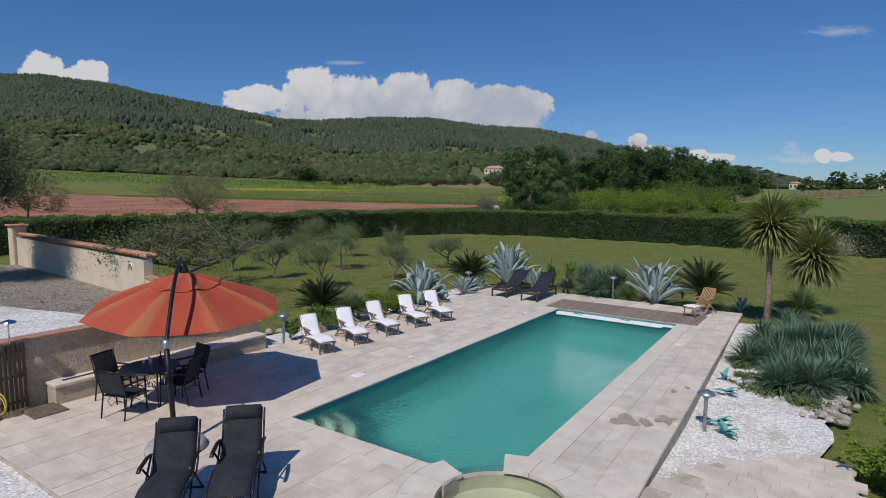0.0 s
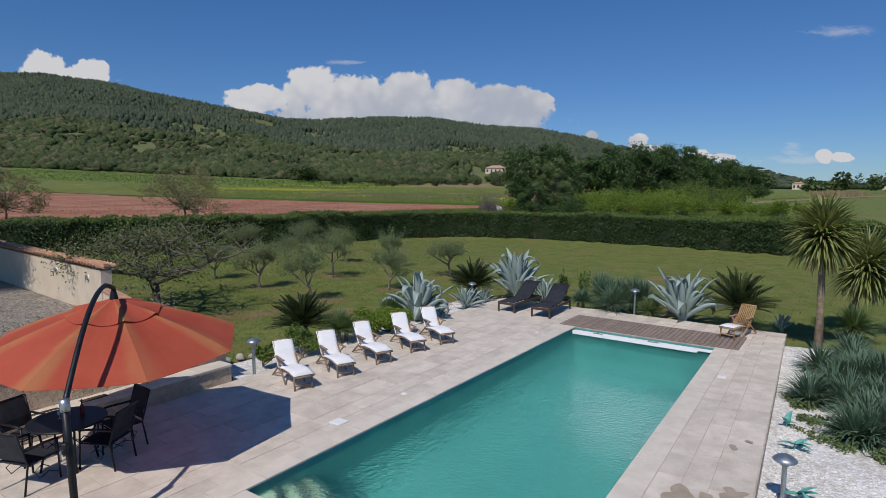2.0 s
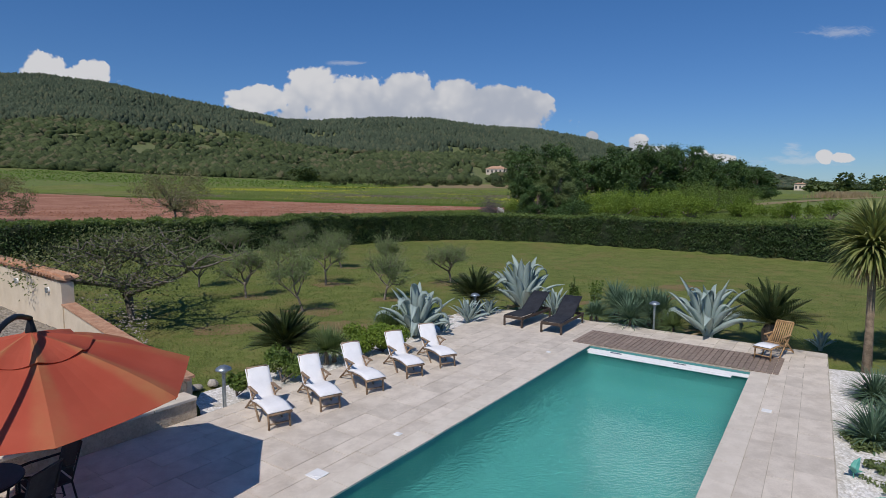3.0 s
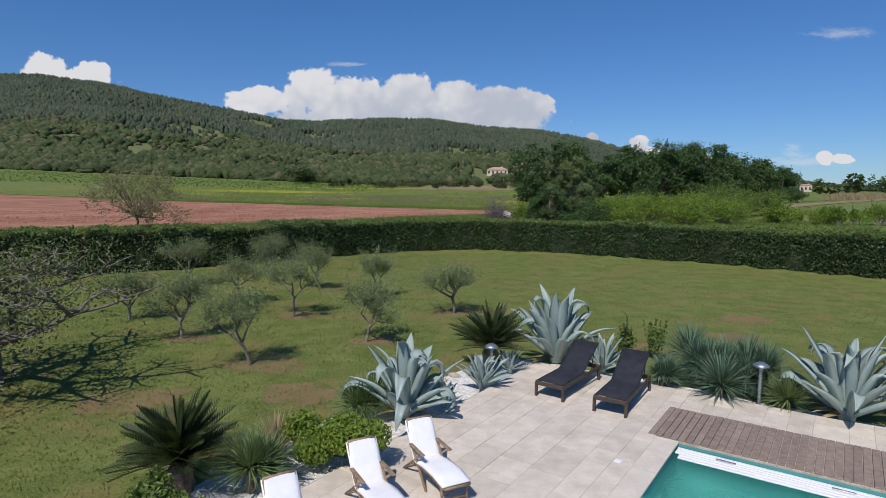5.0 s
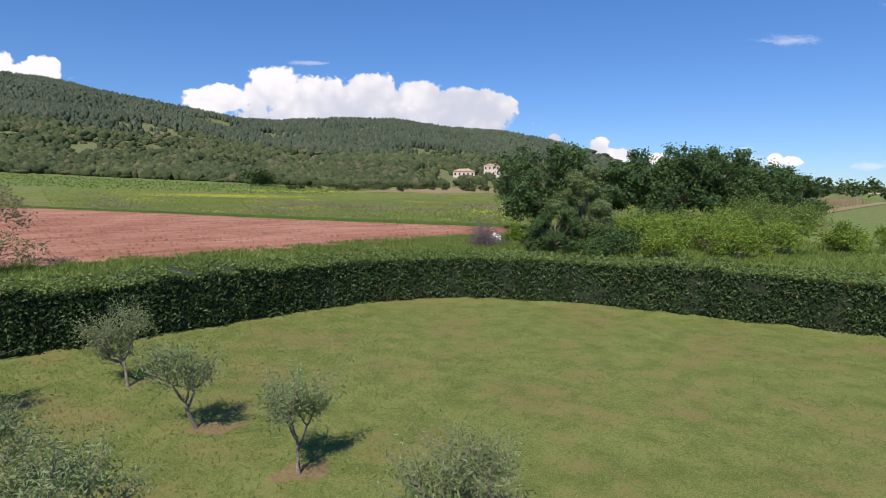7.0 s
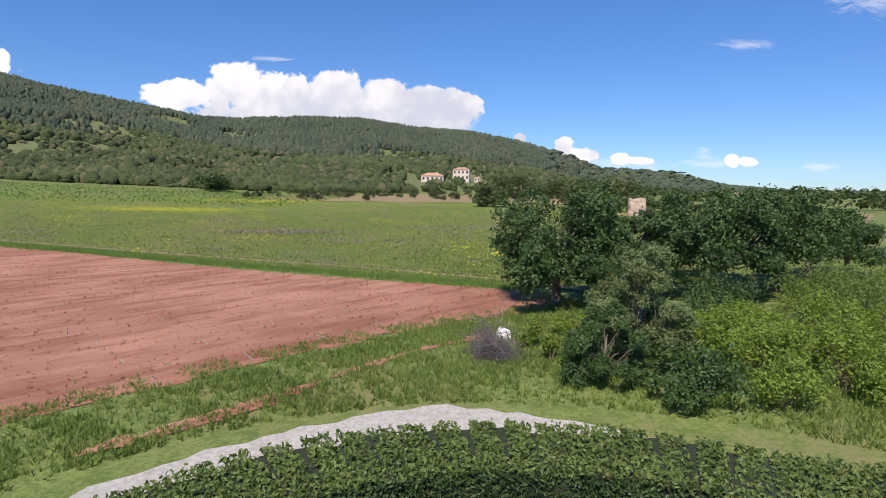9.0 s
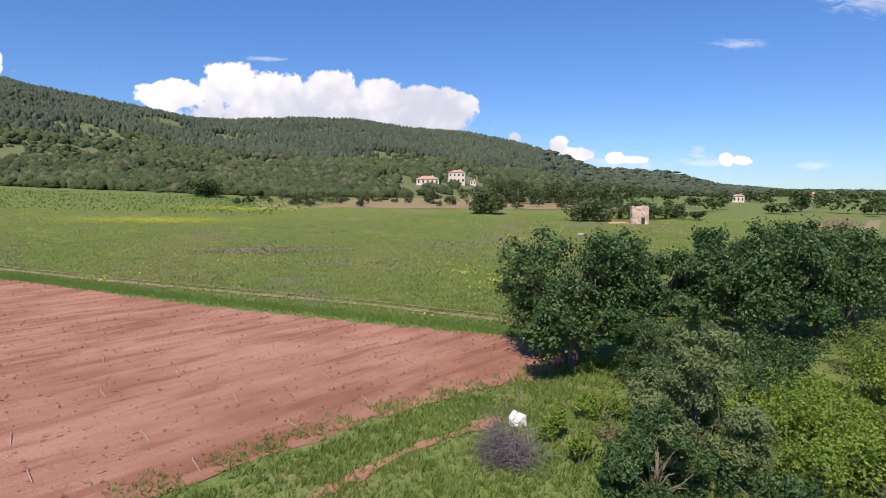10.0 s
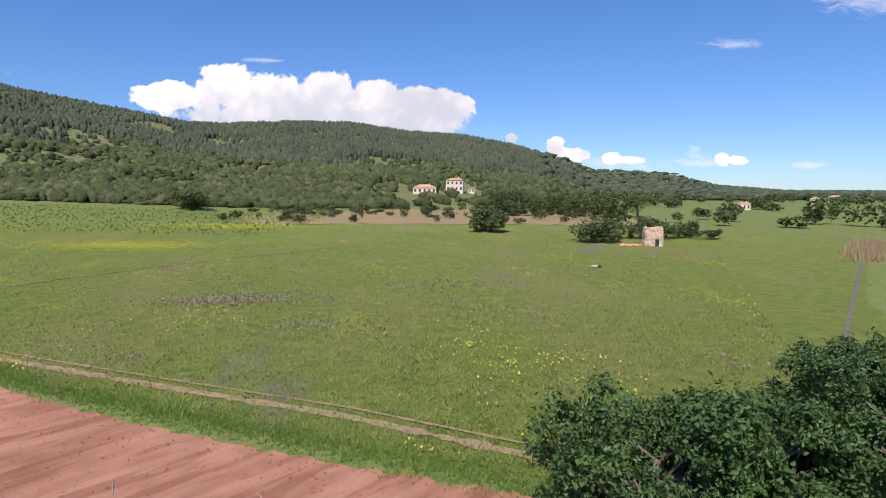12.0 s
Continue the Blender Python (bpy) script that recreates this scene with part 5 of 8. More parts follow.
def woods():
    """Oaks at the corner of the red field, with pale trees and bushes under them."""
    kinds = [(8.2, 5.0, 1.3, 40, 24000), (8.4, 5.2, 2.0, 40, 24000), (7.4, 4.4, 1.6, 32, 18000)]
    spots = [(12.5, 75.2, 0, 0, 1.0), (17.9, 76.9, 2, 40, 0.86), (24.8, 76.2, 1, 80, 0.97), (31.8, 79.6, 1, 200, 1.0), (38.2, 84.0, 2, 20, 1.0), (29.0, 84.4, 2, 130, 0.95), (44.0, 86.4, 2, 260, 0.85)]
    made = {}
    for x, y, k, rz, s in spots:
        x -= 0.2
        at = (x, y, gz(x, y) - 0.1)
        if k not in made:
            h, r, low, lobes, n = kinds[k]
            made[k] = lobed_tree("oak_tree", "broad dark green oak at the field corner", np.random.default_rng(60 + k), h, 0.3, r, low, lobes, n, 0.24, OAK, BARK, at, "oak trees", rz, 0.22)
        else:
            c = copy_thing(made[k], pose(*at, 0, 0, rz))
            c.scale = (s, s, s)
    for i, (x, y, h, r, low, n, m, cone) in enumerate(((11.9, 61.9, 6.6, 2.9, 0.3, 24000, PALE_TREE, 0.74), (9.6, 60.3, 3.6, 2.0, 0.15, 12000, OAK, 0.3), (15.4, 71.0, 4.4, 2.3, 0.3, 9000, OAK, 0.2), (13.6, 66.2, 3.4, 2.2, 0.2, 8000, OAK, 0.2))):
        lobed_tree("pale_tree" if m is PALE_TREE else "young_oak", "slender grey-green tree in front of the oaks" if m is PALE_TREE else "bushy young oak in front of the others", np.random.default_rng(70 + i), h, 0.11, r, low, 26, n, 0.15, m, BARK,
                   (x, y, gz(x, y) - 0.1), "", 0, cone, 0.45)


woods()
lobed_tree("red_leaved_tree", "thin tree with reddish new leaves behind the hedge", np.random.default_rng(8), 4.5, 0.08, 3.2, 0.35, 40, 5600, 0.15, REDDISH, BARK, (-20.6, 51.3, gz(-20.6, 51.3)), "red-leaved trees", 0, 0.0, 0.5)
lobed_tree("red_leaved_tree", "low thin tree with reddish green leaves behind the hedge", np.random.default_rng(18), 4.4, 0.08, 3.0, 0.35, 36, 5600, 0.15, REDDISH, BARK, (-33.4, 48.7, gz(-33.4, 48.7)), "red-leaved trees", 0, 0.0, 0.5)


def bush(name, label, x, y, r, h, n, leaf, material, rng, group="", flat=0.0, z=None, category="bush", width=0.55, shoots=True):
    """A bush: stems and lumpy leaf clumps over them."""
    t = thing(name, label, category, (x, y, gz(x, y) if z is None else z), 0, group)
    k = max(5, int(10 * r))
    C = rng.normal(size=(k, 3)) * np.array([r * 0.45, r * 0.45, 0]) + np.array([0, 0, 1]) * rng.uniform(h * 0.3, h * 0.75, k)[:, None]
    stems = [tube([(0.0, 0.0, -0.05), tuple(c * 0.5 + rng.normal(size=3) * 0.05 * r), tuple(c)], [0.03 * h, 0.02 * h, 0.006 * h], 4) for c in C[: min(k, 12)]]
    tagged(part_np("stem_tangle", *merge(stems), TWIG, t), kind="stuff")
    pick = C[rng.integers(0, k, n)]
    d = rng.normal(size=(n, 3))
    d /= np.linalg.norm(d, axis=1, keepdims=True)
    P = pick + d * (rng.random(n) ** 0.4)[:, None] * np.array([r * 0.42, r * 0.42, h * 0.32])
    # a third of the leaves sit on shoots that stand out of the clumps
    m, ns = n // 3, max(12, int(34 * r))
    foot = C[rng.integers(0, k, ns)] + rng.normal(size=(ns, 3)) * np.array([r * 0.22, r * 0.22, h * 0.08])
    way = rng.normal(size=(ns, 3)) * np.array([r * 0.3, r * 0.3, h * 0.06]) + np.array([0, 0, h * 0.36])
    q = rng.integers(0, ns, m)
    if shoots:
        P[:m] = foot[q] + way[q] * rng.random((m, 1)) ** 0.8 + rng.normal(size=(m, 3)) * 0.05 * r
    P[:, 2] = np.clip(P[:, 2], 0.02, None)
    part_np("foliage", *leaves(P, leaf, width, rng, 0.25, d), material, t)
    return t


def thicket():
    rng = np.random.default_rng(80)
    spots = [(15.3, 56.9, 1.4, 2.0), (14.9, 60.4, 1.3, 2.4), (17.6, 60.0, 1.5, 2.6), (19.6, 57.6, 1.5, 2.3), (18.0, 63.6, 1.4, 2.4), (21.2, 61.0, 1.6, 2.4), (24.6, 65.5, 1.5, 2.2), (25.0, 67.6, 1.4, 2.4), (10.3, 58.0, 0.6, 0.9), (19.8, 65.8, 1.2, 2.0), (23.5, 58.0, 1.6, 2.2), (15.6, 64.6, 1.2, 2.2)]
    for _ in range(22):
        spots.append((rng.uniform(15, 38), rng.uniform(56.5, 69), rng.uniform(0.6, 1.4), rng.uniform(0.8, 2.1)))
    for x, y, r, h in spots:
        if float(outside(np.array([x]), np.array([y]))[0]) > 8.2:
            bush("bright_shrub", "bright yellow-green wild shrub beyond the hedge", x, y, r, h, int(1900 * r), 0.15, BRIGHT, rng, "yellow-green shrubs")
    for x, y, r, h in ((12.8, 58.4, 1.4, 1.9), (11.4, 57.4, 0.8, 1.3), (31, 71, 2.2, 3.2), (35, 72.5, 1.8, 2.8), (28, 70.5, 2.2, 3.0), (21.5, 70.5, 1.8, 2.8), (18.5, 67.5, 1.4, 2.2)):
        bush("dark_shrub", "dark mixed shrub at the wood's edge", x, y, r, h, int(2200 * r), 0.16, OAK if x < 22 else SHRUB, rng, "dark shrubs")
    for x, y, r, h in ((20.6, 61.2, 0.9, 1.6), (22.8, 63.4, 1.0, 1.8), (18.9, 58.2, 0.7, 1.2), (27.2, 63.8, 1.1, 1.7), (10.2, 65.2, 0.6, 0.9)):
        bush("dry_shrub", "half-dead grey-brown shrub in the rough", x, y, r, h, int(900 * r), 0.12, REDDISH, rng, "dry shrubs")
    for x, y, r, h in ((7.9, 65.4, 0.6, 1.4), (8.3, 63.4, 0.5, 1.1), (8.6, 61.8, 0.5, 1.0), (10.8, 67.6, 0.8, 1.2)):
        bush("bright_shrub", "bright yellow-green sapling by the brush pile", x, y, r, h, 1500, 0.14, BRIGHT, rng, "saplings by the field")
    # brush pile of cut twigs and a pale boulder
    t = thing("brush_pile", "grey pile of cut twigs beside the field", "brush pile", (5.6, 64.0, gz(5.6, 64.0)))
    parts = []
    for _ in range(650):
        p = rng.normal(size=3) * np.array([0.5, 0.42, 0.0]) + np.array([0, 0, 1]) * abs(rng.normal()) * 0.72
        d = rng.normal(size=3) * np.array([1, 1, 0.8])
        d /= np.linalg.norm(d)
        L = rng.uniform(0.5, 1.3)
        q = p + d * L
        q[2] = abs(q[2])
        parts.append(tube([p, (p + q) / 2 + rng.normal(size=3) * 0.06, q], [0.012, 0.009, 0.004], 3, False))
    tagged(part_np("brushwood", *merge(parts), mat("dead_twigs", (0.09, 0.07, 0.075), (0.20, 0.165, 0.16), 9.0, 0.95, 0.2), t), kind="stuff")
    bm = bmesh.new()
    bmesh.ops.create_icosphere(bm, subdivisions=1, radius=1.0)
    for v in bm.verts:
        k = 1 + 0.5 * noise.noise(v.co * 1.4 + Vector((3.3, 1.7, 0.2)))
        lean = max(v.co.z, 0)
        v.co = Vector((v.co.x * 0.55 * k * (1 - 0.3 * lean) - 0.18 * lean, v.co.y * 0.45 * k * (1 - 0.3 * lean), v.co.z * 0.5 * k))
    b = part("boulder", bm, mat("white_limestone", (0.74, 0.72, 0.68), (0.86, 0.84, 0.80), 3.0, 0.9, 0.4))
    b.location = (6.9, 67.2, gz(6.9, 67.2) + 0.2)
    tagged(b, "white angular boulder by the field corner", "rock")


def rock(name, label, x, y, r, h, rng, group, z, material=None, parent=None):
    bm = bmesh.new()
    bmesh.ops.create_icosphere(bm, subdivisions=2, radius=1.0)
    s = Vector(rng.uniform(-50, 50, 3))
    sx, sy = rng.uniform(0.75, 1.25, 2)
    for v in bm.verts:
        k = 1 + 0.28 * noise.noise(v.co * 1.3 + s) + 0.12 * noise.noise(v.co * 3.1 + s)
        v.co = Vector((v.co.x * r * k * sx, v.co.y * r * k * sy, max(v.co.z * k, -0.35) * h * 0.62))
    bmesh.ops.rotate(bm, verts=bm.verts, cent=(0, 0, 0), matrix=Matrix.Rotation(rng.uniform(0, 6.28), 3, "Z"))
    ob = part(name, bm, material or ROCK, parent)
    ob.location = (x, y, z + h * 0.18)
    if not parent:
        tagged(ob, label, "rock", group)
    return ob


thicket()

# ---- garden plants ----
def rosette(n, rng, el0, el1, length, width, droop, jitter=0.15):
    """Angles and sizes of n blades, the inner ones upright."""
    k = (np.arange(n) + 0.5) / n
    az = np.arange(n) * 2.399963 + rng.normal(size=n) * jitter
    el = np.radians(el0 + (el1 - el0) * k ** 1.1) + rng.normal(size=n) * 0.08
    L = length * rng.uniform(0.8, 1.1, n)
    return az, el, L, width * rng.uniform(0.85, 1.15, n), droop * rng.uniform(0.4, 1.5, n)


def agave(x, y, z, size, seed, label, n=30, hook=0.5, low=25):
    """Thick broad blades, each a part of its own; a share of them fold over near the tip."""
    rng = np.random.default_rng(seed)
    t = thing("agave", label, "plant", (x, y, z), 0, "agaves")
    part_np("heart", *tube([(0, 0, -0.05), (0, 0, 0.15 * size), (0, 0, 0.5 * size), (0, 0, 0.75 * size)], [0.1 * size, 0.12 * size, 0.07 * size, 0.012 * size], 8), AGAVE, t, "", True)
    seg = 12
    s_ = np.linspace(0, 1, seg + 1)
    shape = np.interp(s_, [0, 0.12, 0.35, 0.6, 0.85, 1.0], [0.75, 0.62, 0.95, 1.0, 0.55, 0.02])
    for i in range(n):
        k = (i + 0.5) / n
        az = i * 2.399963 + rng.normal() * 0.2
        e0 = math.radians(low + (86 - low) * k ** 0.9) + rng.normal() * 0.08
        L = size * rng.uniform(0.75, 1.1)
        w = size * rng.uniform(0.15, 0.21)
        bent = rng.random() < hook * (1.1 - 0.6 * k)
        curl = rng.uniform(1.4, 2.6) if bent else rng.uniform(0.0, 0.45)
        at_ = rng.uniform(0.45, 0.7)
        # the fold sits in a short stretch, the rest is nearly straight
        e = e0 - 0.18 * s_ - curl * np.clip((s_ - at_) / 0.28, 0, 1) ** 1.3
        sway = rng.normal() * 0.35 * s_ ** 2
        dx, dz = np.cumsum(np.r_[0, np.cos(e[:-1])]) * L / seg, np.cumsum(np.r_[0, np.sin(e[:-1])]) * L / seg
        twist = rng.normal() * 0.5 * s_
        r0 = 0.07 * size
        a_ = az + sway * 0.5
        C = np.stack([np.cos(a_) * (dx + r0), np.sin(a_) * (dx + r0), dz + (0.04 + 0.16 * k) * size], 1)
        S = np.stack([-np.sin(a_), np.cos(a_), twist], 1)
        S /= np.linalg.norm(S, axis=1, keepdims=True)
        N = np.stack([-np.sin(e) * np.cos(a_), -np.sin(e) * np.sin(a_), np.cos(e)], 1)
        hw = (w * shape * 0.5)[:, None]
        thick = (0.022 * size * np.interp(s_, [0, 0.5, 1], [2.0, 1.0, 0.15]))[:, None]
        ring = [C - S * hw + N * hw * 0.45, C - S * hw * 0.4 + N * hw * 0.08, C + S * hw * 0.4 + N * hw * 0.08, C + S * hw + N * hw * 0.45, C + S * hw * 0.45 - N * thick, C - S * hw * 0.45 - N * thick]
        V = np.stack(ring, 1).reshape(-1, 3)
        V[:, 2] = np.maximum(V[:, 2], 0.02)
        F = np.array([[6 * q + c, 6 * q + (c + 1) % 6, 6 * (q + 1) + (c + 1) % 6, 6 * (q + 1) + c] for q in range(seg) for c in range(6)])
        part_np("blade", V, F, AGAVE, t, "", True)
    if size > 0.9:
        for a in rng.uniform(0, 6.28, 8):
            V, F = blades(np.array([[0, 0, 0.06]]), np.array([a]), np.radians(rng.uniform(-4, 14, 1)), 0.5 * size, 0.12 * size, 0.5, 5, 0.2)
            part_np("withered_blade", V, F, DRY, t, "withered brown lower blade")
    return t


def spiky(name, label, x, y, z, size, seed, material, n=260, droop=0.5, el0=-5, el1=85, heads=1, spread=0.0, width=0.035, group=""):
    rng = np.random.default_rng(seed)
    t = thing(name, label, "plant", (x, y, z), 0, group)
    parts, trunks = [], []
    for h in range(heads):
        c = rng.normal(size=2) * spread if h else np.zeros(2)
        hz = size * rng.uniform(0.25, 0.5) if heads > 1 else size * 0.12
        az, el, L, w, dr = rosette(n, rng, el0, el1, size * rng.uniform(0.8, 1.1), width, droop)
        base = np.stack([c[0] + np.cos(az) * 0.03, c[1] + np.sin(az) * 0.03, hz + rng.uniform(-0.04, 0.06, n)], 1)
        parts.append(blades(base, az, el, L, w, dr, 4, 0.2))
        trunks.append(tube([(c[0], c[1], -0.08), (c[0], c[1], hz)], [0.06, 0.05], 6))
    for k in trunks:
        part_np("stem", *k, BARK, t)
    tagged(part_np("foliage", *merge(parts), material, t), kind="stuff")
    return t


def cycad(x, y, z, size, seed, n=64):
    rng = np.random.default_rng(seed)
    t = thing("cycad", "dark green cycad with stiff feathery fronds", "plant", (x, y, z), 0, "cycads")
    part_np("trunk", *tube([(0, 0, -0.1), (0, 0, 0.3 * size), (0.0, 0, 0.45 * size)], [0.17 * size, 0.18 * size, 0.1 * size], 10), BARK, t)
    az, el, L, w, dr = rosette(n, rng, 8, 84, size, 0.0, 0.4)
    for i in range(n):
        s = np.linspace(0.12, 1, 22)
        e = el[i] - dr[i] * s ** 1.5
        h = np.cumsum(np.cos(e)) * L[i] / 22
        zz = np.cumsum(np.sin(e)) * L[i] / 22 + 0.4 * size
        C = np.stack([h * math.cos(az[i]), h * math.sin(az[i]), zz], 1)
        bits = [tube(C[::4], 0.009, 3, False)]
        ll = 0.24 * size * np.sin(np.pi * np.clip(s * 0.85 + 0.12, 0, 1)) + 0.03
        for side in (1, -1):
            bits.append(blades(C, np.full(22, az[i] + side * 1.05), e + 0.25, ll, 0.028 * size, 0.3, 2, 0.15))
        tagged(part_np("frond", *merge(bits), CYCAS, t), kind="stuff")
    return t


def cordyline(x, y, z, h, r, lean, seed, flower):
    rng = np.random.default_rng(seed)
    t = thing("cabbage_palm", "tall cabbage palm with dense head of sword leaves"+ (" in blossom" if flower else ""), "palm tree", (x, y, z), 0, "cabbage palms")
    pts = [(0, 0, -0.1), (lean[0] * 0.2, lean[1] * 0.2, h * 0.35), (lean[0] * 0.6, lean[1] * 0.6, h * 0.7), (lean[0], lean[1], h)]
    part_np("trunk", *tube(pts, [0.12, 0.09, 0.085, 0.09], 10), PALM_BARK, t, "slender brown ringed trunk", True)
    n = 640
    az, el, L, w, dr = rosette(n, rng, -35, 85, r * 1.12, 0.085, 0.9)
    base = np.stack([lean[0] + np.cos(az) * 0.06, lean[1] + np.sin(az) * 0.06, h + np.linspace(-0.25, 0.15, n)], 1)
    tagged(part_np("leaf_head", *blades(base, az, el, L, w, dr, 5, 0.2), PALM, t), kind="stuff")
    az = rng.uniform(0, 6.28, 110)
    base = np.stack([lean[0] + np.cos(az) * 0.08, lean[1] + np.sin(az) * 0.08, h - rng.uniform(0.1, 0.5, 110)], 1)
    part_np("dead_skirt", *blades(base, az, np.radians(rng.uniform(-75, -30, 110)), r * 0.8, 0.06, 0.5, 4, 0.2), DRY, t, "hanging dry brown leaves")
    if flower:
        c = np.array([lean[0] + 0.55 * r, lean[1] - 0.2, h + 0.25 * r])
        P = c + rng.normal(size=(2600, 3)) * np.array([0.36, 0.3, 0.24])
        part_np("blossom", *leaves(P, 0.035, 0.7, rng), BLOSSOM, t, "cream flower panicle")
    return t


def garden():
    agave(*D(10.0, -4.65)[:2], -0.02, 1.42, 11, "large blue-grey agave with curling blades behind the loungers", 30, 0.85, 22)
    agave(*D(15.15, -3.8)[:2], -0.02, 1.62, 12, "large upright blue-grey agave behind the black sunbeds", 32, 0.35, 34)
    agave(*D(14.95, 2.4)[:2], -0.02, 1.5, 13, "large upright blue-grey agave by the timber deck", 30, 0.45, 30)
    agave(*D(12.2, -4.25)[:2], 0.0, 0.72, 14, "small blue-grey agave at the terrace edge", 22, 0.1)
    agave(*D(14.95, -2.5)[:2], 0.0, 0.8, 15, "small blue-grey agave beside the black sunbeds", 22, 0.1)
    agave(*D(10.8, -4.3)[:2], 0.0, 0.5, 16, "small blue-grey agave pup at the terrace edge", 16, 0.1)
    agave(*D(15.3, 5.2)[:2], -0.05, 0.5, 17, "small blue-grey agave pup beside the teak chair", 16, 0.1)
    agave(*D(13.6, -4.3)[:2], 0.0, 0.5, 18, "small blue-grey agave pup at the terrace edge", 16, 0.1)
    p = D(5.9, -5.6)
    cycad(p.x, p.y, -0.05, 1.0, 21, 76)
    p = D(13.75, -4.95)
    cycad(p.x, p.y, -0.05, 1.15, 22)
    p = D(15.15, 4.0)
    cycad(p.x, p.y, -0.05, 1.3, 23, 50)
    lab = "mounded yucca with blue-green sword leaves"
    p = D(15.35, -0.15)
    spiky("yucca", lab, p.x, p.y, 0.0, 0.85, 31, YUCCA, 230, 0.45, -10, 85, 9, 0.42, 0.034, "yuccas")
    p = D(14.95, 1.4)
    spiky("yucca", "round green yucca with stiff fine leaves", p.x, p.y, 0.02, 0.72, 32, YUCCA2, 480, 0.12, -12, 85, 1, 0, 0.022, "yuccas")
    p = D(14.95, -1.0)
    spiky("yucca", lab, p.x, p.y, 0.0, 0.5, 33, YUCCA, 150, 0.4, -10, 85, 3, 0.3, 0.03, "yuccas")
    p = D(9.5, -5.3)
    spiky("yucca", lab, p.x, p.y, 0.0, 0.62, 34, YUCCA2, 200, 0.35, -10, 85, 4, 0.35, 0.03, "yuccas")
    p = D(6.7, -4.7)
    spiky("yucca", "green spiky yucca between the loungers", p.x, p.y, 0.0, 0.62, 35, YUCCA2, 300, 0.2, -5, 85, 2, 0.2, 0.026, "yuccas")
    p = D(7.4, -5.3)
    spiky("yucca", "yellowing spiky yucca behind the loungers", p.x, p.y, 0.0, 0.75, 36, DRY, 160, 0.25, 5, 85, 1, 0, 0.026, "yuccas")
    p = D(15.6, 7.0)
    spiky("yucca", "green spiky yucca below the palms", p.x, p.y, -0.15, 0.8, 37, YUCCA2, 300, 0.3, -10, 85, 2, 0.2, 0.03, "yuccas")
    # the big mound beside the gravel
    rng = np.random.default_rng(38)
    for i, (a, b, s) in enumerate(((8.2, 7.2, 0.72), (9.5, 6.9, 0.8), (9.3, 7.9, 0.82), (10.8, 6.8, 0.78), (10.8, 7.7, 0.88), (12.1, 7.0, 0.8), (12.0, 7.9, 0.78), (8.4, 8.0, 0.7))):
        p = D(a, b)
        spiky("yucca", "dense mounded yucca with drooping blue-green leaves", p.x, p.y, gz(p.x, p.y), s, 390 + i, YUCCA, 250, 0.8, -20, 85, 5, 0.38, 0.040, "mound of yuccas")
    for a, b in ((7.3, 6.9), (8.0, 6.3), (7.2, 7.8), (9.0, 6.05), (7.6, 7.3)):
        p = D(a, b)
        bush("ground_cover", "low grey-green ground cover spilling over gravel", p.x, p.y, 0.5, 0.3, 900, 0.07, PALE_TREE, rng, "ground cover", category="plant")
    bush("round_bush", "clipped bright yellow-green bush behind the loungers", *D(8.1, -4.3)[:2], 0.85, 0.8, 10000, 0.075, BRIGHT, rng, z=0.0, shoots=False)
    bush("leafy_bush", "low green leafy bush behind the loungers", *D(4.9, -4.5)[:2], 0.55, 0.55, 3200, 0.08, SHRUB, rng, "low leafy bushes", z=0.0)
    bush("leafy_bush", "low green leafy bush by the garden lamp", *D(3.75, -4.55)[:2], 0.4, 0.45, 2000, 0.08, SHRUB, rng, "low leafy bushes", z=0.0)
    bush("leafy_bush", "bright leafy bush beside the lower path", 7.95, 8.75, 0.95, 0.95, 11000, 0.085, BRIGHT, rng, "low leafy bushes")
    for a, b in ((16.5, -2.4), (17.2, -1.85)):
        p = D(a, b)
        bush("flower_shrub", "upright shrub with small cream-yellow flowers", p.x, p.y, 0.28, 1.15, 700, 0.09, SHRUB, rng, "flowering shrubs")
    cordyline(*D(13.6, 6.2)[:2], -0.15, 3.2, 0.95, (-0.05, 0.05), 41, False)
    cordyline(*D(16.4, 6.8)[:2], -0.18, 2.1, 1.05, (0.35, -0.2), 42, True)
    # edging stones
    rng = np.random.default_rng(50)
    row = [(a, -5.75 + 0.1 * math.sin(a * 3)) for a in np.arange(3.4, 10.2, 0.34)] + [(a, -5.3) for a in np.arange(10.2, 15.2, 0.5)]
    for a, b in row:
        p = D(a + rng.normal() * 0.06, b + rng.normal() * 0.06)
        rock("edging_stone", "pale rough limestone edging the planting bed", p.x, p.y, rng.uniform(0.1, 0.19), rng.uniform(0.14, 0.24), rng, "edging stones", gz(p.x, p.y) + 0.05)
    for _ in range(56):
        a, b = rng.uniform(6.2, 7.7), 0
        b = 7.75 + (a - 5.4) * 0.22 + rng.normal() * 0.13
        p = D(a, b)
        rock("wall_stone", "grey limestone of the dry-stone edge", p.x, p.y, rng.uniform(0.06, 0.12), rng.uniform(0.07, 0.13), rng, "dry-stone edge", gz(p.x, p.y) + rng.uniform(0, 0.22))


garden()


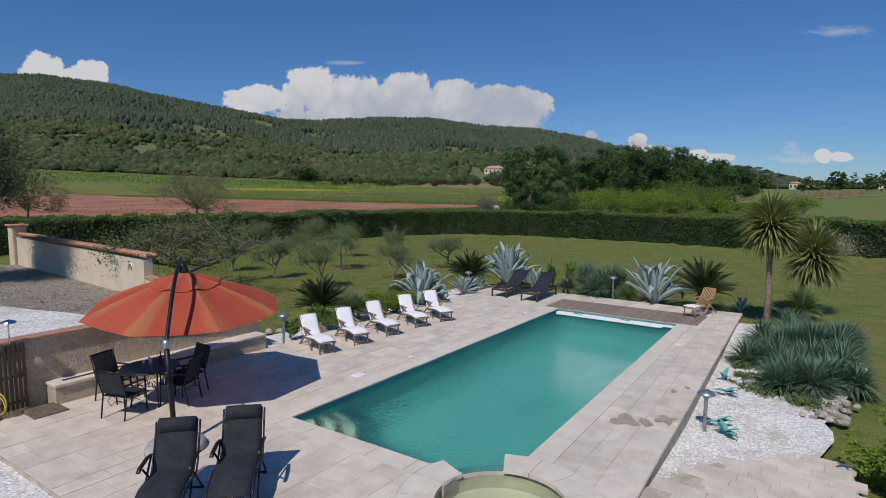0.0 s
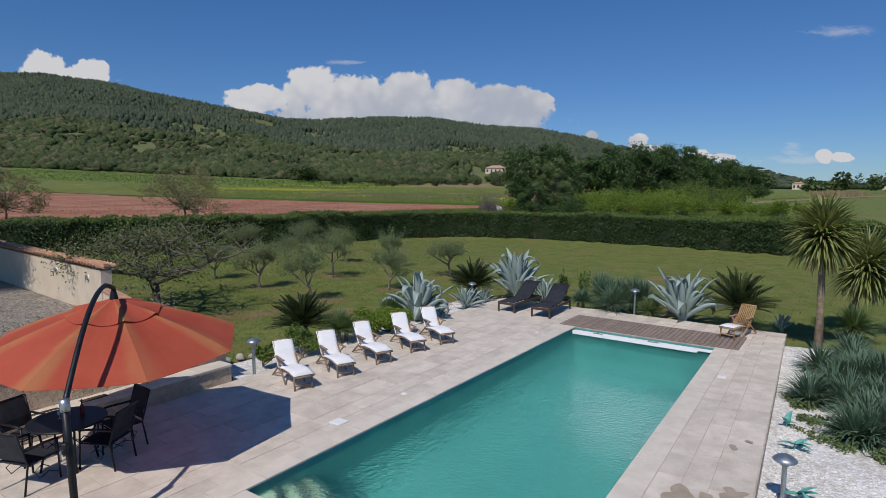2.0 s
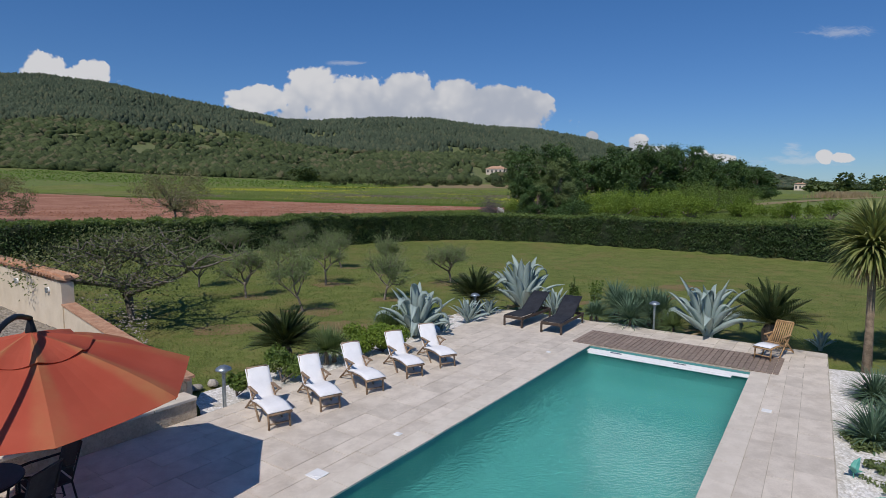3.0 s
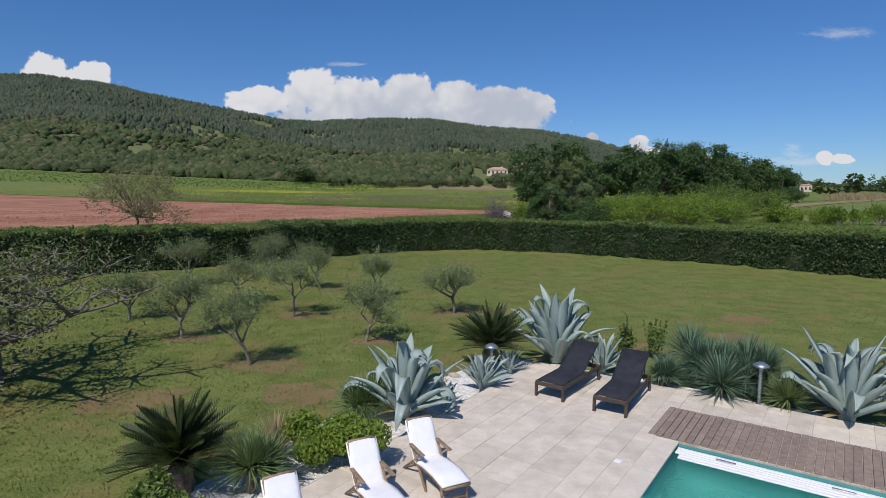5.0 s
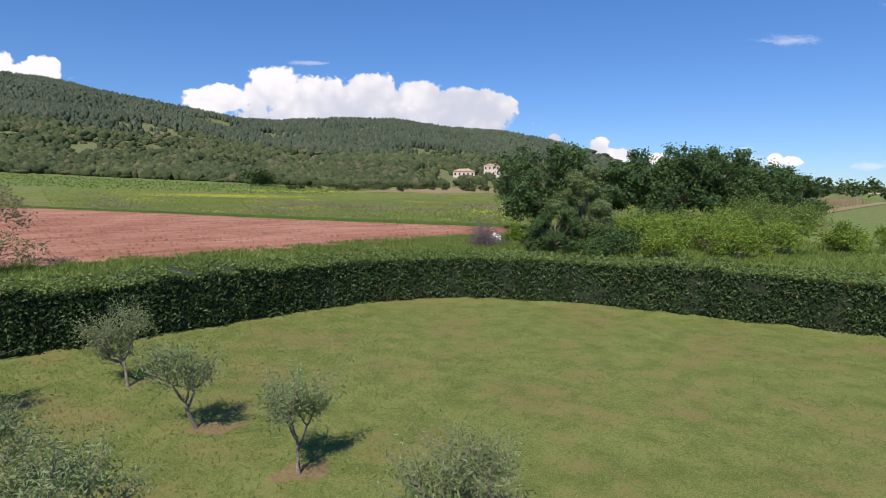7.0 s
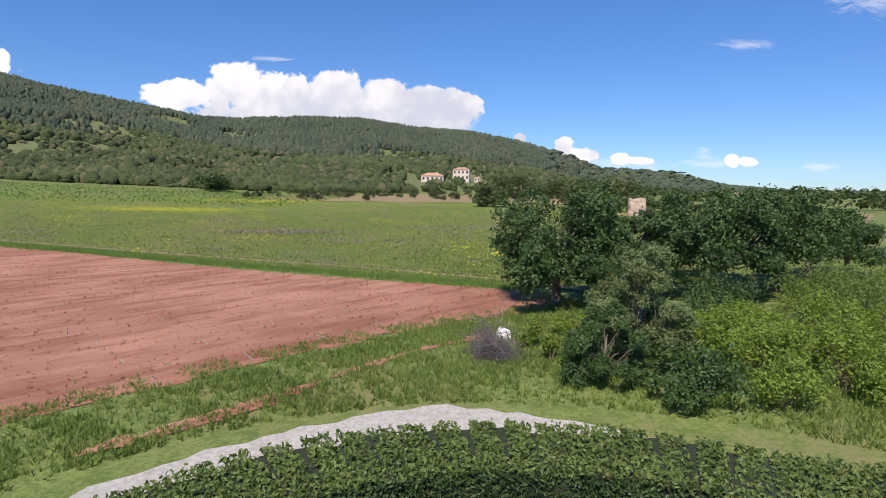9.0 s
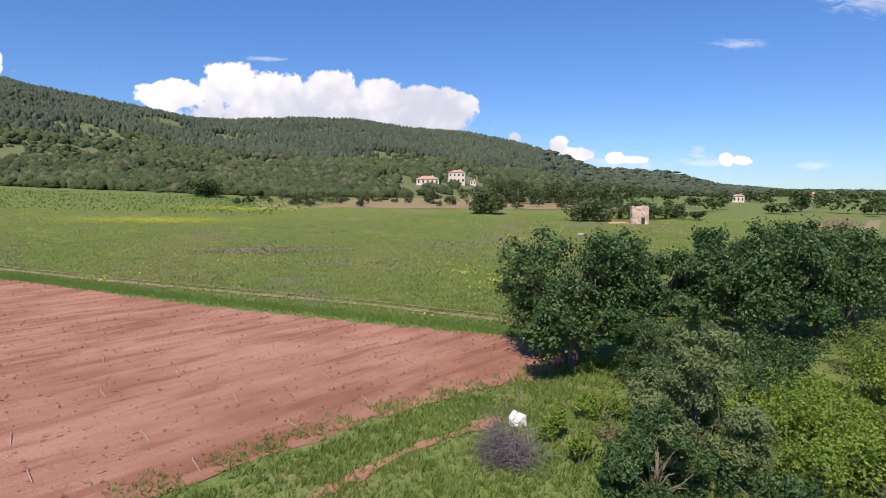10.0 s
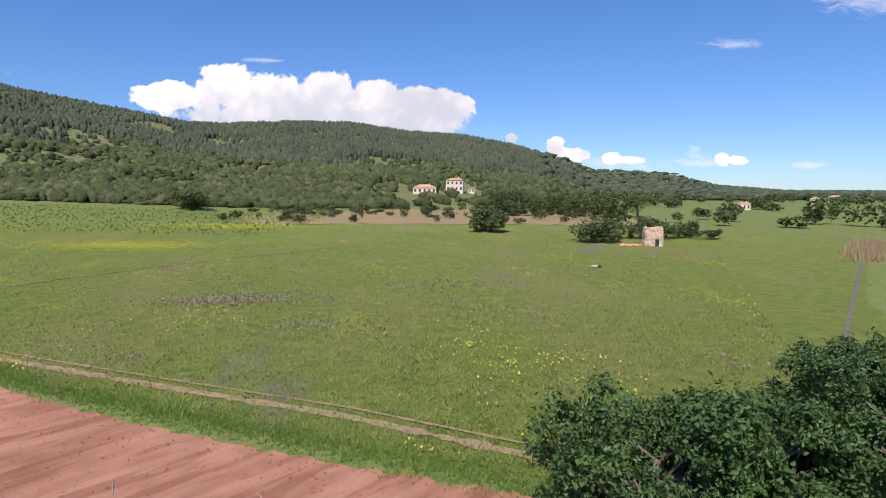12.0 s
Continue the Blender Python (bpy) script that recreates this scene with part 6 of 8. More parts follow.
# ---- garden lamps ----
def garden_lamp(x, y, z, h):
    t = thing("garden_lamp", "grey metal mushroom lamp on a post in the bed", "lamp", (x, y, z), 0, "garden lamps")
    part_np("post", *tube([(0, 0, -0.05), (0, 0, h)], 0.035, 10), GREY_METAL, t)
    part_np("collar", *tube([(0, 0, h - 0.02), (0, 0, h + 0.05)], 0.06, 12), GREY_METAL, t)
    part_np("shade", *tube([(0, 0, h + 0.04), (0, 0, h + 0.055), (0, 0, h + 0.09), (0, 0, h + 0.125), (0, 0, h + 0.14)], [0.155, 0.16, 0.13, 0.07, 0.02], 20), GREY_METAL, t, "domed grey shade", True)


p = D(4.39, 6.16)
garden_lamp(p.x, p.y, -0.36, 0.72)
garden_lamp(-3.6, 16.0, -0.02, 0.72)
p = D(12.85, -4.4)
garden_lamp(p.x, p.y, 0.0, 0.68)
p = D(14.75, 0.9)
garden_lamp(p.x, p.y, 0.0, 0.72)


def pebbles():
    """Loose stones on the white gravel beds and the court."""
    rng = np.random.default_rng(97)
    for name, label, n, box_, z0, r0, m in (("white_pebbles", "loose white pebbles on the gravel bed", 5200, (1.2, 8.0, 5.9, 8.2), None, 0.022, WHITE_GRAVEL), ("court_pebbles", "loose grey stones over the gravel court", 5200, (-5.5, 7.0, -16.0, -5.0), 1, 0.035, GREY_GRAVEL)):
        a, b = rng.uniform(box_[0], box_[1], n), rng.uniform(box_[2], box_[3], n)
        if z0 is None:
            ok = b < 5.9 + (a - 1.2) * 0.62
            ok &= ~((a > 6.2) & (b > 6.4)) & (b < 7.6)
        else:
            ok = b < -4.95 - np.clip(a - 2.0, 0, 9) * 1.75
        a, b = a[ok], b[ok]
        x, y = ORIGIN.x + UA.x * a + VB.x * b, ORIGIN.y + UA.y * a + VB.y * b
        z = ground_z(x, y) + 0.155 if z0 is None else np.interp(a, [-6.5, 2.6], [1.0, 0.42]) + 0.01
        m_ = len(a)
        r = rng.uniform(0.5, 1.3, m_)[:, None, None] * r0
        O = np.array([(1, 0, 0), (0, 1, 0), (-1, 0, 0), (0, -1, 0), (0, 0, 0.8)])[None] * r * rng.uniform(0.6, 1.4, (m_, 5, 3))
        V = (np.stack([x, y, z], 1)[:, None] + O).reshape(-1, 3)
        F = (np.arange(m_)[:, None, None] * 5 + np.array([[0, 1, 4], [1, 2, 4], [2, 3, 4], [3, 0, 4]])[None]).reshape(-1, 3)
        tagged(part_np(name, V, F, m), label, "gravel", kind="stuff")


pebbles()

# ---- furniture ----
def rod(name, pts, r, material, parent, sides=8, label=""):
    return part_np(name, *tube(pts, r, sides), material, parent, label, True)


def slab(name, c, size, material, parent, m=None, bevel=0.01, label=""):
    return part(name, box(c, size, m, bevel), material, parent, label)


def cushion_bm(profile, width, thick, seg=8, quilt=0.012):
    """A pad bent along a profile of (y, z) points."""
    P = np.array(profile, float)
    T = np.gradient(P, axis=0)
    T /= np.linalg.norm(T, axis=1, keepdims=True)
    N = np.stack([-T[:, 1], T[:, 0]], 1)
    bm = bmesh.new()
    xs = np.linspace(-1, 1, seg + 1)
    top, low = [], []
    for i, (p, n) in enumerate(zip(P, N)):
        end = 0.35 if i in (0, len(P) - 1) else 1.0
        top.append([bm.verts.new((x * width / 2, *(p + n * thick * end * (1 - 0.55 * abs(x) ** 6) + n * quilt * math.sin(i * 2.1) * (1 - x * x)))) for x in xs])
        low.append([bm.verts.new((x * width / 2, *p)) for x in xs])
    for i in range(len(P) - 1):
        for j in range(seg):
            bm.faces.new((top[i][j], top[i][j + 1], top[i + 1][j + 1], top[i + 1][j]))
            bm.faces.new((low[i][j], low[i + 1][j], low[i + 1][j + 1], low[i][j + 1]))
        bm.faces.new((low[i][0], top[i][0], top[i + 1][0], low[i + 1][0]))
        bm.faces.new((low[i][seg], low[i + 1][seg], top[i + 1][seg], top[i][seg]))
    for a, b in ((top[0], low[0]), (low[-1], top[-1])):
        for j in range(seg):
            bm.faces.new((a[j], b[j], b[j + 1], a[j + 1]))
    bmesh.ops.recalc_face_normals(bm, faces=bm.faces)
    return bm


def steamer(at, rz, pad=True, group="white loungers"):
    """A folding teak steamer: the foot end points to -y, the back stands at +y."""
    W = 0.40
    wood = TEAK if pad else NEW_TEAK
    t = thing("deck_chair", "folding teak deck chair with a full-length white cushion" if pad else "honey teak deck chair with bare slatted back and white towel", "chair", at, rz, group)
    prof = [(-0.76, 0.33), (-0.45, 0.35), (-0.1, 0.33), (0.12, 0.29), (0.22, 0.31), (0.39, 0.56), (0.54, 0.80)]
    for x in (-W / 2, W / 2):
        rod("seat_rail", [(x, -0.76, 0.30), (x, -0.35, 0.32), (x, 0.22, 0.25)], 0.022, wood, t, 6)
        rod("back_rail", [(x, 0.16, 0.23), (x, 0.54, 0.79)], 0.022, wood, t, 6)
        rod("front_leg", [(x * 0.96, -0.70, 0.0), (x * 0.96, -0.66, 0.34)], 0.02, wood, t, 6)
        rod("cross_leg", [(x * 1.06, -0.22, 0.0), (x * 1.06, 0.3, 0.5)], 0.02, wood, t, 6)
        rod("rear_leg", [(x * 1.06, 0.62, 0.0), (x * 1.06, -0.05, 0.5)], 0.02, wood, t, 6)
        slab("armrest", (x * 1.1, 0.10, 0.515), (0.065, 0.46, 0.025), wood, t, None, 0.008)
    rod("foot_bar", [(-W / 2, -0.68, 0.1), (W / 2, -0.68, 0.1)], 0.016, wood, t, 6)
    rod("front_bar", [(-W / 2, -0.76, 0.30), (W / 2, -0.76, 0.30)], 0.02, wood, t, 6)
    rod("rear_bar", [(-W / 2, 0.58, 0.05), (W / 2, 0.58, 0.05)], 0.016, wood, t, 6)
    for k in range(6):
        y = -0.7 + k * 0.15
        slab("seat_slat", (0, y, 0.318), (W, 0.06, 0.014), wood, t, None, 0.003)
    for k in range(7):
        x = -W / 2 + 0.05 + k * (W - 0.1) / 6
        rod("back_slat", [(x, 0.2, 0.29), (x, 0.53, 0.785)], 0.017, wood, t, 5)
    rod("top_bar", [(-W / 2, 0.545, 0.80), (W / 2, 0.545, 0.80)], 0.026, wood, t, 6)
    if pad:
        part("cushion", cushion_bm(prof, W * 1.14, 0.05), CUSHION, t, "thin white full-length cushion", True)
    else:
        part("towel", cushion_bm([(-0.78, 0.34), (-0.6, 0.345), (-0.4, 0.345), (-0.2, 0.335)], W * 1.02, 0.02), CUSHION, t, "folded white towel", True)
    return t


def facing(dx, dy):
    """Turn that sends -y to (dx, dy)."""
    return math.degrees(math.atan2(dy, dx)) + 90


c0 = steamer((0, 0, 0), 0)
STEAMERS = [((-2.24, 14.98), (0.70, -1.0)), ((-1.50, 15.83), (0.63, -1.0)), ((-0.75, 16.80), (0.67, -1.0)), ((0.03, 17.79), (0.54, -1.0)), ((0.78, 18.56), (0.50, -1.0))]
for i, ((fx, fy), d) in enumerate(STEAMERS):
    v = Vector((*d, 0)).normalized()
    m = pose(fx - v.x * 0.70, fy - v.y * 0.70, 0.0, 0, 0, facing(*d))
    if i == 0:
        c0.matrix_basis = m
    else:
        copy_thing(c0, m)
v = Vector((-0.80, -0.62, 0)).normalized()
steamer((8.67 - v.x * 0.70, 19.21 - v.y * 0.70, 0.034), facing(v.x, v.y), False, "")


def sunbed(at, rz):
    """Dark timber sunbed, foot at -y, raised back at +y."""
    t = thing("sunbed", "dark timber sunbed with black mesh cover and raised back", "sunbed", at, rz, "black sunbeds")
    W = 0.62
    for x in (-W / 2, W / 2):
        slab("side_rail", (x, 0, 0.30), (0.035, 1.92, 0.09), DARK_WOOD, t)
        for y in (-0.93, 0.88):
            slab("leg", (x, y, 0.15), (0.055, 0.055, 0.30), DARK_WOOD, t, None, 0.006)
        rod("back_rail", [(x * 0.86, 0.1, 0.36), (x * 0.86, 0.86, 0.84)], 0.02, DARK_WOOD, t, 6)
        rod("strut", [(x * 0.8, 0.62, 0.3), (x * 0.8, 0.7, 0.72)], 0.012, DARK_WOOD, t, 5)
    for y in (-0.95, 0.93):
        slab("end_rail", (0, y, 0.30), (W, 0.035, 0.09), DARK_WOOD, t)
    part("cover", cushion_bm([(-0.95, 0.352), (-0.5, 0.354), (0.0, 0.354), (0.1, 0.37), (0.45, 0.60), (0.88, 0.87)], W * 0.95, 0.035), BLACK_CLOTH, t, "black mesh cover", True)
    return t


for i, (a, b) in enumerate(((13.30, -2.66), (13.20, -1.42))):
    m = deck_pose(a, b, 0, -90 + (2 if i else -3))
    if i == 0:
        s0 = sunbed((0, 0, 0), 0)
        s0.matrix_basis = m
    else:
        copy_thing(s0, m)


def recliner(at, rz):
    """Black padded reclining garden chair; the seat faces -y."""
    t = thing("reclining_chair", "black padded reclining garden chair on a dark frame", "chair", at, rz, "black recliners")
    W = 0.56
    prof = [(-0.78, 0.34), (-0.55, 0.42), (-0.3, 0.47), (0.0, 0.43), (0.14, 0.42), (0.24, 0.52), (0.33, 0.68), (0.41, 0.84), (0.49, 1.02)]
    part("cushion", cushion_bm(prof, W * 0.92, 0.07, 8, 0.02), BLACK_CLOTH, t, "thick quilted black pad", True)
    part("headrest", cushion_bm([(0.39, 0.86), (0.425, 0.93), (0.46, 1.01), (0.48, 1.05)], W * 0.86, 0.11, 8, 0.0), BLACK_CLOTH, t, "black head cushion", True)
    for x in (-W / 2, W / 2):
        rod("side_frame", [(x, q, z - 0.02) for q, z in prof], 0.014, BLACK_METAL, t)
        rod("front_leg", [(x, -0.42, 0.0), (x, -0.1, 0.4), (x, 0.2, 0.66)], 0.014, BLACK_METAL, t)
        rod("rear_leg", [(x, 0.5, 0.0), (x, 0.1, 0.4), (x, -0.15, 0.63)], 0.014, BLACK_METAL, t)
        part("armrest", cushion_bm([(-0.26, 0.635), (-0.18, 0.66), (0.1, 0.665), (0.28, 0.64)], 0.055, 0.022, 4, 0), BLACK_METAL, t, "", True).location.x = x * 1.08
    for y in (-0.42, 0.5):
        rod("floor_bar", [(-W / 2, y, 0.02), (W / 2, y, 0.02)], 0.014, BLACK_METAL, t)
    for k in range(14):
        rod("lacing", [(-W / 2 + 0.04 * (k + 0.5), -0.79, 0.32), (-W / 2 + 0.04 * (k + 0.5), -0.72, 0.34)], 0.006, BLACK_METAL, t, 4)
    return t


r0 = recliner((-2.885, 7.90, 0), 10)
copy_thing(r0, pose(-2.145, 8.34, 0, 0, 0, 9))


def dining_chair(at, rz):
    """Black metal armchair with a sling seat; it faces -y."""
    t = thing("dining_chair", "black metal garden armchair with mesh seat", "chair", at, rz, "chairs round the table")
    W = 0.5
    part("seat", cushion_bm([(-0.24, 0.43), (-0.1, 0.425), (0.1, 0.41), (0.22, 0.41)], W * 0.94, 0.018, 6, 0), BLACK_CLOTH, t)
    part("backrest", cushion_bm([(0.22, 0.46), (0.25, 0.6), (0.3, 0.76), (0.35, 0.9)], W * 0.92, 0.018, 6, 0), BLACK_CLOTH, t)
    for x in (-W / 2, W / 2):
        rod("back_post", [(x, 0.28, 0.0), (x, 0.21, 0.42), (x, 0.35, 0.91)], 0.014, BLACK_METAL, t)
        rod("front_leg", [(x, -0.28, 0.0), (x, -0.25, 0.62)], 0.014, BLACK_METAL, t)
        rod("armrest", [(x, -0.27, 0.615), (x, -0.1, 0.635), (x, 0.26, 0.63)], 0.018, BLACK_METAL, t)
        rod("seat_rail", [(x, -0.26, 0.42), (x, 0.22, 0.41)], 0.012, BLACK_METAL, t)
        rod("scroll", [(x, -0.25, 0.12), (x, -0.1, 0.2), (x, 0.05, 0.16), (x, 0.12, 0.28), (x, 0.0, 0.34), (x, -0.1, 0.27)], 0.007, BLACK_METAL, t, 5)
    rod("front_rail", [(-W / 2, -0.26, 0.42), (W / 2, -0.26, 0.42)], 0.012, BLACK_METAL, t)
    rod("top_rail", [(-W / 2, 0.35, 0.905), (W / 2, 0.35, 0.905)], 0.014, BLACK_METAL, t)
    return t


TABLE = Vector((-5.0, 11.66, 0))
d0 = None
for x, y, back in ((-5.78, 11.86, (-1, 0.35)), (-5.20, 11.06, (-0.25, -1)), (-4.55, 12.3, (0.7, 0.9)), (-4.45, 11.72, (1, -0.1))):
    m = pose(x, y, 0, 0, 0, math.degrees(math.atan2(back[1], back[0])) - 90)
    if d0 is None:
        d0 = dining_chair((0, 0, 0), 0)
        d0.matrix_basis = m
    else:
        copy_thing(d0, m)


def dining_table():
    t = thing("round_table", "round black metal garden table with scrolled legs", "table", tuple(TABLE))
    part_np("tabletop", *tube([(0, 0, 0.70), (0, 0, 0.705), (0, 0, 0.725), (0, 0, 0.73)], [0.50, 0.52, 0.52, 0.50], 28), BLACK_METAL, t)
    part_np("rim", *tube([(0.515 * math.cos(k), 0.515 * math.sin(k), 0.715) for k in np.linspace(0, 6.283, 33)], 0.016, 6, False), BLACK_METAL, t)
    for k in range(4):
        a = math.radians(45 + 90 * k)
        c, s = math.cos(a), math.sin(a)
        rod("leg", [(c * 0.38, s * 0.38, 0.0), (c * 0.32, s * 0.32, 0.3), (c * 0.38, s * 0.38, 0.7)], 0.016, BLACK_METAL, t)
        rod("scroll", [(c * 0.33, s * 0.33, 0.32), (c * 0.2, s * 0.2, 0.4), (c * 0.12, s * 0.12, 0.32), (c * 0.05, s * 0.05, 0.42)], 0.009, BLACK_METAL, t, 5)
    glassy = mat("clear_glass", (0.5, 0.55, 0.55), (0.6, 0.65, 0.65), 5, 0.1, 0.0)
    for x, y, h, r in ((-0.05, 0.08, 0.15, 0.028), (0.03, -0.02, 0.13, 0.03), (-0.12, 0.0, 0.12, 0.03)):
        g = thing("wine_glass", "small clear glass on the garden table", "glass", tuple(TABLE + Vector((x, y, 0.73))), 0, "glasses")
        part_np("bowl", *tube([(0, 0, 0.05), (0, 0, h * 0.6), (0, 0, h)], [0.006, r, r * 0.9], 10), glassy, g)
        part_np("stem", *tube([(0, 0, 0.0), (0, 0, 0.006), (0, 0, 0.05)], [0.028, 0.005, 0.004], 8), glassy, g)
    b = thing("bottle", "small dark red bottle on the garden table", "bottle", tuple(TABLE + Vector((0.14, 0.14, 0.73))))
    part_np("body", *tube([(0, 0, 0), (0, 0, 0.14), (0, 0, 0.18)], [0.03, 0.03, 0.012], 12), mat("red_glass", (0.12, 0.02, 0.015), (0.2, 0.04, 0.03), 5, 0.15, 0.0), b)
    part_np("neck", *tube([(0, 0, 0.175), (0, 0, 0.25)], [0.012, 0.011], 8), BLACK_METAL, b)


dining_table()


def umbrella():
    base = Vector((-3.62, 9.64, 0.0))
    hub = Vector((-4.377, 11.966, 0)) - base
    t = thing("cantilever_umbrella", "large terracotta cantilever umbrella with a black curved pole", "umbrella", tuple(base))
    part_np("base_weight", *tube([(0, 0, 0), (0, 0, 0.015), (0, 0, 0.10), (0, 0, 0.135), (0, 0, 0.14)], [0.44, 0.46, 0.45, 0.41, 0.1], 28), CONCRETE, t, "round grey weighted base", True)
    h = hub
    pole = [(0, 0, 0.05), (-0.03, 0.02, 0.5), (-0.07, 0.05, 1.1), (-0.12, 0.09, 1.7)]
    rod("pole", pole, 0.042, BLACK_METAL, t, 14)
    arm = [(-0.12, 0.09, 1.68)] + [tuple(Vector((-0.12, 0.09, 1.7)).lerp(Vector((h.x, h.y, 1.7)), s) + Vector((0, 0, 1.08 * math.sin(min(s * 1.25, 1) * math.pi / 2) - 0.12 * max(0, s - 0.85) * 6))) for s in np.linspace(0.04, 1, 12)]
    rod("arm", arm, 0.033, BLACK_METAL, t, 12, "curved black arm")
    rod("collar", [(-0.115, 0.088, 1.62), (-0.125, 0.092, 1.76)], 0.055, GREY_METAL, t, 14, "grey locking collar")
    part("crank_box", box((-0.09, 0.02, 1.2), (0.07, 0.09, 0.14), None, 0.012), BLACK_METAL, t)
    rod("crank_handle", [(-0.09, -0.03, 1.2), (-0.09, -0.08, 1.2), (-0.09, -0.08, 1.1)], 0.01, GREY_METAL, t, 6)
    R, n = 1.83, 8
    tilt = Matrix.Translation((h.x, h.y, 1.827)) @ Matrix.Rotation(math.atan(0.072), 4, "X") @ Matrix.Rotation(math.atan(0.04), 4, "Y")
    top_z, rim_z = 0.64, 0.0
    turn = -0.875

    def canopy_point(k, s, r=R, sag=0.05):
        a = turn + k * 2 * math.pi / n
        a0, a1 = math.floor(k), math.floor(k) + 1
        p0 = Vector((math.cos(turn + a0 * 2 * math.pi / n), math.sin(turn + a0 * 2 * math.pi / n), 0))
        p1 = Vector((math.cos(turn + a1 * 2 * math.pi / n), math.sin(turn + a1 * 2 * math.pi / n), 0))
        f = k - a0
        p = p0.lerp(p1, f) * r * s
        z = top_z + (rim_z - top_z) * (0.55 * s + 0.45 * s * s)
        z -= sag * math.sin(f * math.pi) * math.sin(min(s, 1) * math.pi * 0.85)
        return tilt @ Vector((p.x, p.y, z))

    for name, s0, s1, lift in (("canopy", 0.16, 1.0, 0.0), ("vent_cap", 0.0, 0.36, 0.045)):
        bm = bmesh.new()
        rows, cols = 9 if name == "canopy" else 3, n * 6
        grid = [[bm.verts.new(canopy_point(c * n / cols, s0 + (s1 - s0) * r / rows) + Vector((0, 0, lift - (0.03 * abs(math.sin(c * math.pi / 6)) if name == "vent_cap" and r == rows else 0.0)))) for c in range(cols)] for r in range(rows + 1)]
        for r in range(rows):
            for c in range(cols):
                bm.faces.new((grid[r][c], grid[r + 1][c], grid[r + 1][(c + 1) % cols], grid[r][(c + 1) % cols]))
        bmesh.ops.remove_doubles(bm, verts=bm.verts, dist=0.001)
        bmesh.ops.recalc_face_normals(bm, faces=bm.faces)
        bmesh.ops.solidify(bm, geom=bm.faces[:], thickness=0.006)
        c = part(name, bm, CANVAS, t, "faded terracotta canvas" if name == "canopy" else "scalloped vent cap")
    for k in range(n):
        pts = [tuple(canopy_point(k, s) - Vector((0, 0, 0.025))) for s in (0.03, 0.5, 0.99)]
        rib = rod("rib", pts, 0.012, BLACK_METAL, t, 6)
    part_np("hub", *tube([(h.x, h.y, 2.34), (h.x, h.y, 2.52), (h.x, h.y, 2.66)], [0.05, 0.06, 0.03], 12), BLACK_METAL, t)


umbrella()


def shower():
    p = D(-2.85, -4.42)
    t = thing("garden_shower", "outdoor shower with chrome head and slatted teak screen", "shower", (p.x, p.y, 0), DECK_TURN)
    for k in range(6):
        slab("slat", (-0.2 + k * 0.075, 0.0, 0.64), (0.05, 0.025, 1.24), DARK_WOOD, t, None, 0.004)
    for z in (0.15, 0.64, 1.12):
        slab("batten", (-0.01, 0.025, z), (0.46, 0.025, 0.05), DARK_WOOD, t, None, 0.004)
    rod("pipe", [(-0.02, 0.03, 0.0), (-0.02, 0.03, 1.5), (-0.02, 0.0, 1.72), (-0.05, -0.08, 1.74)], 0.014, CHROME, t)
    part_np("shower_head", *tube([(-0.05, -0.09, 1.75), (-0.05, -0.09, 1.72), (-0.05, -0.09, 1.69)], [0.02, 0.11, 0.13], 16), CHROME, t)
    m = thing("drain_mat", "dark slatted duckboard below the shower", "mat", tuple(D(-2.56, -3.92, 0.0)), DECK_TURN)
    for k in range(9):
        slab("slat", (-0.26 + k * 0.065, 0, 0.018), (0.055, 0.62, 0.03), BARK, m, None, 0.003)
    for y in (-0.25, 0.25):
        slab("batten", (0, y, 0.004), (0.56, 0.04, 0.008), BARK, m, None, 0.001)
    hz = thing("garden_hose", "yellow garden hose coiled against the wall", "hose", tuple(D(-3.25, -4.2)))
    pts = [(0.22 * math.cos(k) * (1 - k * 0.01), 0.04 * math.sin(k * 0.6), 0.28 + 0.22 * math.sin(k)) for k in np.linspace(0, 14, 60)] + [(0.1, -0.1, 0.03), (0.25, -0.3, 0.02)]
    part_np("coil", *tube(pts, 0.012, 6), HOSE, hz, "", True)
    part("reel_hook", box((0, 0.05, 0.5), (0.08, 0.08, 0.05), None, 0.01), BLACK_METAL, hz)
    blk = part("stone_block", box(D(-3.65, -4.3, 0.17), (0.5, 0.6, 0.36), pose(0, 0, 0, 0, 0, DECK_TURN), 0.03), RENDERED)
    tagged(blk, "low roughcast block beside the shower", "block")


shower()


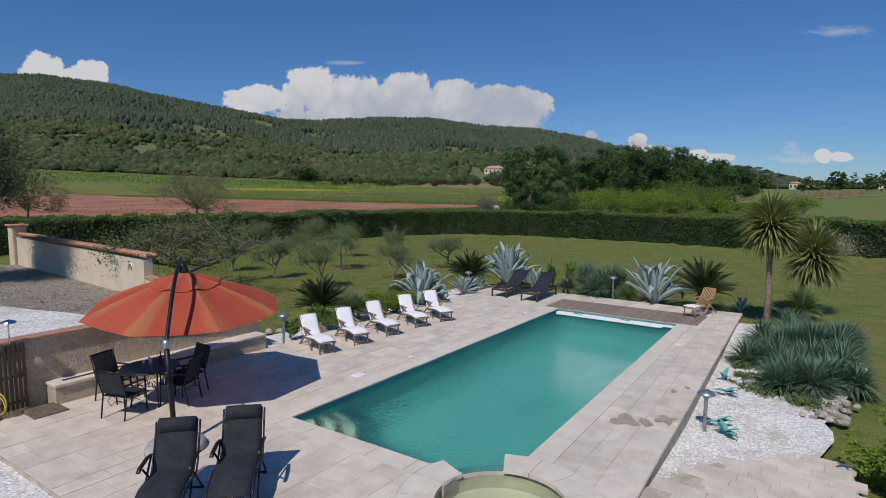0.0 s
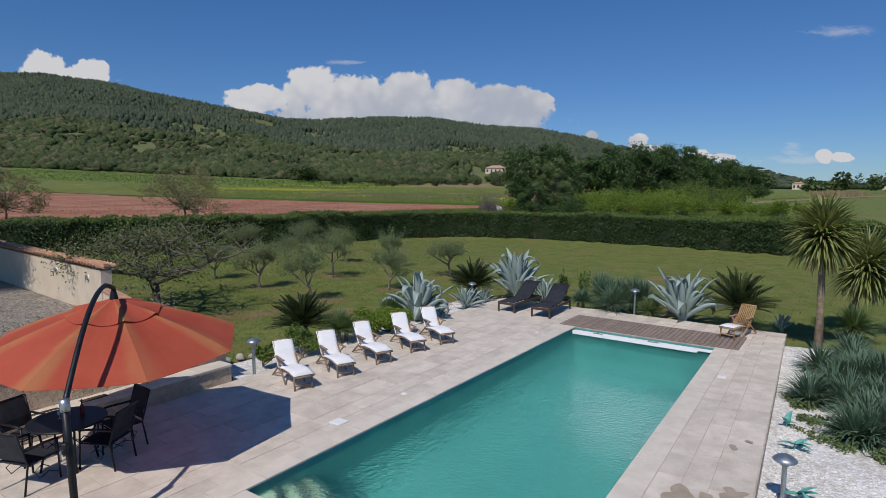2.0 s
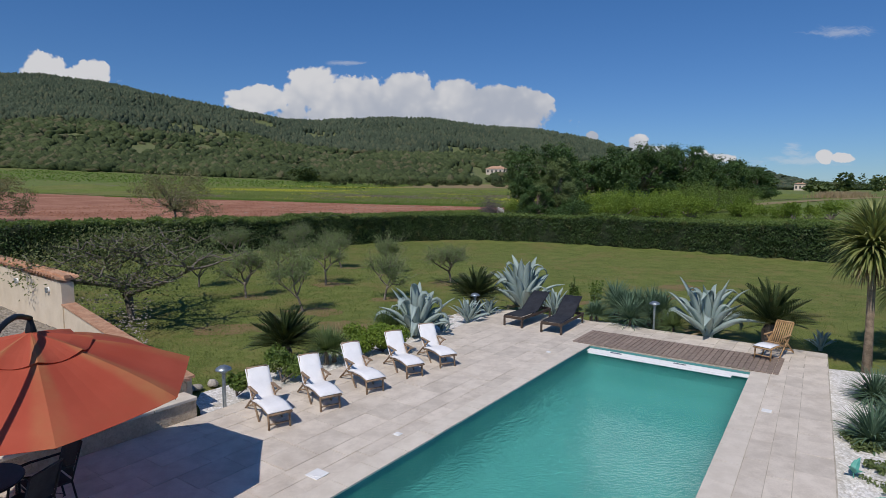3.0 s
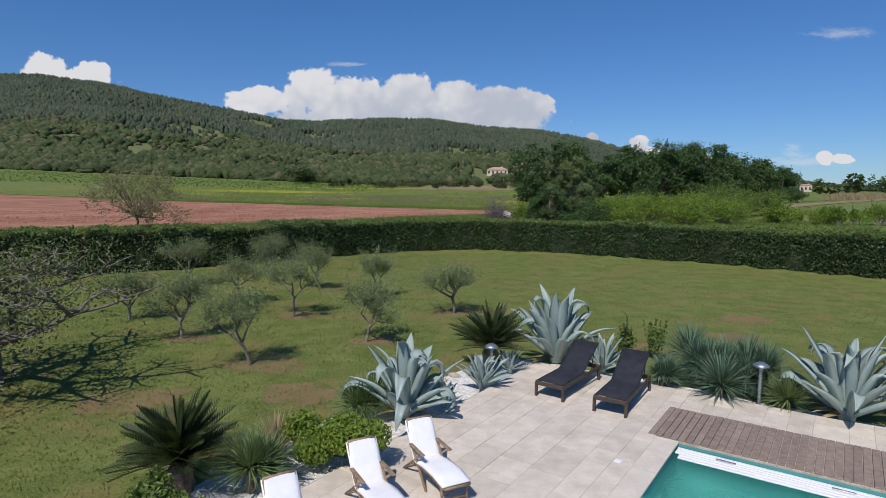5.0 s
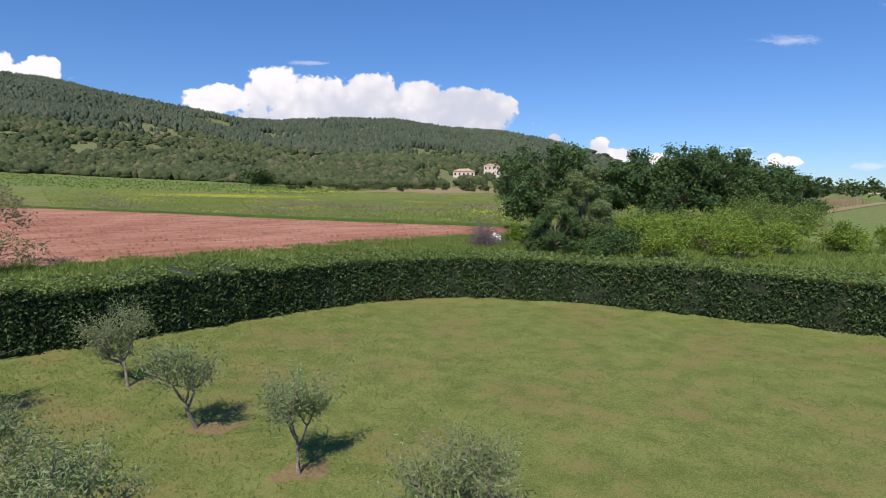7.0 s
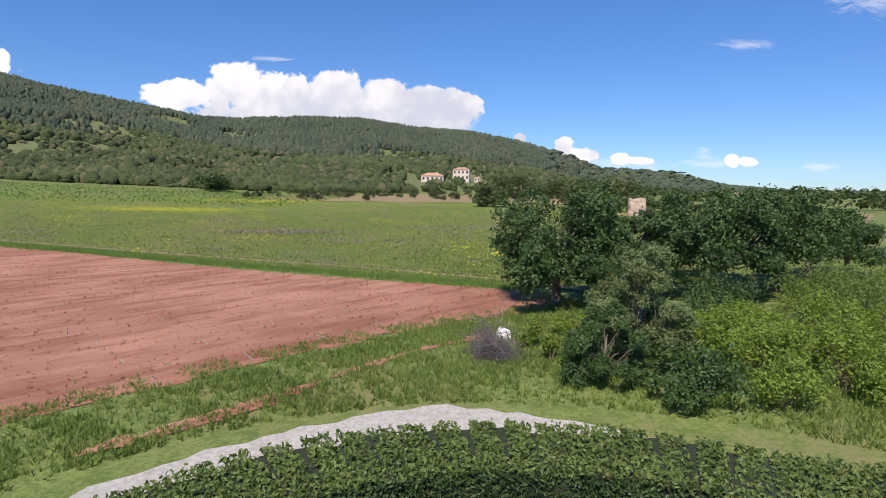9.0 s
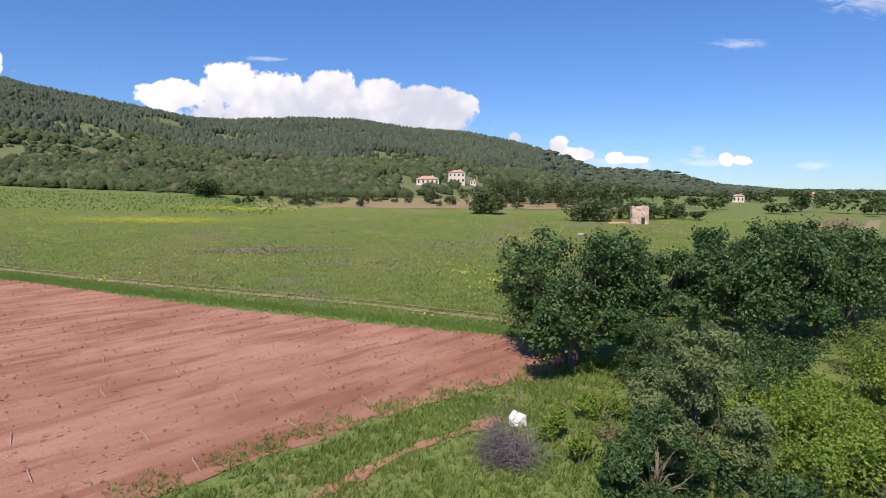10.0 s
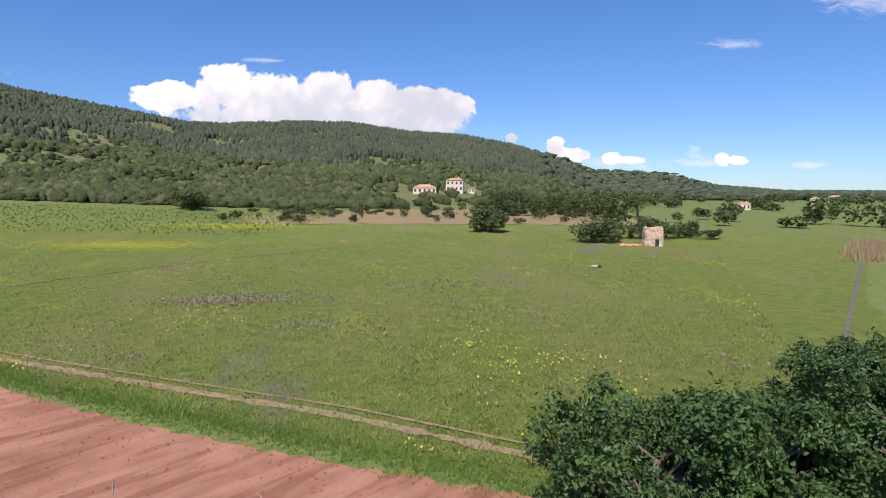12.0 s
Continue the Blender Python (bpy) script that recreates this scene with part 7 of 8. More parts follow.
def deck_fittings():
    """Skimmer lids, a pump lid and damp patches on the paving."""
    for a, b, s in ((2.35, -0.62, 0.26), (4.15, -0.55, 0.13), (10.4, -0.6, 0.12), (9.15, 4.56, 0.17)):
        t = thing("skimmer_lid", "white plastic lid set in the paving", "lid", tuple(D(a, b, 0.012)), DECK_TURN, "pool lids")
        part("frame", box((0, 0, 0.004), (s, s, 0.012), None, 0.004), PLASTIC_WHITE, t)
        part_np("cover", *tube([(0, 0, 0.008), (0, 0, 0.016)], s * 0.38, 16), PLASTIC_WHITE, t)
    rng = np.random.default_rng(90)
    for nth, (a, b, r, lobes) in enumerate(((3.28, 5.02, 0.27, 3), (3.72, 5.62, 0.20, 4), (3.40, 5.36, 0.15, 2), (5.36, 5.37, 0.085, 2), (5.75, 5.55, 0.06, 2))):
        bm = bmesh.new()
        ph = rng.uniform(0, 6.28)
        pts = [D(a + r * (1 + 0.35 * math.sin(lobes * k + ph) + 0.12 * math.sin(5 * k + 2 * ph)) * math.cos(k), b + 0.8 * r * (1 + 0.3 * math.sin(lobes * k + ph) + 0.1 * math.cos(7 * k)) * math.sin(k), 0.0135 + 0.0025 * nth) for k in np.linspace(0, 2 * math.pi, 41)[:-1]]
        bm.faces.new([bm.verts.new(p) for p in pts])
        tagged(part("damp_patch", bm, WET), "damp brown patch drying on the paving", "stain", kind="structure")


deck_fittings()


def lily_ornaments():
    """Verdigris metal leaves standing in the white gravel."""
    rng = np.random.default_rng(95)
    for a, b in ((4.75, 6.35), (4.35, 6.55), (6.6, 6.15), (7.6, 5.95)):
        p = D(a, b)
        t = thing("metal_ornament", "green verdigris metal leaf stuck in gravel", "ornament", (p.x, p.y, gz(p.x, p.y) + 0.04), rng.uniform(0, 360), "metal garden ornaments")
        part_np("stalk", *tube([(0, 0, -0.05), (0.02, 0, 0.25)], 0.008, 5), VERDIGRIS, t)
        n = 5
        az = rng.uniform(0, 6.28, n)
        part_np("leaf", *blades(np.zeros((n, 3)) + np.array([0.02, 0, 0.2]), az, rng.uniform(-0.2, 1.0, n), 0.3, 0.12, 0.6, 5, 0.2), VERDIGRIS, t)


lily_ornaments()

# ---- fields and distance ----
def tufts(n, xy, h, w, rng, per=3, lean=0.5):
    """Grass tufts: a few narrow blades each, three corners a blade."""
    x, y = np.repeat(xy[:, 0], per), np.repeat(xy[:, 1], per)
    m = len(x)
    x, y = x + rng.normal(size=m) * w * 1.5, y + rng.normal(size=m) * w * 1.5
    z = ground_z(xy[:, 0], xy[:, 1]).repeat(per)
    a, hh = rng.uniform(0, 6.283, m), h * rng.uniform(0.5, 1.3, m)
    dx, dy = np.cos(a) * w, np.sin(a) * w
    lx, ly = rng.normal(size=m) * lean * hh, rng.normal(size=m) * lean * hh
    V = np.stack([np.stack([x - dx, y - dy, z - 0.02], 1), np.stack([x + dx, y + dy, z - 0.02], 1), np.stack([x + lx, y + ly, z + hh], 1)], 1).reshape(-1, 3)
    return V, np.arange(3 * m).reshape(-1, 3)


def inside_poly(poly, P):
    r = np.zeros(len(P), bool)
    q = np.roll(poly, -1, 0)
    for (x1, y1), (x2, y2) in zip(poly, q):
        if y1 != y2:
            r ^= ((y1 > P[:, 1]) != (y2 > P[:, 1])) & (P[:, 0] < (x2 - x1) * (P[:, 1] - y1) / (y2 - y1) + x1)
    return r


def grasses():
    rng = np.random.default_rng(100)
    # lawn: short tufts, thicker on the left where it is less mown
    P = np.stack([rng.uniform(-16, 18, 90000), rng.uniform(17, 50, 90000)], 1)
    d = outside(P[:, 0], P[:, 1])
    a = (P[:, 0] - ORIGIN.x) * UA.x + (P[:, 1] - ORIGIN.y) * UA.y
    b = (P[:, 0] - ORIGIN.x) * VB.x + (P[:, 1] - ORIGIN.y) * VB.y
    ok = (d < -0.3) & ~((a < 16.2) & (b > -5.9) & (a > -8)) & (P[:, 0] > -9.3 + (20.8 - P[:, 1]) * 0.8)
    keep = rng.random(len(P)) < np.clip(0.55 - P[:, 0] * 0.035, 0.25, 1)
    P = P[ok & keep]
    V, F = tufts(len(P), P, 0.055, 0.012, rng, 3, 0.6)
    tagged(part_np("lawn_grass", V, F, leaf_mat("lawn_blades", (0.12, 0.17, 0.04), (0.24, 0.29, 0.09), 0.7, 0.2, 0.3, (0.3, 0.25, 0.12), 0.5)), "short grass tufts on the lawn", "grass", kind="stuff")
    # verge between hedge and red field
    P = np.stack([rng.uniform(-22, 36, 80000), rng.uniform(44, 76, 80000)], 1)
    d = outside(P[:, 0], P[:, 1])
    ok = (d > 2.6) & ~inside_poly(FIELD + np.array([0.6, -0.5]), P) & ((d < 3.2) | (d > 7.0)) & (d < 26)
    P = P[ok]
    P = P[rng.random(len(P)) < 0.35 + 0.65 * (vnoise(P[:, 0], P[:, 1], 0.5, 4) > -0.2)]
    P = P[rng.random(len(P)) < np.clip((35 - P[:, 0]) / 12, 0, 1) * np.clip((P[:, 1] - 43) / 5, 0, 1)]
    V, F = tufts(len(P), P, 0.26, 0.03, rng, 4, 0.5)
    tagged(part_np("verge_grass", V, F, GRASS), "rough tall grass along the gravel track", "grass", kind="stuff")
    # weeds that creep over the near edge of the red soil
    line = resample(FIELD[1:9], 0.2)
    k = rng.integers(0, len(line), 5200)
    P = line[k] + rng.normal(size=(5200, 2)) * 0.22 + rng.normal(size=(5200, 1)) * np.array([-0.45, 0.7])
    P = P[vnoise(P[:, 0], P[:, 1], 0.9, 6) + rng.normal(size=len(P)) * 0.3 > -0.1]
    tagged(part_np("edge_weeds", *tufts(len(P), P, 0.2, 0.035, rng, 4, 0.7), GRASS), "weeds along the edge of the red soil", "grass", kind="stuff")
    # grass strip beside the dirt track
    line = resample([(-70, 129.5), (-30.0, 106.8), (-13, 96.2), (0.6, 88.6), (11.5, 82.3)], 0.25)
    k = rng.integers(0, len(line), 14000)
    P = line[k] + rng.normal(size=(14000, 2)) * np.array([0.5, 1.0])
    V, F = tufts(len(P), P, 0.24, 0.025, rng, 4, 0.6)
    tagged(part_np("strip_grass", V, F, leaf_mat("fresh_blades", (0.09, 0.175, 0.03), (0.18, 0.29, 0.06), 0.6, 0.3, 0.3)), "fresh green grass strip beside the dirt track", "grass", kind="stuff")
    # meadow
    n = 60000
    y = 84 + (rng.random(n) ** 1.7) * 150
    x = rng.uniform(-0.62, 0.55, n) * (y - 30)
    P = np.stack([x, y], 1)
    P = P[inside_poly(MEADOW_OUT, P)]
    V, F = tufts(len(P), P, 0.30, 0.06, rng, 2, 0.8)
    tagged(part_np("meadow_grass", V, F, MEADOW_BLADES), "tall hay grass of the meadow", "grass", kind="stuff")

    def flowers(name, material, n, seed, thr, size, label):
        r = np.random.default_rng(seed)
        y = 86 + (r.random(n) ** 1.3) * 150
        P = np.stack([r.uniform(-0.62, 0.55, n) * (y - 30), y], 1)
        v = vnoise(P[:, 0], P[:, 1] * 0.6, 0.11, seed) + 0.5 * vnoise(P[:, 0], P[:, 1], 0.4, seed + 2)
        P = P[inside_poly(MEADOW_OUT, P) & (v + r.normal(size=n) * 0.25 > thr)]
        Q = np.concatenate([P, (ground_z(P[:, 0], P[:, 1]) + r.uniform(0.3, 0.55, len(P)))[:, None]], 1)
        V, F = leaves(Q, size, 0.9, r, 0.8)
        tagged(part_np(name, V, F, material), label, "flowers", kind="stuff")

    flowers("yellow_flowers", YELLOW, 45000, 3, 0.8, 0.20, "yellow wild flowers in the meadow")
    flowers("mauve_flowers", PURPLE, 60000, 8, 0.78, 0.24, "mauve wild flowers in the meadow")
    # two yellow bands far across the meadow
    r = np.random.default_rng(9)
    Q = []
    for cx, cy, sx, sy, n in ((-54, 200, 11, 5, 3600), (-42, 253, 12, 5, 3800)):
        P = r.normal(size=(n, 2)) * np.array([sx, sy]) + np.array([cx, cy])
        Q.append(np.concatenate([P, (ground_z(P[:, 0], P[:, 1]) + r.uniform(0.4, 0.6, n))[:, None]], 1))
    V, F = leaves(np.concatenate(Q), 0.24, 0.9, r, 0.9)
    tagged(part_np("rape_flowers", V, F, YELLOW), "bands of bright yellow flowers across the meadow", "flowers", kind="stuff")
    # a mauve drift in the middle of the meadow
    Q = []
    for cx, cy, sx, sy, n in ((-15.5, 132.8, 5.5, 2.2, 1500), (14, 142, 6, 3, 500), (-2, 118, 5, 2.5, 350)):
        P = r.normal(size=(n, 2)) * np.array([sx, sy]) + np.array([cx, cy])
        Q.append(np.concatenate([P, (ground_z(P[:, 0], P[:, 1]) + r.uniform(0.3, 0.5, n))[:, None]], 1))
    tagged(part_np("mauve_drift", *leaves(np.concatenate(Q), 0.26, 0.9, r, 0.8), PURPLE), "drifts of mauve flowers in the meadow", "flowers", kind="stuff")
    # vine rows on the far left
    rows = []
    for k in range(15):
        y0 = 236 + k * 6.2
        for x0 in np.arange(-230, -28 + k * 1.5, 1.1):
            rows.append((x0 + r.normal() * 0.2, y0 - (x0 + 130) * 0.10 + r.normal() * 0.25))
    P = np.array(rows)
    Q = np.concatenate([P, (ground_z(P[:, 0], P[:, 1]) + r.uniform(0.3, 1.0, len(P)))[:, None]], 1)
    V, F = leaves(np.repeat(Q, 2, 0) + r.normal(size=(2 * len(Q), 3)) * 0.25, 0.75, 0.8, r, 0.5)
    tagged(part_np("vineyard", V, F, leaf_mat("vine_leaves", (0.10, 0.18, 0.03), (0.20, 0.30, 0.06), 0.6, 0.3, 0.05)), "green vine rows below the wood", "vineyard", kind="stuff")


grasses()


def field_pegs():
    """Short pale stakes and clods left on the red soil."""
    rng = np.random.default_rng(110)
    spots = [(-8.46, 61.32), (-5.42, 64.44), (-2.33, 67.67), (6.36, 71.36), (0.7, 70.29), (-13.4, 67.6), (-8.2, 67.3), (-11.0, 64.35), (-7.95, 79.6), (-5.5, 71.2), (-1.5, 74.2), (3.2, 76.2), (-12, 72.5), (-16, 70), (-9.5, 75.5), (-4.5, 78.0),
             (1.5, 80), (-14.5, 78.5), (-20, 77), (-18, 84), (-10.5, 85), (-24, 88), (-19, 64), (-22, 70), (-28, 80), (-3, 83)]
    base = None
    for x, y in spots:
        x, y = x - 0.27, y + 0.38
        m = pose(x, y, gz(x, y) + 0.06, 0, 0, 118 + rng.normal() * 6)
        if base is None:
            base = thing("field_stake", "thin pale irrigation stake lying on the red soil", "stake", (0, 0, 0), 0, "field stakes")
            part_np("rod", *tube([(-0.62, 0, 0.0), (0, 0, 0.015), (0.62, 0, 0.0)], 0.022, 5), PALE_BARK, base)
            part_np("peg", *tube([(0.6, 0, -0.08), (0.6, 0, 0.1)], 0.03, 5), PALE_BARK, base)
            base.matrix_basis = m
        else:
            copy_thing(base, m)
    n = 5000
    y = 56 + rng.random(n) ** 1.3 * 50
    P = np.stack([rng.uniform(-45, 14, n), y], 1)
    P = P[inside_poly(FIELD, P)]
    Q = np.concatenate([P, (ground_z(P[:, 0], P[:, 1]) + 0.05)[:, None]], 1)
    # clods: little crumpled tetrahedra
    m = len(Q)
    s = rng.uniform(0.04, 0.13, m)[:, None, None]
    T = np.array([(1, 0, 0), (-0.5, 0.87, 0), (-0.5, -0.87, 0), (0, 0, 1.0)])[None] * s * rng.uniform(0.6, 1.4, (m, 4, 3))
    V = (Q[:, None] + T).reshape(-1, 3)
    F = (np.arange(m)[:, None, None] * 4 + np.array([[0, 1, 3], [1, 2, 3], [2, 0, 3]])[None]).reshape(-1, 3)
    tagged(part_np("soil_clods", V, F, SOIL), "loose red clods of soil", "soil", kind="stuff")


field_pegs()


def crowns(P, r, h, n, leaf, rng, cone=0.0):
    """Leafy crowns over many points at once: P (m, 3) feet, r, h arrays, n clumps each."""
    m = len(P)
    d = rng.normal(size=(m, n, 3))
    d /= np.linalg.norm(d, axis=2, keepdims=True)
    k = rng.random((m, n, 1)) ** 0.45
    o = d * k
    zz = 0.12 + 0.88 * (o[..., 2:3] * 0.5 + 0.5)
    taper = 1 - cone * zz
    Q = P[:, None] + np.concatenate([o[..., :2] * r[:, None, None] * taper, zz * h[:, None, None]], 2)
    return leaves(Q.reshape(-1, 3), (leaf[:, None] * np.ones((m, n))).ravel(), 0.75, rng, 1.4)


def tree_crowns(P, r, h, waist, rng):
    """Far crowns, closed and uneven: two rings of five and a top, fifteen triangles each. waist: where the widest ring sits."""
    m = len(P)
    k = np.arange(5) * 2 * math.pi / 5
    a = k[None] + rng.uniform(0, 6.28, (m, 1)) + rng.normal(size=(m, 5)) * 0.2
    rings = []
    for f, w in ((0.06, 0.72), (waist, 1.0)):
        rad = r[:, None] * w * rng.uniform(0.7, 1.25, (m, 5))
        z = h[:, None] * (f + rng.normal(size=(m, 5)) * 0.05)
        rings.append(np.stack([np.cos(a) * rad, np.sin(a) * rad, z], -1))
    top = np.stack([rng.normal(size=m) * 0.15 * r, rng.normal(size=m) * 0.15 * r, h], -1)[:, None]
    V = (np.concatenate(rings + [top], 1) + P[:, None]).reshape(-1, 3)
    f = [t for i in range(5) for j in [(i + 1) % 5] for t in ((i, j, 5 + j), (i, 5 + j, 5 + i), (5 + i, 5 + j, 10))]
    return V, (np.arange(m)[:, None, None] * 11 + np.array(f)[None]).reshape(-1, 3)


# open ground on the slope: azimuth tangent, share of the way up, half sizes of each
GLADES = [(-0.45, 0.20, 0.085, 0.085), (-0.52, 0.15, 0.05, 0.05), (-0.36, 0.25, 0.06, 0.05), (-0.31, 0.74, 0.05, 0.13), (-0.43, 0.42, 0.10, 0.07), (-0.20, 0.60, 0.04, 0.07), (0.04, 0.33, 0.07, 0.06),
          (0.05, 0.09, 0.04, 0.08), (0.12, 0.06, 0.07, 0.09), (0.165, 0.11, 0.03, 0.09), (0.33, 0.10, 0.06, 0.04), (-0.62, 0.20, 0.06, 0.05), (0.14, 0.20, 0.025, 0.12), (-0.16, 0.26, 0.05, 0.05), (-0.27, 0.12, 0.05, 0.04)]


def hill_woods():
    rng = np.random.default_rng(120)
    n = 64000
    y = 340 + rng.random(n) ** 1.25 * 780
    u = rng.uniform(-0.95, 0.52, n)
    x = u * y
    rd = np.interp(u, RIDGE_U, RIDGE_D)
    foot = np.interp(u, [-0.8, 0.1, 0.3, 0.5, 0.8], [345, 352, 430, 700, 1100])
    s = (y - foot) / (rd - foot)
    ok = (s > 0.0) & (s < 1.06)
    fray = 0.35 * vnoise(x, y, 0.05, 2)
    for gu, gs, ru, rs in GLADES:
        inside = ((u - gu) / ru) ** 2 + ((s - gs) / rs) ** 2 < 1 + fray
        ok &= ~inside | (rng.random(n) < 0.10)
    # thin growth and terrace lines low on the slope
    terrace_line = (s < 0.42) & (np.abs((s * 22 + 0.5 * vnoise(x, y, 0.006, 9)) % 1 - 0.5) < 0.09) & (vnoise(x, y, 0.012, 9) > -0.2)
    ok &= ~terrace_line
    x, y, s = x[ok], y[ok], s[ok]
    P = np.stack([x, y, ground_z(x, y) - 0.3], 1)
    pine = (s > 0.36 + 0.10 * vnoise(x, y, 0.01, 5))
    for name, mask, mtl, rr, hh, waist, label in (("pine_wood", pine, PINE, (1.6, 3.2), (4.2, 9.4), 0.58, "dense pine wood over the upper hill"), ("scrub_wood", ~pine, SCRUB, (1.5, 4.8), (1.8, 6.4), 0.6, "mixed scrub and low oaks on the lower slope")):
        Q = P[mask]
        V, F = tree_crowns(Q, rng.uniform(*rr, len(Q)), rng.uniform(*hh, len(Q)), waist, rng)
        tagged(part_np(name, V, F, mtl, None, "", True), label, "woodland", kind="stuff")
    # stony red clearing along the foot of the slope
    sheet("stony_clearing", np.array([(-35, 262), (10, 266), (60, 258), (105, 262), (130, 285), (90, 330), (50, 352), (10, 345), (-30, 330), (-50, 300)], float), CLEARING, "stony reddish clearing with low scrub", "ground", 0.12, 4.0, 2.0, 0.1)


hill_woods()


def far_tree(x, y, r, h, n, rng, material, name="field_tree", label="round dark green tree far across the meadow", group="far trees", cone=0.1):
    z = gz(x, y)
    t = thing(name, label, "tree", (x, y, z), 0, group)
    part_np("trunk", *tube([(0, 0, -0.3), (0.1, 0, h * 0.25), (0, 0.1, h * 0.6)], [0.05 * h, 0.04 * h, 0.015 * h], 7), BARK, t)
    lobes = rng.normal(size=(max(5, int(r * 2)), 3)) * np.array([r * 0.45, r * 0.45, h * 0.14]) + np.array([0, 0, h * 0.42])
    V, F = crowns(lobes - np.array([0, 0, h * 0.26]), np.full(len(lobes), r * 0.55), np.full(len(lobes), h * 0.56), max(60, n // len(lobes)), np.full(len(lobes), 0.12 * r + 0.25), rng, cone)
    V[:, 2] = np.maximum(V[:, 2], 0.1)
    part_np("crown", V, F, material, t)
    return t


def distance():
    rng = np.random.default_rng(130)
    far_tree(41.0, 233, 6.0, 8.0, 2600, rng, FARTREE)
    far_tree(-76, 332, 8.0, 10.0, 2400, rng, FARTREE)
    # woodland belt in front of the slope, right of the villa
    for _ in range(34):
        x = rng.uniform(62, 128)
        y = 318 + rng.uniform(-12, 24)
        far_tree(x, y, rng.uniform(3.5, 5.5), rng.uniform(9, 15), 900, rng, FARTREE, "belt_tree", "tall dark tree in a woodland belt", "woodland belt")
    for _ in range(22):
        x = rng.uniform(60, 102)
        y = 197 + (x - 60) * 0.28 + rng.uniform(-3, 9)
        if abs(x - 74.6) < 5 and y < 206:
            continue
        far_tree(x, y + 4, rng.uniform(2.0, 4.2), rng.uniform(3.5, 8.0), 420, rng, FARTREE if rng.random() < 0.7 else SCRUB, "field_bush", "bushy growth round the stone ruin", "bushes by the ruin")
    n = 420
    y = rng.uniform(235, 900, n)
    u = rng.uniform(0.30, 1.05, n)
    P = np.stack([u * y, y], 1)
    v = vnoise(P[:, 0], P[:, 1], 0.018, 4)
    P = P[v > -0.1]
    Q = np.concatenate([P, ground_z(P[:, 0], P[:, 1])[:, None]], 1)
    r, h = rng.uniform(2.5, 6.5, len(Q)), rng.uniform(4, 11, len(Q))
    V, F = crowns(Q, r, h, 110, r * 0.34 + 0.2, rng, 0.1)
    tagged(part_np("plain_woods", V, F, FARTREE), "hedgerows and copses over the far plain", "woodland", kind="stuff")
    n = 2600
    y = rng.uniform(700, 2500, n)
    u = rng.uniform(0.28, 1.1, n)
    Q = np.stack([u * y, y, ground_z(u * y, y)], 1)
    r, h = rng.uniform(6, 16, n), rng.uniform(5, 10, n)
    V, F = tree_crowns(Q, r, h, 0.5, rng)
    tagged(part_np("far_woods", V, F, PINE, None, "", True), "dark woods on the far plain", "woodland", kind="stuff")
    # low scrub in the clearing
    n = 110
    P = np.stack([rng.uniform(-50, 110, n), rng.uniform(262, 345, n)], 1)
    Q = np.concatenate([P, ground_z(P[:, 0], P[:, 1])[:, None]], 1)
    r, h = rng.uniform(1.0, 3.4, n), rng.uniform(1.0, 4.2, n)
    V, F = crowns(Q, r, h, 90, r * 0.3 + 0.15, rng, 0.1)
    tagged(part_np("clearing_scrub", V, F, SCRUB), "scattered scrub in the stony clearing", "scrub", kind="stuff")


distance()

TILE_ROOF = mat("far_clay_roof", (0.42, 0.24, 0.15), (0.55, 0.34, 0.22), 0.8, 0.9, 0.5, 4)
PALE_WALL = mat("far_pale_render", (0.60, 0.50, 0.40), (0.70, 0.60, 0.48), 0.4, 0.9, 0.3, 3)
DARK_PANE = mat("dark_window", (0.02, 0.025, 0.03), (0.05, 0.055, 0.06), 1.0, 0.2, 0.0)


def house(x, y, z, w, d, h, rz, label, storeys, cols, hip=True):
    t = thing("house", label, "house", (x, y, z), rz)
    part("wall", box((0, 0, h / 2 - 1.0), (w, d, h + 2.0), None, 0.05), PALE_WALL, t)
    bm = bmesh.new()
    e, rh = 0.45, w * 0.14
    k = 0.32 * w if hip else 0.0
    v = [bm.verts.new(p) for p in ((-w / 2 - e, -d / 2 - e, h + 0.003), (w / 2 + e, -d / 2 - e, h + 0.003), (w / 2 + e, d / 2 + e, h + 0.003), (-w / 2 - e, d / 2 + e, h + 0.003), (-w / 2 - e + k, 0, h + rh), (w / 2 + e - k, 0, h + rh))]
    for q in ((0, 1, 5, 4), (2, 3, 4, 5), (1, 2, 5), (3, 0, 4), (0, 3, 2, 1)):
        bm.faces.new([v[i] for i in q])
    roof = part("roof", bm, TILE_ROOF, t)
    part("chimney", box((w * 0.2, 0.3, h + rh), (0.6, 0.6, 1.0), None, 0.03), PALE_WALL, roof)
    for s in range(storeys):
        for c in range(cols):
            px = -w / 2 + (c + 0.5) * w / cols
            pz = h * (s + 0.5) / storeys
            win = part("window", box((px, -d / 2 - 0.02, pz), (w / cols * 0.42, 0.10, h / storeys * 0.5), None, 0.01), PALE_BARK, t)
            part("pane", box((px, -d / 2 - 0.075, pz), (w / cols * 0.34, 0.03, h / storeys * 0.44), None, 0.005), DARK_PANE, win)
    return t


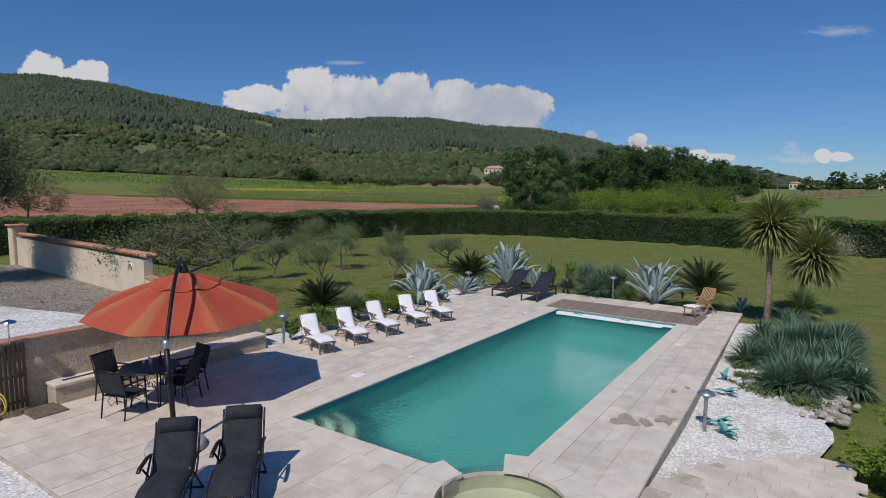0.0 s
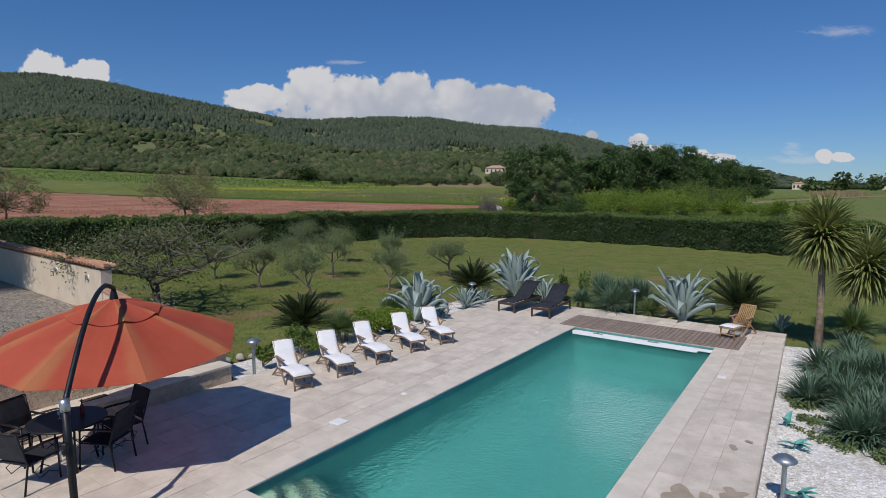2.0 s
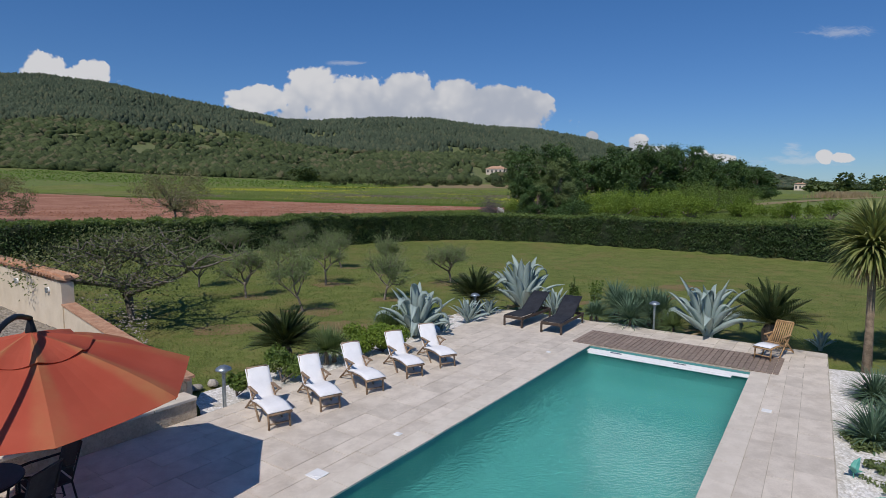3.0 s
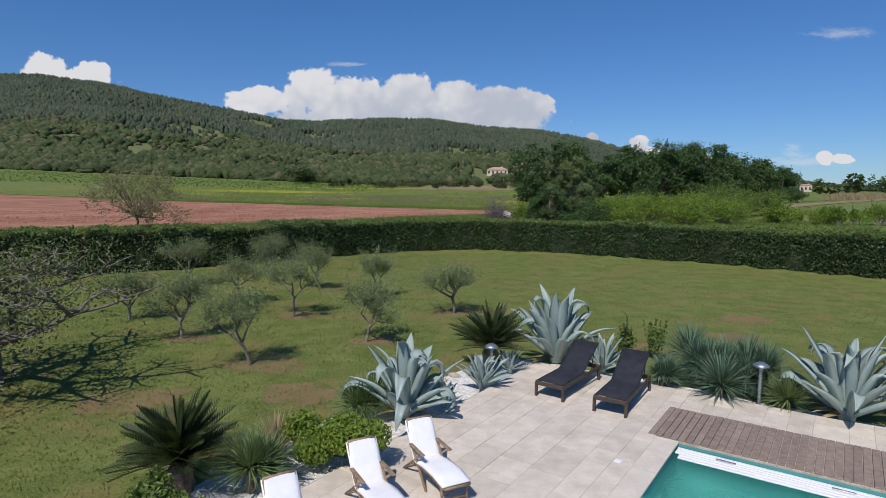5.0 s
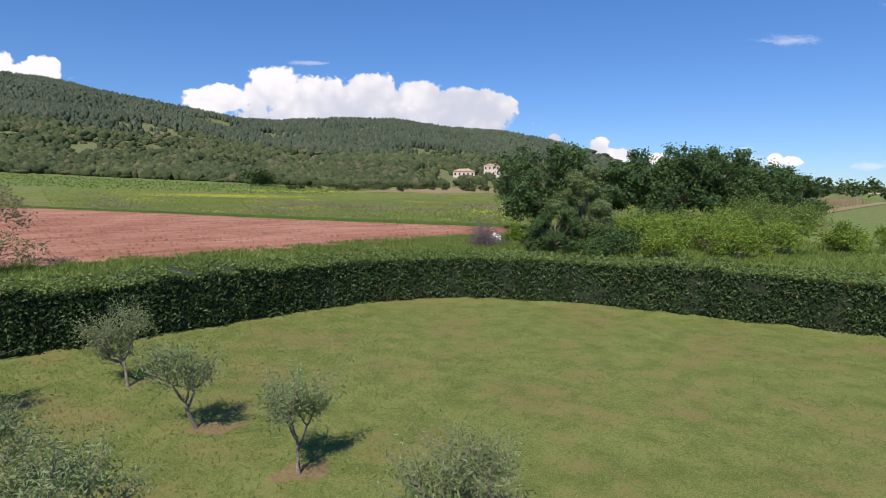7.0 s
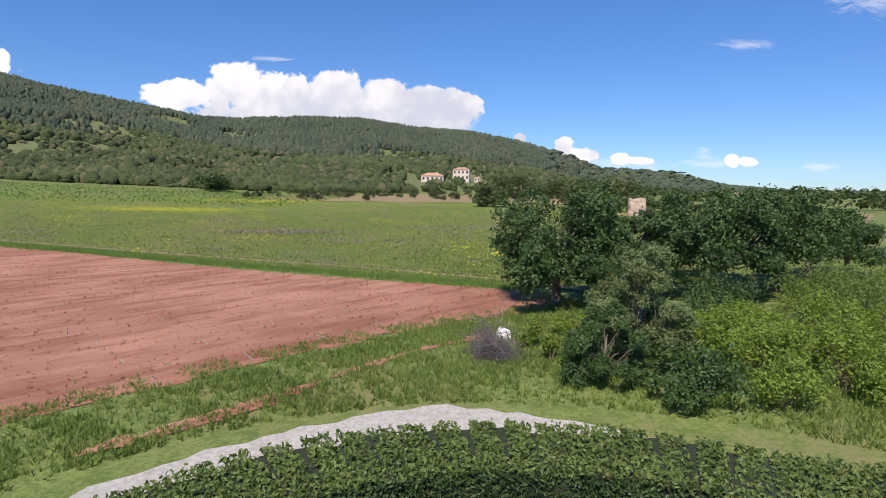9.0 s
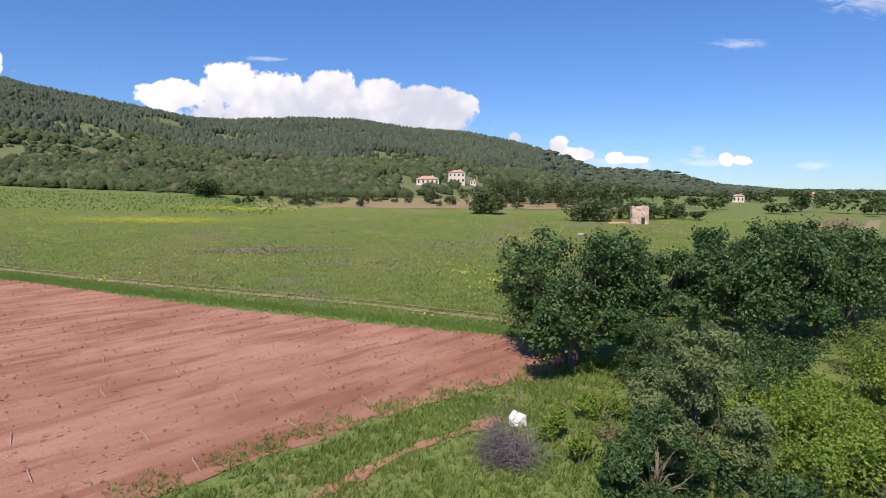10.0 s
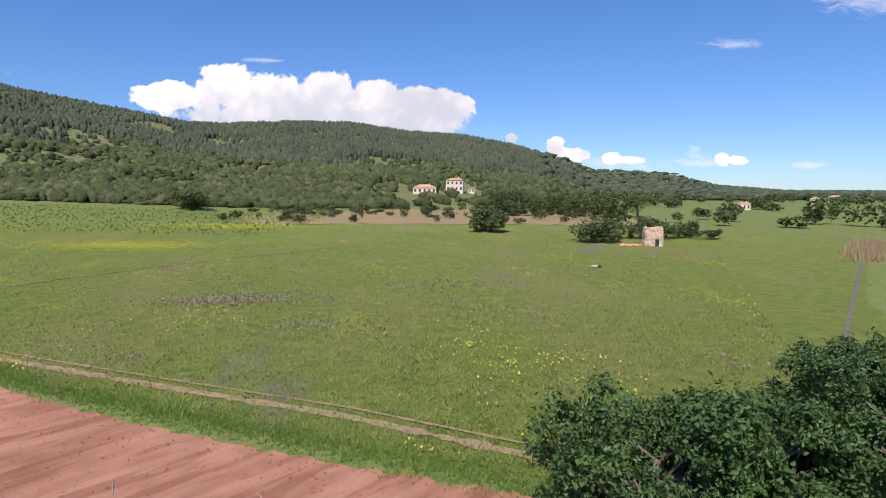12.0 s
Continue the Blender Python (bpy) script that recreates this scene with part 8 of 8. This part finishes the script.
house(60, 430, gz(60, 430) + 0.5, 11, 9, 7.0, -14, "two-storey pale villa with clay roof below the wood", 2, 4)
house(38, 408, gz(38, 408) + 0.3, 14, 7, 3.4, -8, "long low pale house with clay roof", 1, 5)
house(72, 436, gz(72, 436) + 0.3, 4, 4, 3.0, -14, "small pale outbuilding beside the villa", 1, 2)
house(244, 402, gz(244, 402), 7, 6, 4.2, -30, "small pale farmhouse on the plain", 1, 3)
house(405, 530, gz(405, 530), 12, 8, 5.0, -35, "pale farmhouse among trees on the plain", 1, 4)
house(520, 640, gz(520, 640), 14, 8, 5.0, -35, "long pale farmhouse far across the plain", 1, 4)


def ruin():
    x, y = 74.6, 195.5
    t = thing("stone_ruin", "square roofless stone tower standing in the meadow", "ruin", (x, y, gz(x, y)), -16)
    w, h = 3.9, 4.9
    bm = bmesh.new()
    for c, s in (((0, -w / 2, h / 2), (w, 0.5, h)), ((0, w / 2, h / 2 - 0.3), (w, 0.5, h - 0.6)), ((-w / 2, 0, h / 2 - 0.1), (0.5, w, h - 0.2)), ((w / 2, 0, h / 2 - 0.2), (0.5, w, h - 0.4))):
        add_box(bm, c, s)
    bmesh.ops.subdivide_edges(bm, edges=bm.edges[:], cuts=6, use_grid_fill=True)
    for v in bm.verts:
        v.co += Vector((noise.noise(v.co * 1.1), noise.noise(v.co * 1.2 + Vector((9, 0, 0))), noise.noise(v.co * 0.9 + Vector((0, 7, 0))) * (1.5 if v.co.z > h * 0.8 else 0.4))) * 0.28
    part("wall", bm, mat("pinkish_rubble", (0.42, 0.30, 0.22), (0.62, 0.47, 0.36), 1.6, 0.95, 0.8, 8, dist=0.1), t)
    # no opening is cut: a near-black block carries the doorway's inner shade
    part("doorway", box((0.7, -w / 2 - 0.12, 0.9), (0.9, 0.5, 1.8), None, 0.04), DARK_PANE, t, "doorway as a solid block, its inner shade in the colour")
    rng = np.random.default_rng(140)
    for i in range(26):
        rock("rubble_stone", "fallen rubble stone beside the ruin", x - 5.5 + rng.normal() * 2.0, y - 0.5 + rng.normal() * 0.9, rng.uniform(0.3, 0.7), rng.uniform(0.4, 0.8), rng, "fallen rubble", gz(x - 5.5, y), TERRACOTTA)
    x, y = 43.7, 157.7
    b = thing("water_trough", "pale trough lying in the meadow", "trough", (x, y, gz(x, y)), 20)
    part("basin", box((0, 0, 0.35), (1.3, 0.7, 0.5), None, 0.12), ROCK, b)
    # dark solid box added in place of the shadow beside the trough
    part("shadow_gap", box((1.3, 0.1, 0.2), (0.8, 0.7, 0.5), None, 0.1), DARK_WOOD, b, "dark box put in for the shadow beside the trough")


ruin()


def right_edge():
    """Ditch with reeds and the brown strip along the meadow's right side."""
    strip("ditch", [(44, 101), (50.7, 108.4), (63.6, 121.6), (85, 143.6), (106, 165), (128, 187), (160, 219)], 0.55, mat("ditch_mud", (0.09, 0.085, 0.06), (0.17, 0.155, 0.11), 2.0, 0.9, 0.5), "narrow muddy ditch along the meadow", "ditch", 0.12, 2.0)
    strip("brown_strip", [(50, 98), (57, 105), (79, 128), (101, 150), (136, 185), (167, 216)], 3.6, CLEARING, "dry reddish strip beside the ditch", "field", 0.10, 2.0)
    rng = np.random.default_rng(150)
    k = rng.random(1500)[:, None]
    P = np.array([(104, 163)]) * (1 - k) + np.array([(140, 199)]) * k + rng.normal(size=(1500, 2)) * 1.6
    V, F = tufts(len(P), P, 1.6, 0.10, rng, 3, 0.15)
    tagged(part_np("reeds", V, F, DRY), "tall dry reeds beside the ditch", "reeds", kind="stuff")


right_edge()

# ---- paving pieces, last ----
def paving():
    """Limestone slabs in rows along the pool, every one set a little its own way."""
    rng = np.random.default_rng(200)
    bm = box((0, 0, 0), (1, 1, 1), None, 0.0)
    unit = None
    pieces = []

    def rows(a0, a1, b0, b1):
        b = b0
        while b < b1 - 0.05:
            w = min(rng.choice([0.40, 0.48, 0.58]), b1 - b)
            if b1 - b - w < 0.2:
                w = b1 - b
            a = a0
            first = rng.uniform(0.25, 0.8)
            while a < a1 - 0.02:
                L = first if a == a0 else rng.uniform(0.5, 1.0)
                L = min(L, a1 - a)
                if a1 - a - L < 0.2:
                    L = a1 - a
                pieces.append((a, a + L, b, b + w))
                a += L
            b += w

    rows(-3.73, 14.58, -4.08, -0.36)
    rows(-3.73, -0.48, -0.36, 2.5)
    rows(-3.73, -0.48, 2.5, 3.2)
    rows(-3.73, -0.1, 3.2, 4.02)
    rows(-3.73, 0.55, 4.02, 5.83)
    rows(0.55, 14.58, 4.42, 5.83)
    rows(13.36, 14.58, -0.36, 4.42)
    coping = []
    for b0, b1 in ((-0.36, 0.03), (4.02, 4.42)):
        a = -0.48 if b0 < 0 else 0.55
        while a < 11.72:
            L = min(rng.uniform(0.62, 0.82), 11.76 - a)
            coping.append((a, a + L, b0, b1))
            a += L
    b = 0.03
    while b < 3.15:
        L = min(0.7, 3.2 - b)
        coping.append((-0.48, -0.09, b, b + L))
        b += L
    made, stuff = 0, []

    ring_r = SPA_R + 0.497

    def hits(a0, a1, b0, b1):
        """None: clear of the spa; else the outline that is left beside its ring, or nothing."""
        if math.hypot(min(max(SPA[0], a0), a1) - SPA[0], min(max(SPA[1], b0), b1) - SPA[1]) >= ring_r:
            return None
        if max(math.hypot(p - SPA[0], q - SPA[1]) for p in (a0, a1) for q in (b0, b1)) < ring_r + 0.05:
            return ()
        g = 0.004
        line = []
        for (p0, q0), (p1, q1) in zip(((a0 + g, b0 + g), (a1 - g, b0 + g), (a1 - g, b1 - g), (a0 + g, b1 - g)), ((a1 - g, b0 + g), (a1 - g, b1 - g), (a0 + g, b1 - g), (a0 + g, b0 + g))):
            for f in np.linspace(0, 1, 13)[:-1]:
                p, q = p0 + (p1 - p0) * f, q0 + (q1 - q0) * f
                d = math.hypot(p - SPA[0], q - SPA[1])
                if d < ring_r:
                    p, q = SPA[0] + (p - SPA[0]) * ring_r / d, SPA[1] + (q - SPA[1]) * ring_r / d
                line.append((p, q))
        return tuple(line)

    def wet(a0, a1, b0, b1):
        return (a0 + a1) / 2 > -0.45 and b1 > 0.03 and a0 < 13.3 and b0 < 4.0

    todo = [(p, COPING, 0.014) for p in coping] + [(p, STONE, 0.008) for p in pieces if not wet(*p)]
    todo.sort(key=lambda q: q[0][0])
    meshes = {}
    for (a0, a1, b0, b1), m, top in todo:
        gap = 0.010
        mid = (a0 + a1) / 2
        left, right = W(mid, b0), W(mid, b1)
        slew = -math.degrees(math.atan2(W(a1, (b0 + b1) / 2) - W(a0, (b0 + b1) / 2), a1 - a0))
        size = (a1 - a0 - gap, right - left - gap, 0.028)
        rest = hits(a0, a1, left, right)
        if rest is not None:
            if len(rest) > 2:
                bm = bmesh.new()
                lo, hi = [[bm.verts.new(D(*q, z)) for q in rest] for z in (top - 0.028, top)]
                bm.faces.new(hi)
                for k in range(len(rest)):
                    bm.faces.new((lo[k], lo[(k + 1) % len(rest)], hi[(k + 1) % len(rest)], hi[k]))
                bmesh.ops.recalc_face_normals(bm, faces=bm.faces)
                part("paving_slab" if m is STONE else "coping_slab", bm, m, terrace)
            continue
        if made < 300:
            if m.name not in meshes:
                bm = bmesh.new()
                add_box(bm, (0, 0, 0), (1, 1, 1))
                es = [e for e in bm.edges if min(v.co.z for v in e.verts) > 0]
                bmesh.ops.bevel(bm, geom=es, offset=0.012, segments=1, affect="EDGES")
                me = bpy.data.meshes.new("paving_slab")
                bm.to_mesh(me)
                bm.free()
                me.materials.append(m)
                meshes[m.name] = me
            ob = new("paving_slab" if m is STONE else "coping_slab", meshes[m.name])
            ob.parent = terrace
            p = D(mid, (left + right) / 2, top - 0.014 + rng.uniform(-0.002, 0.003))
            ob.matrix_basis = pose(p.x, p.y, p.z, rng.normal() * 0.12, rng.normal() * 0.12, DECK_TURN + slew) @ Matrix.Diagonal((*size, 1))
            made += 1
        else:
            stuff.append((a0 + gap / 2, a1 - gap / 2, left + gap / 2, right - gap / 2, top + rng.uniform(-0.002, 0.003)))
    if stuff:
        Vs, Fs = [], []
        for k, (a0, a1, b0, b1, top) in enumerate(stuff):
            for z in (top - 0.03, top):
                Vs += [tuple(D(a0, b0, z)), tuple(D(a1, b0, z)), tuple(D(a1, b1, z)), tuple(D(a0, b1, z))]
            o = 8 * k
            Fs += [[o + 4, o + 7, o + 6, o + 5], [o, o + 4, o + 5, o + 1], [o + 1, o + 5, o + 6, o + 2], [o + 2, o + 6, o + 7, o + 3], [o + 3, o + 7, o + 4, o]]
        ob = part_np("far_paving_slabs", np.array(Vs), np.array(Fs), STONE_FAR, terrace)
        tagged(ob, kind="stuff")


def island_stone():
    """The same limestone, its tone by the slab in a joined mesh."""
    m = STONE.copy()
    m.name = "limestone_paving_joined"
    nt = m.node_tree
    g = node(nt, "ShaderNodeNewGeometry")
    for n in nt.nodes:
        if n.type == "HUE_SAT":
            v = mth(nt, "ADD", 0.91, mth(nt, "MULTIPLY", g.outputs["Random Per Island"], 0.18))
            nt.links.new(v, n.inputs["Value"])
    return m


STONE_FAR = island_stone()
paving()


def lower_path():
    """A ragged stone path that falls away from the terrace to the lawn."""
    rng = np.random.default_rng(210)
    edge = np.array([(1.2, 6.0), (1.6, 6.15), (2.26, 6.4), (2.82, 6.75), (3.1, 7.15), (3.42, 7.27), (3.71, 7.68), (3.98, 7.81), (3.98, 8.23), (3.68, 8.41), (2.75, 8.5), (0.6, 8.9), (-3.7, 9.2), (-3.7, 5.6), (0.4, 5.6)], float)

    def fall(b):
        return -0.035 - 0.055 * max(b - 6.0, 0)

    bm = bmesh.new()
    lo, hi = [[bm.verts.new(D(a, b, fall(b) + z)) for a, b in edge] for z in (-0.5, -0.008)]
    bm.faces.new(hi)
    for k in range(len(edge)):
        q = (k + 1) % len(edge)
        bm.faces.new((lo[k], lo[q], hi[q], hi[k]))
    bmesh.ops.triangulate(bm, faces=[f for f in bm.faces if len(f.verts) > 4])
    bmesh.ops.recalc_face_normals(bm, faces=bm.faces)
    t = tagged(part("lower_path", bm, JOINT), "pale ragged stone path below the terrace", "path", kind="structure")
    me = None
    a = -3.6
    while a < 4.2:
        w = rng.choice([0.20, 0.27, 0.34])
        b = 6.03 + rng.uniform(-0.3, 0.0)
        while b < 8.9:
            L = rng.uniform(0.32, 0.72)
            if b > 6.0 and inside_poly(edge, np.array([(a + w / 2, b + L / 2)]))[0]:
                if me is None:
                    bm = bmesh.new()
                    add_box(bm, (0, 0, 0), (1, 1, 1), None, 0.0)
                    bmesh.ops.bevel(bm, geom=[e for e in bm.edges if min(v.co.z for v in e.verts) > 0], offset=0.02, segments=1, affect="EDGES")
                    me = bpy.data.meshes.new("path_slab")
                    bm.to_mesh(me)
                    bm.free()
                    me.materials.append(STONE)
                ob = new("path_slab", me)
                ob.parent = t
                p = D(a + w / 2, b + L / 2, fall(b + L / 2) - 0.012 + rng.uniform(-0.003, 0.003))
                ob.matrix_basis = pose(p.x, p.y, p.z, 0, 0, DECK_TURN) @ pose(0, 0, 0, 3.1, rng.normal() * 0.2, rng.normal() * 0.8) @ Matrix.Diagonal((w - 0.010, L - 0.010, 0.05, 1))
            b += L
        a += w


lower_path()
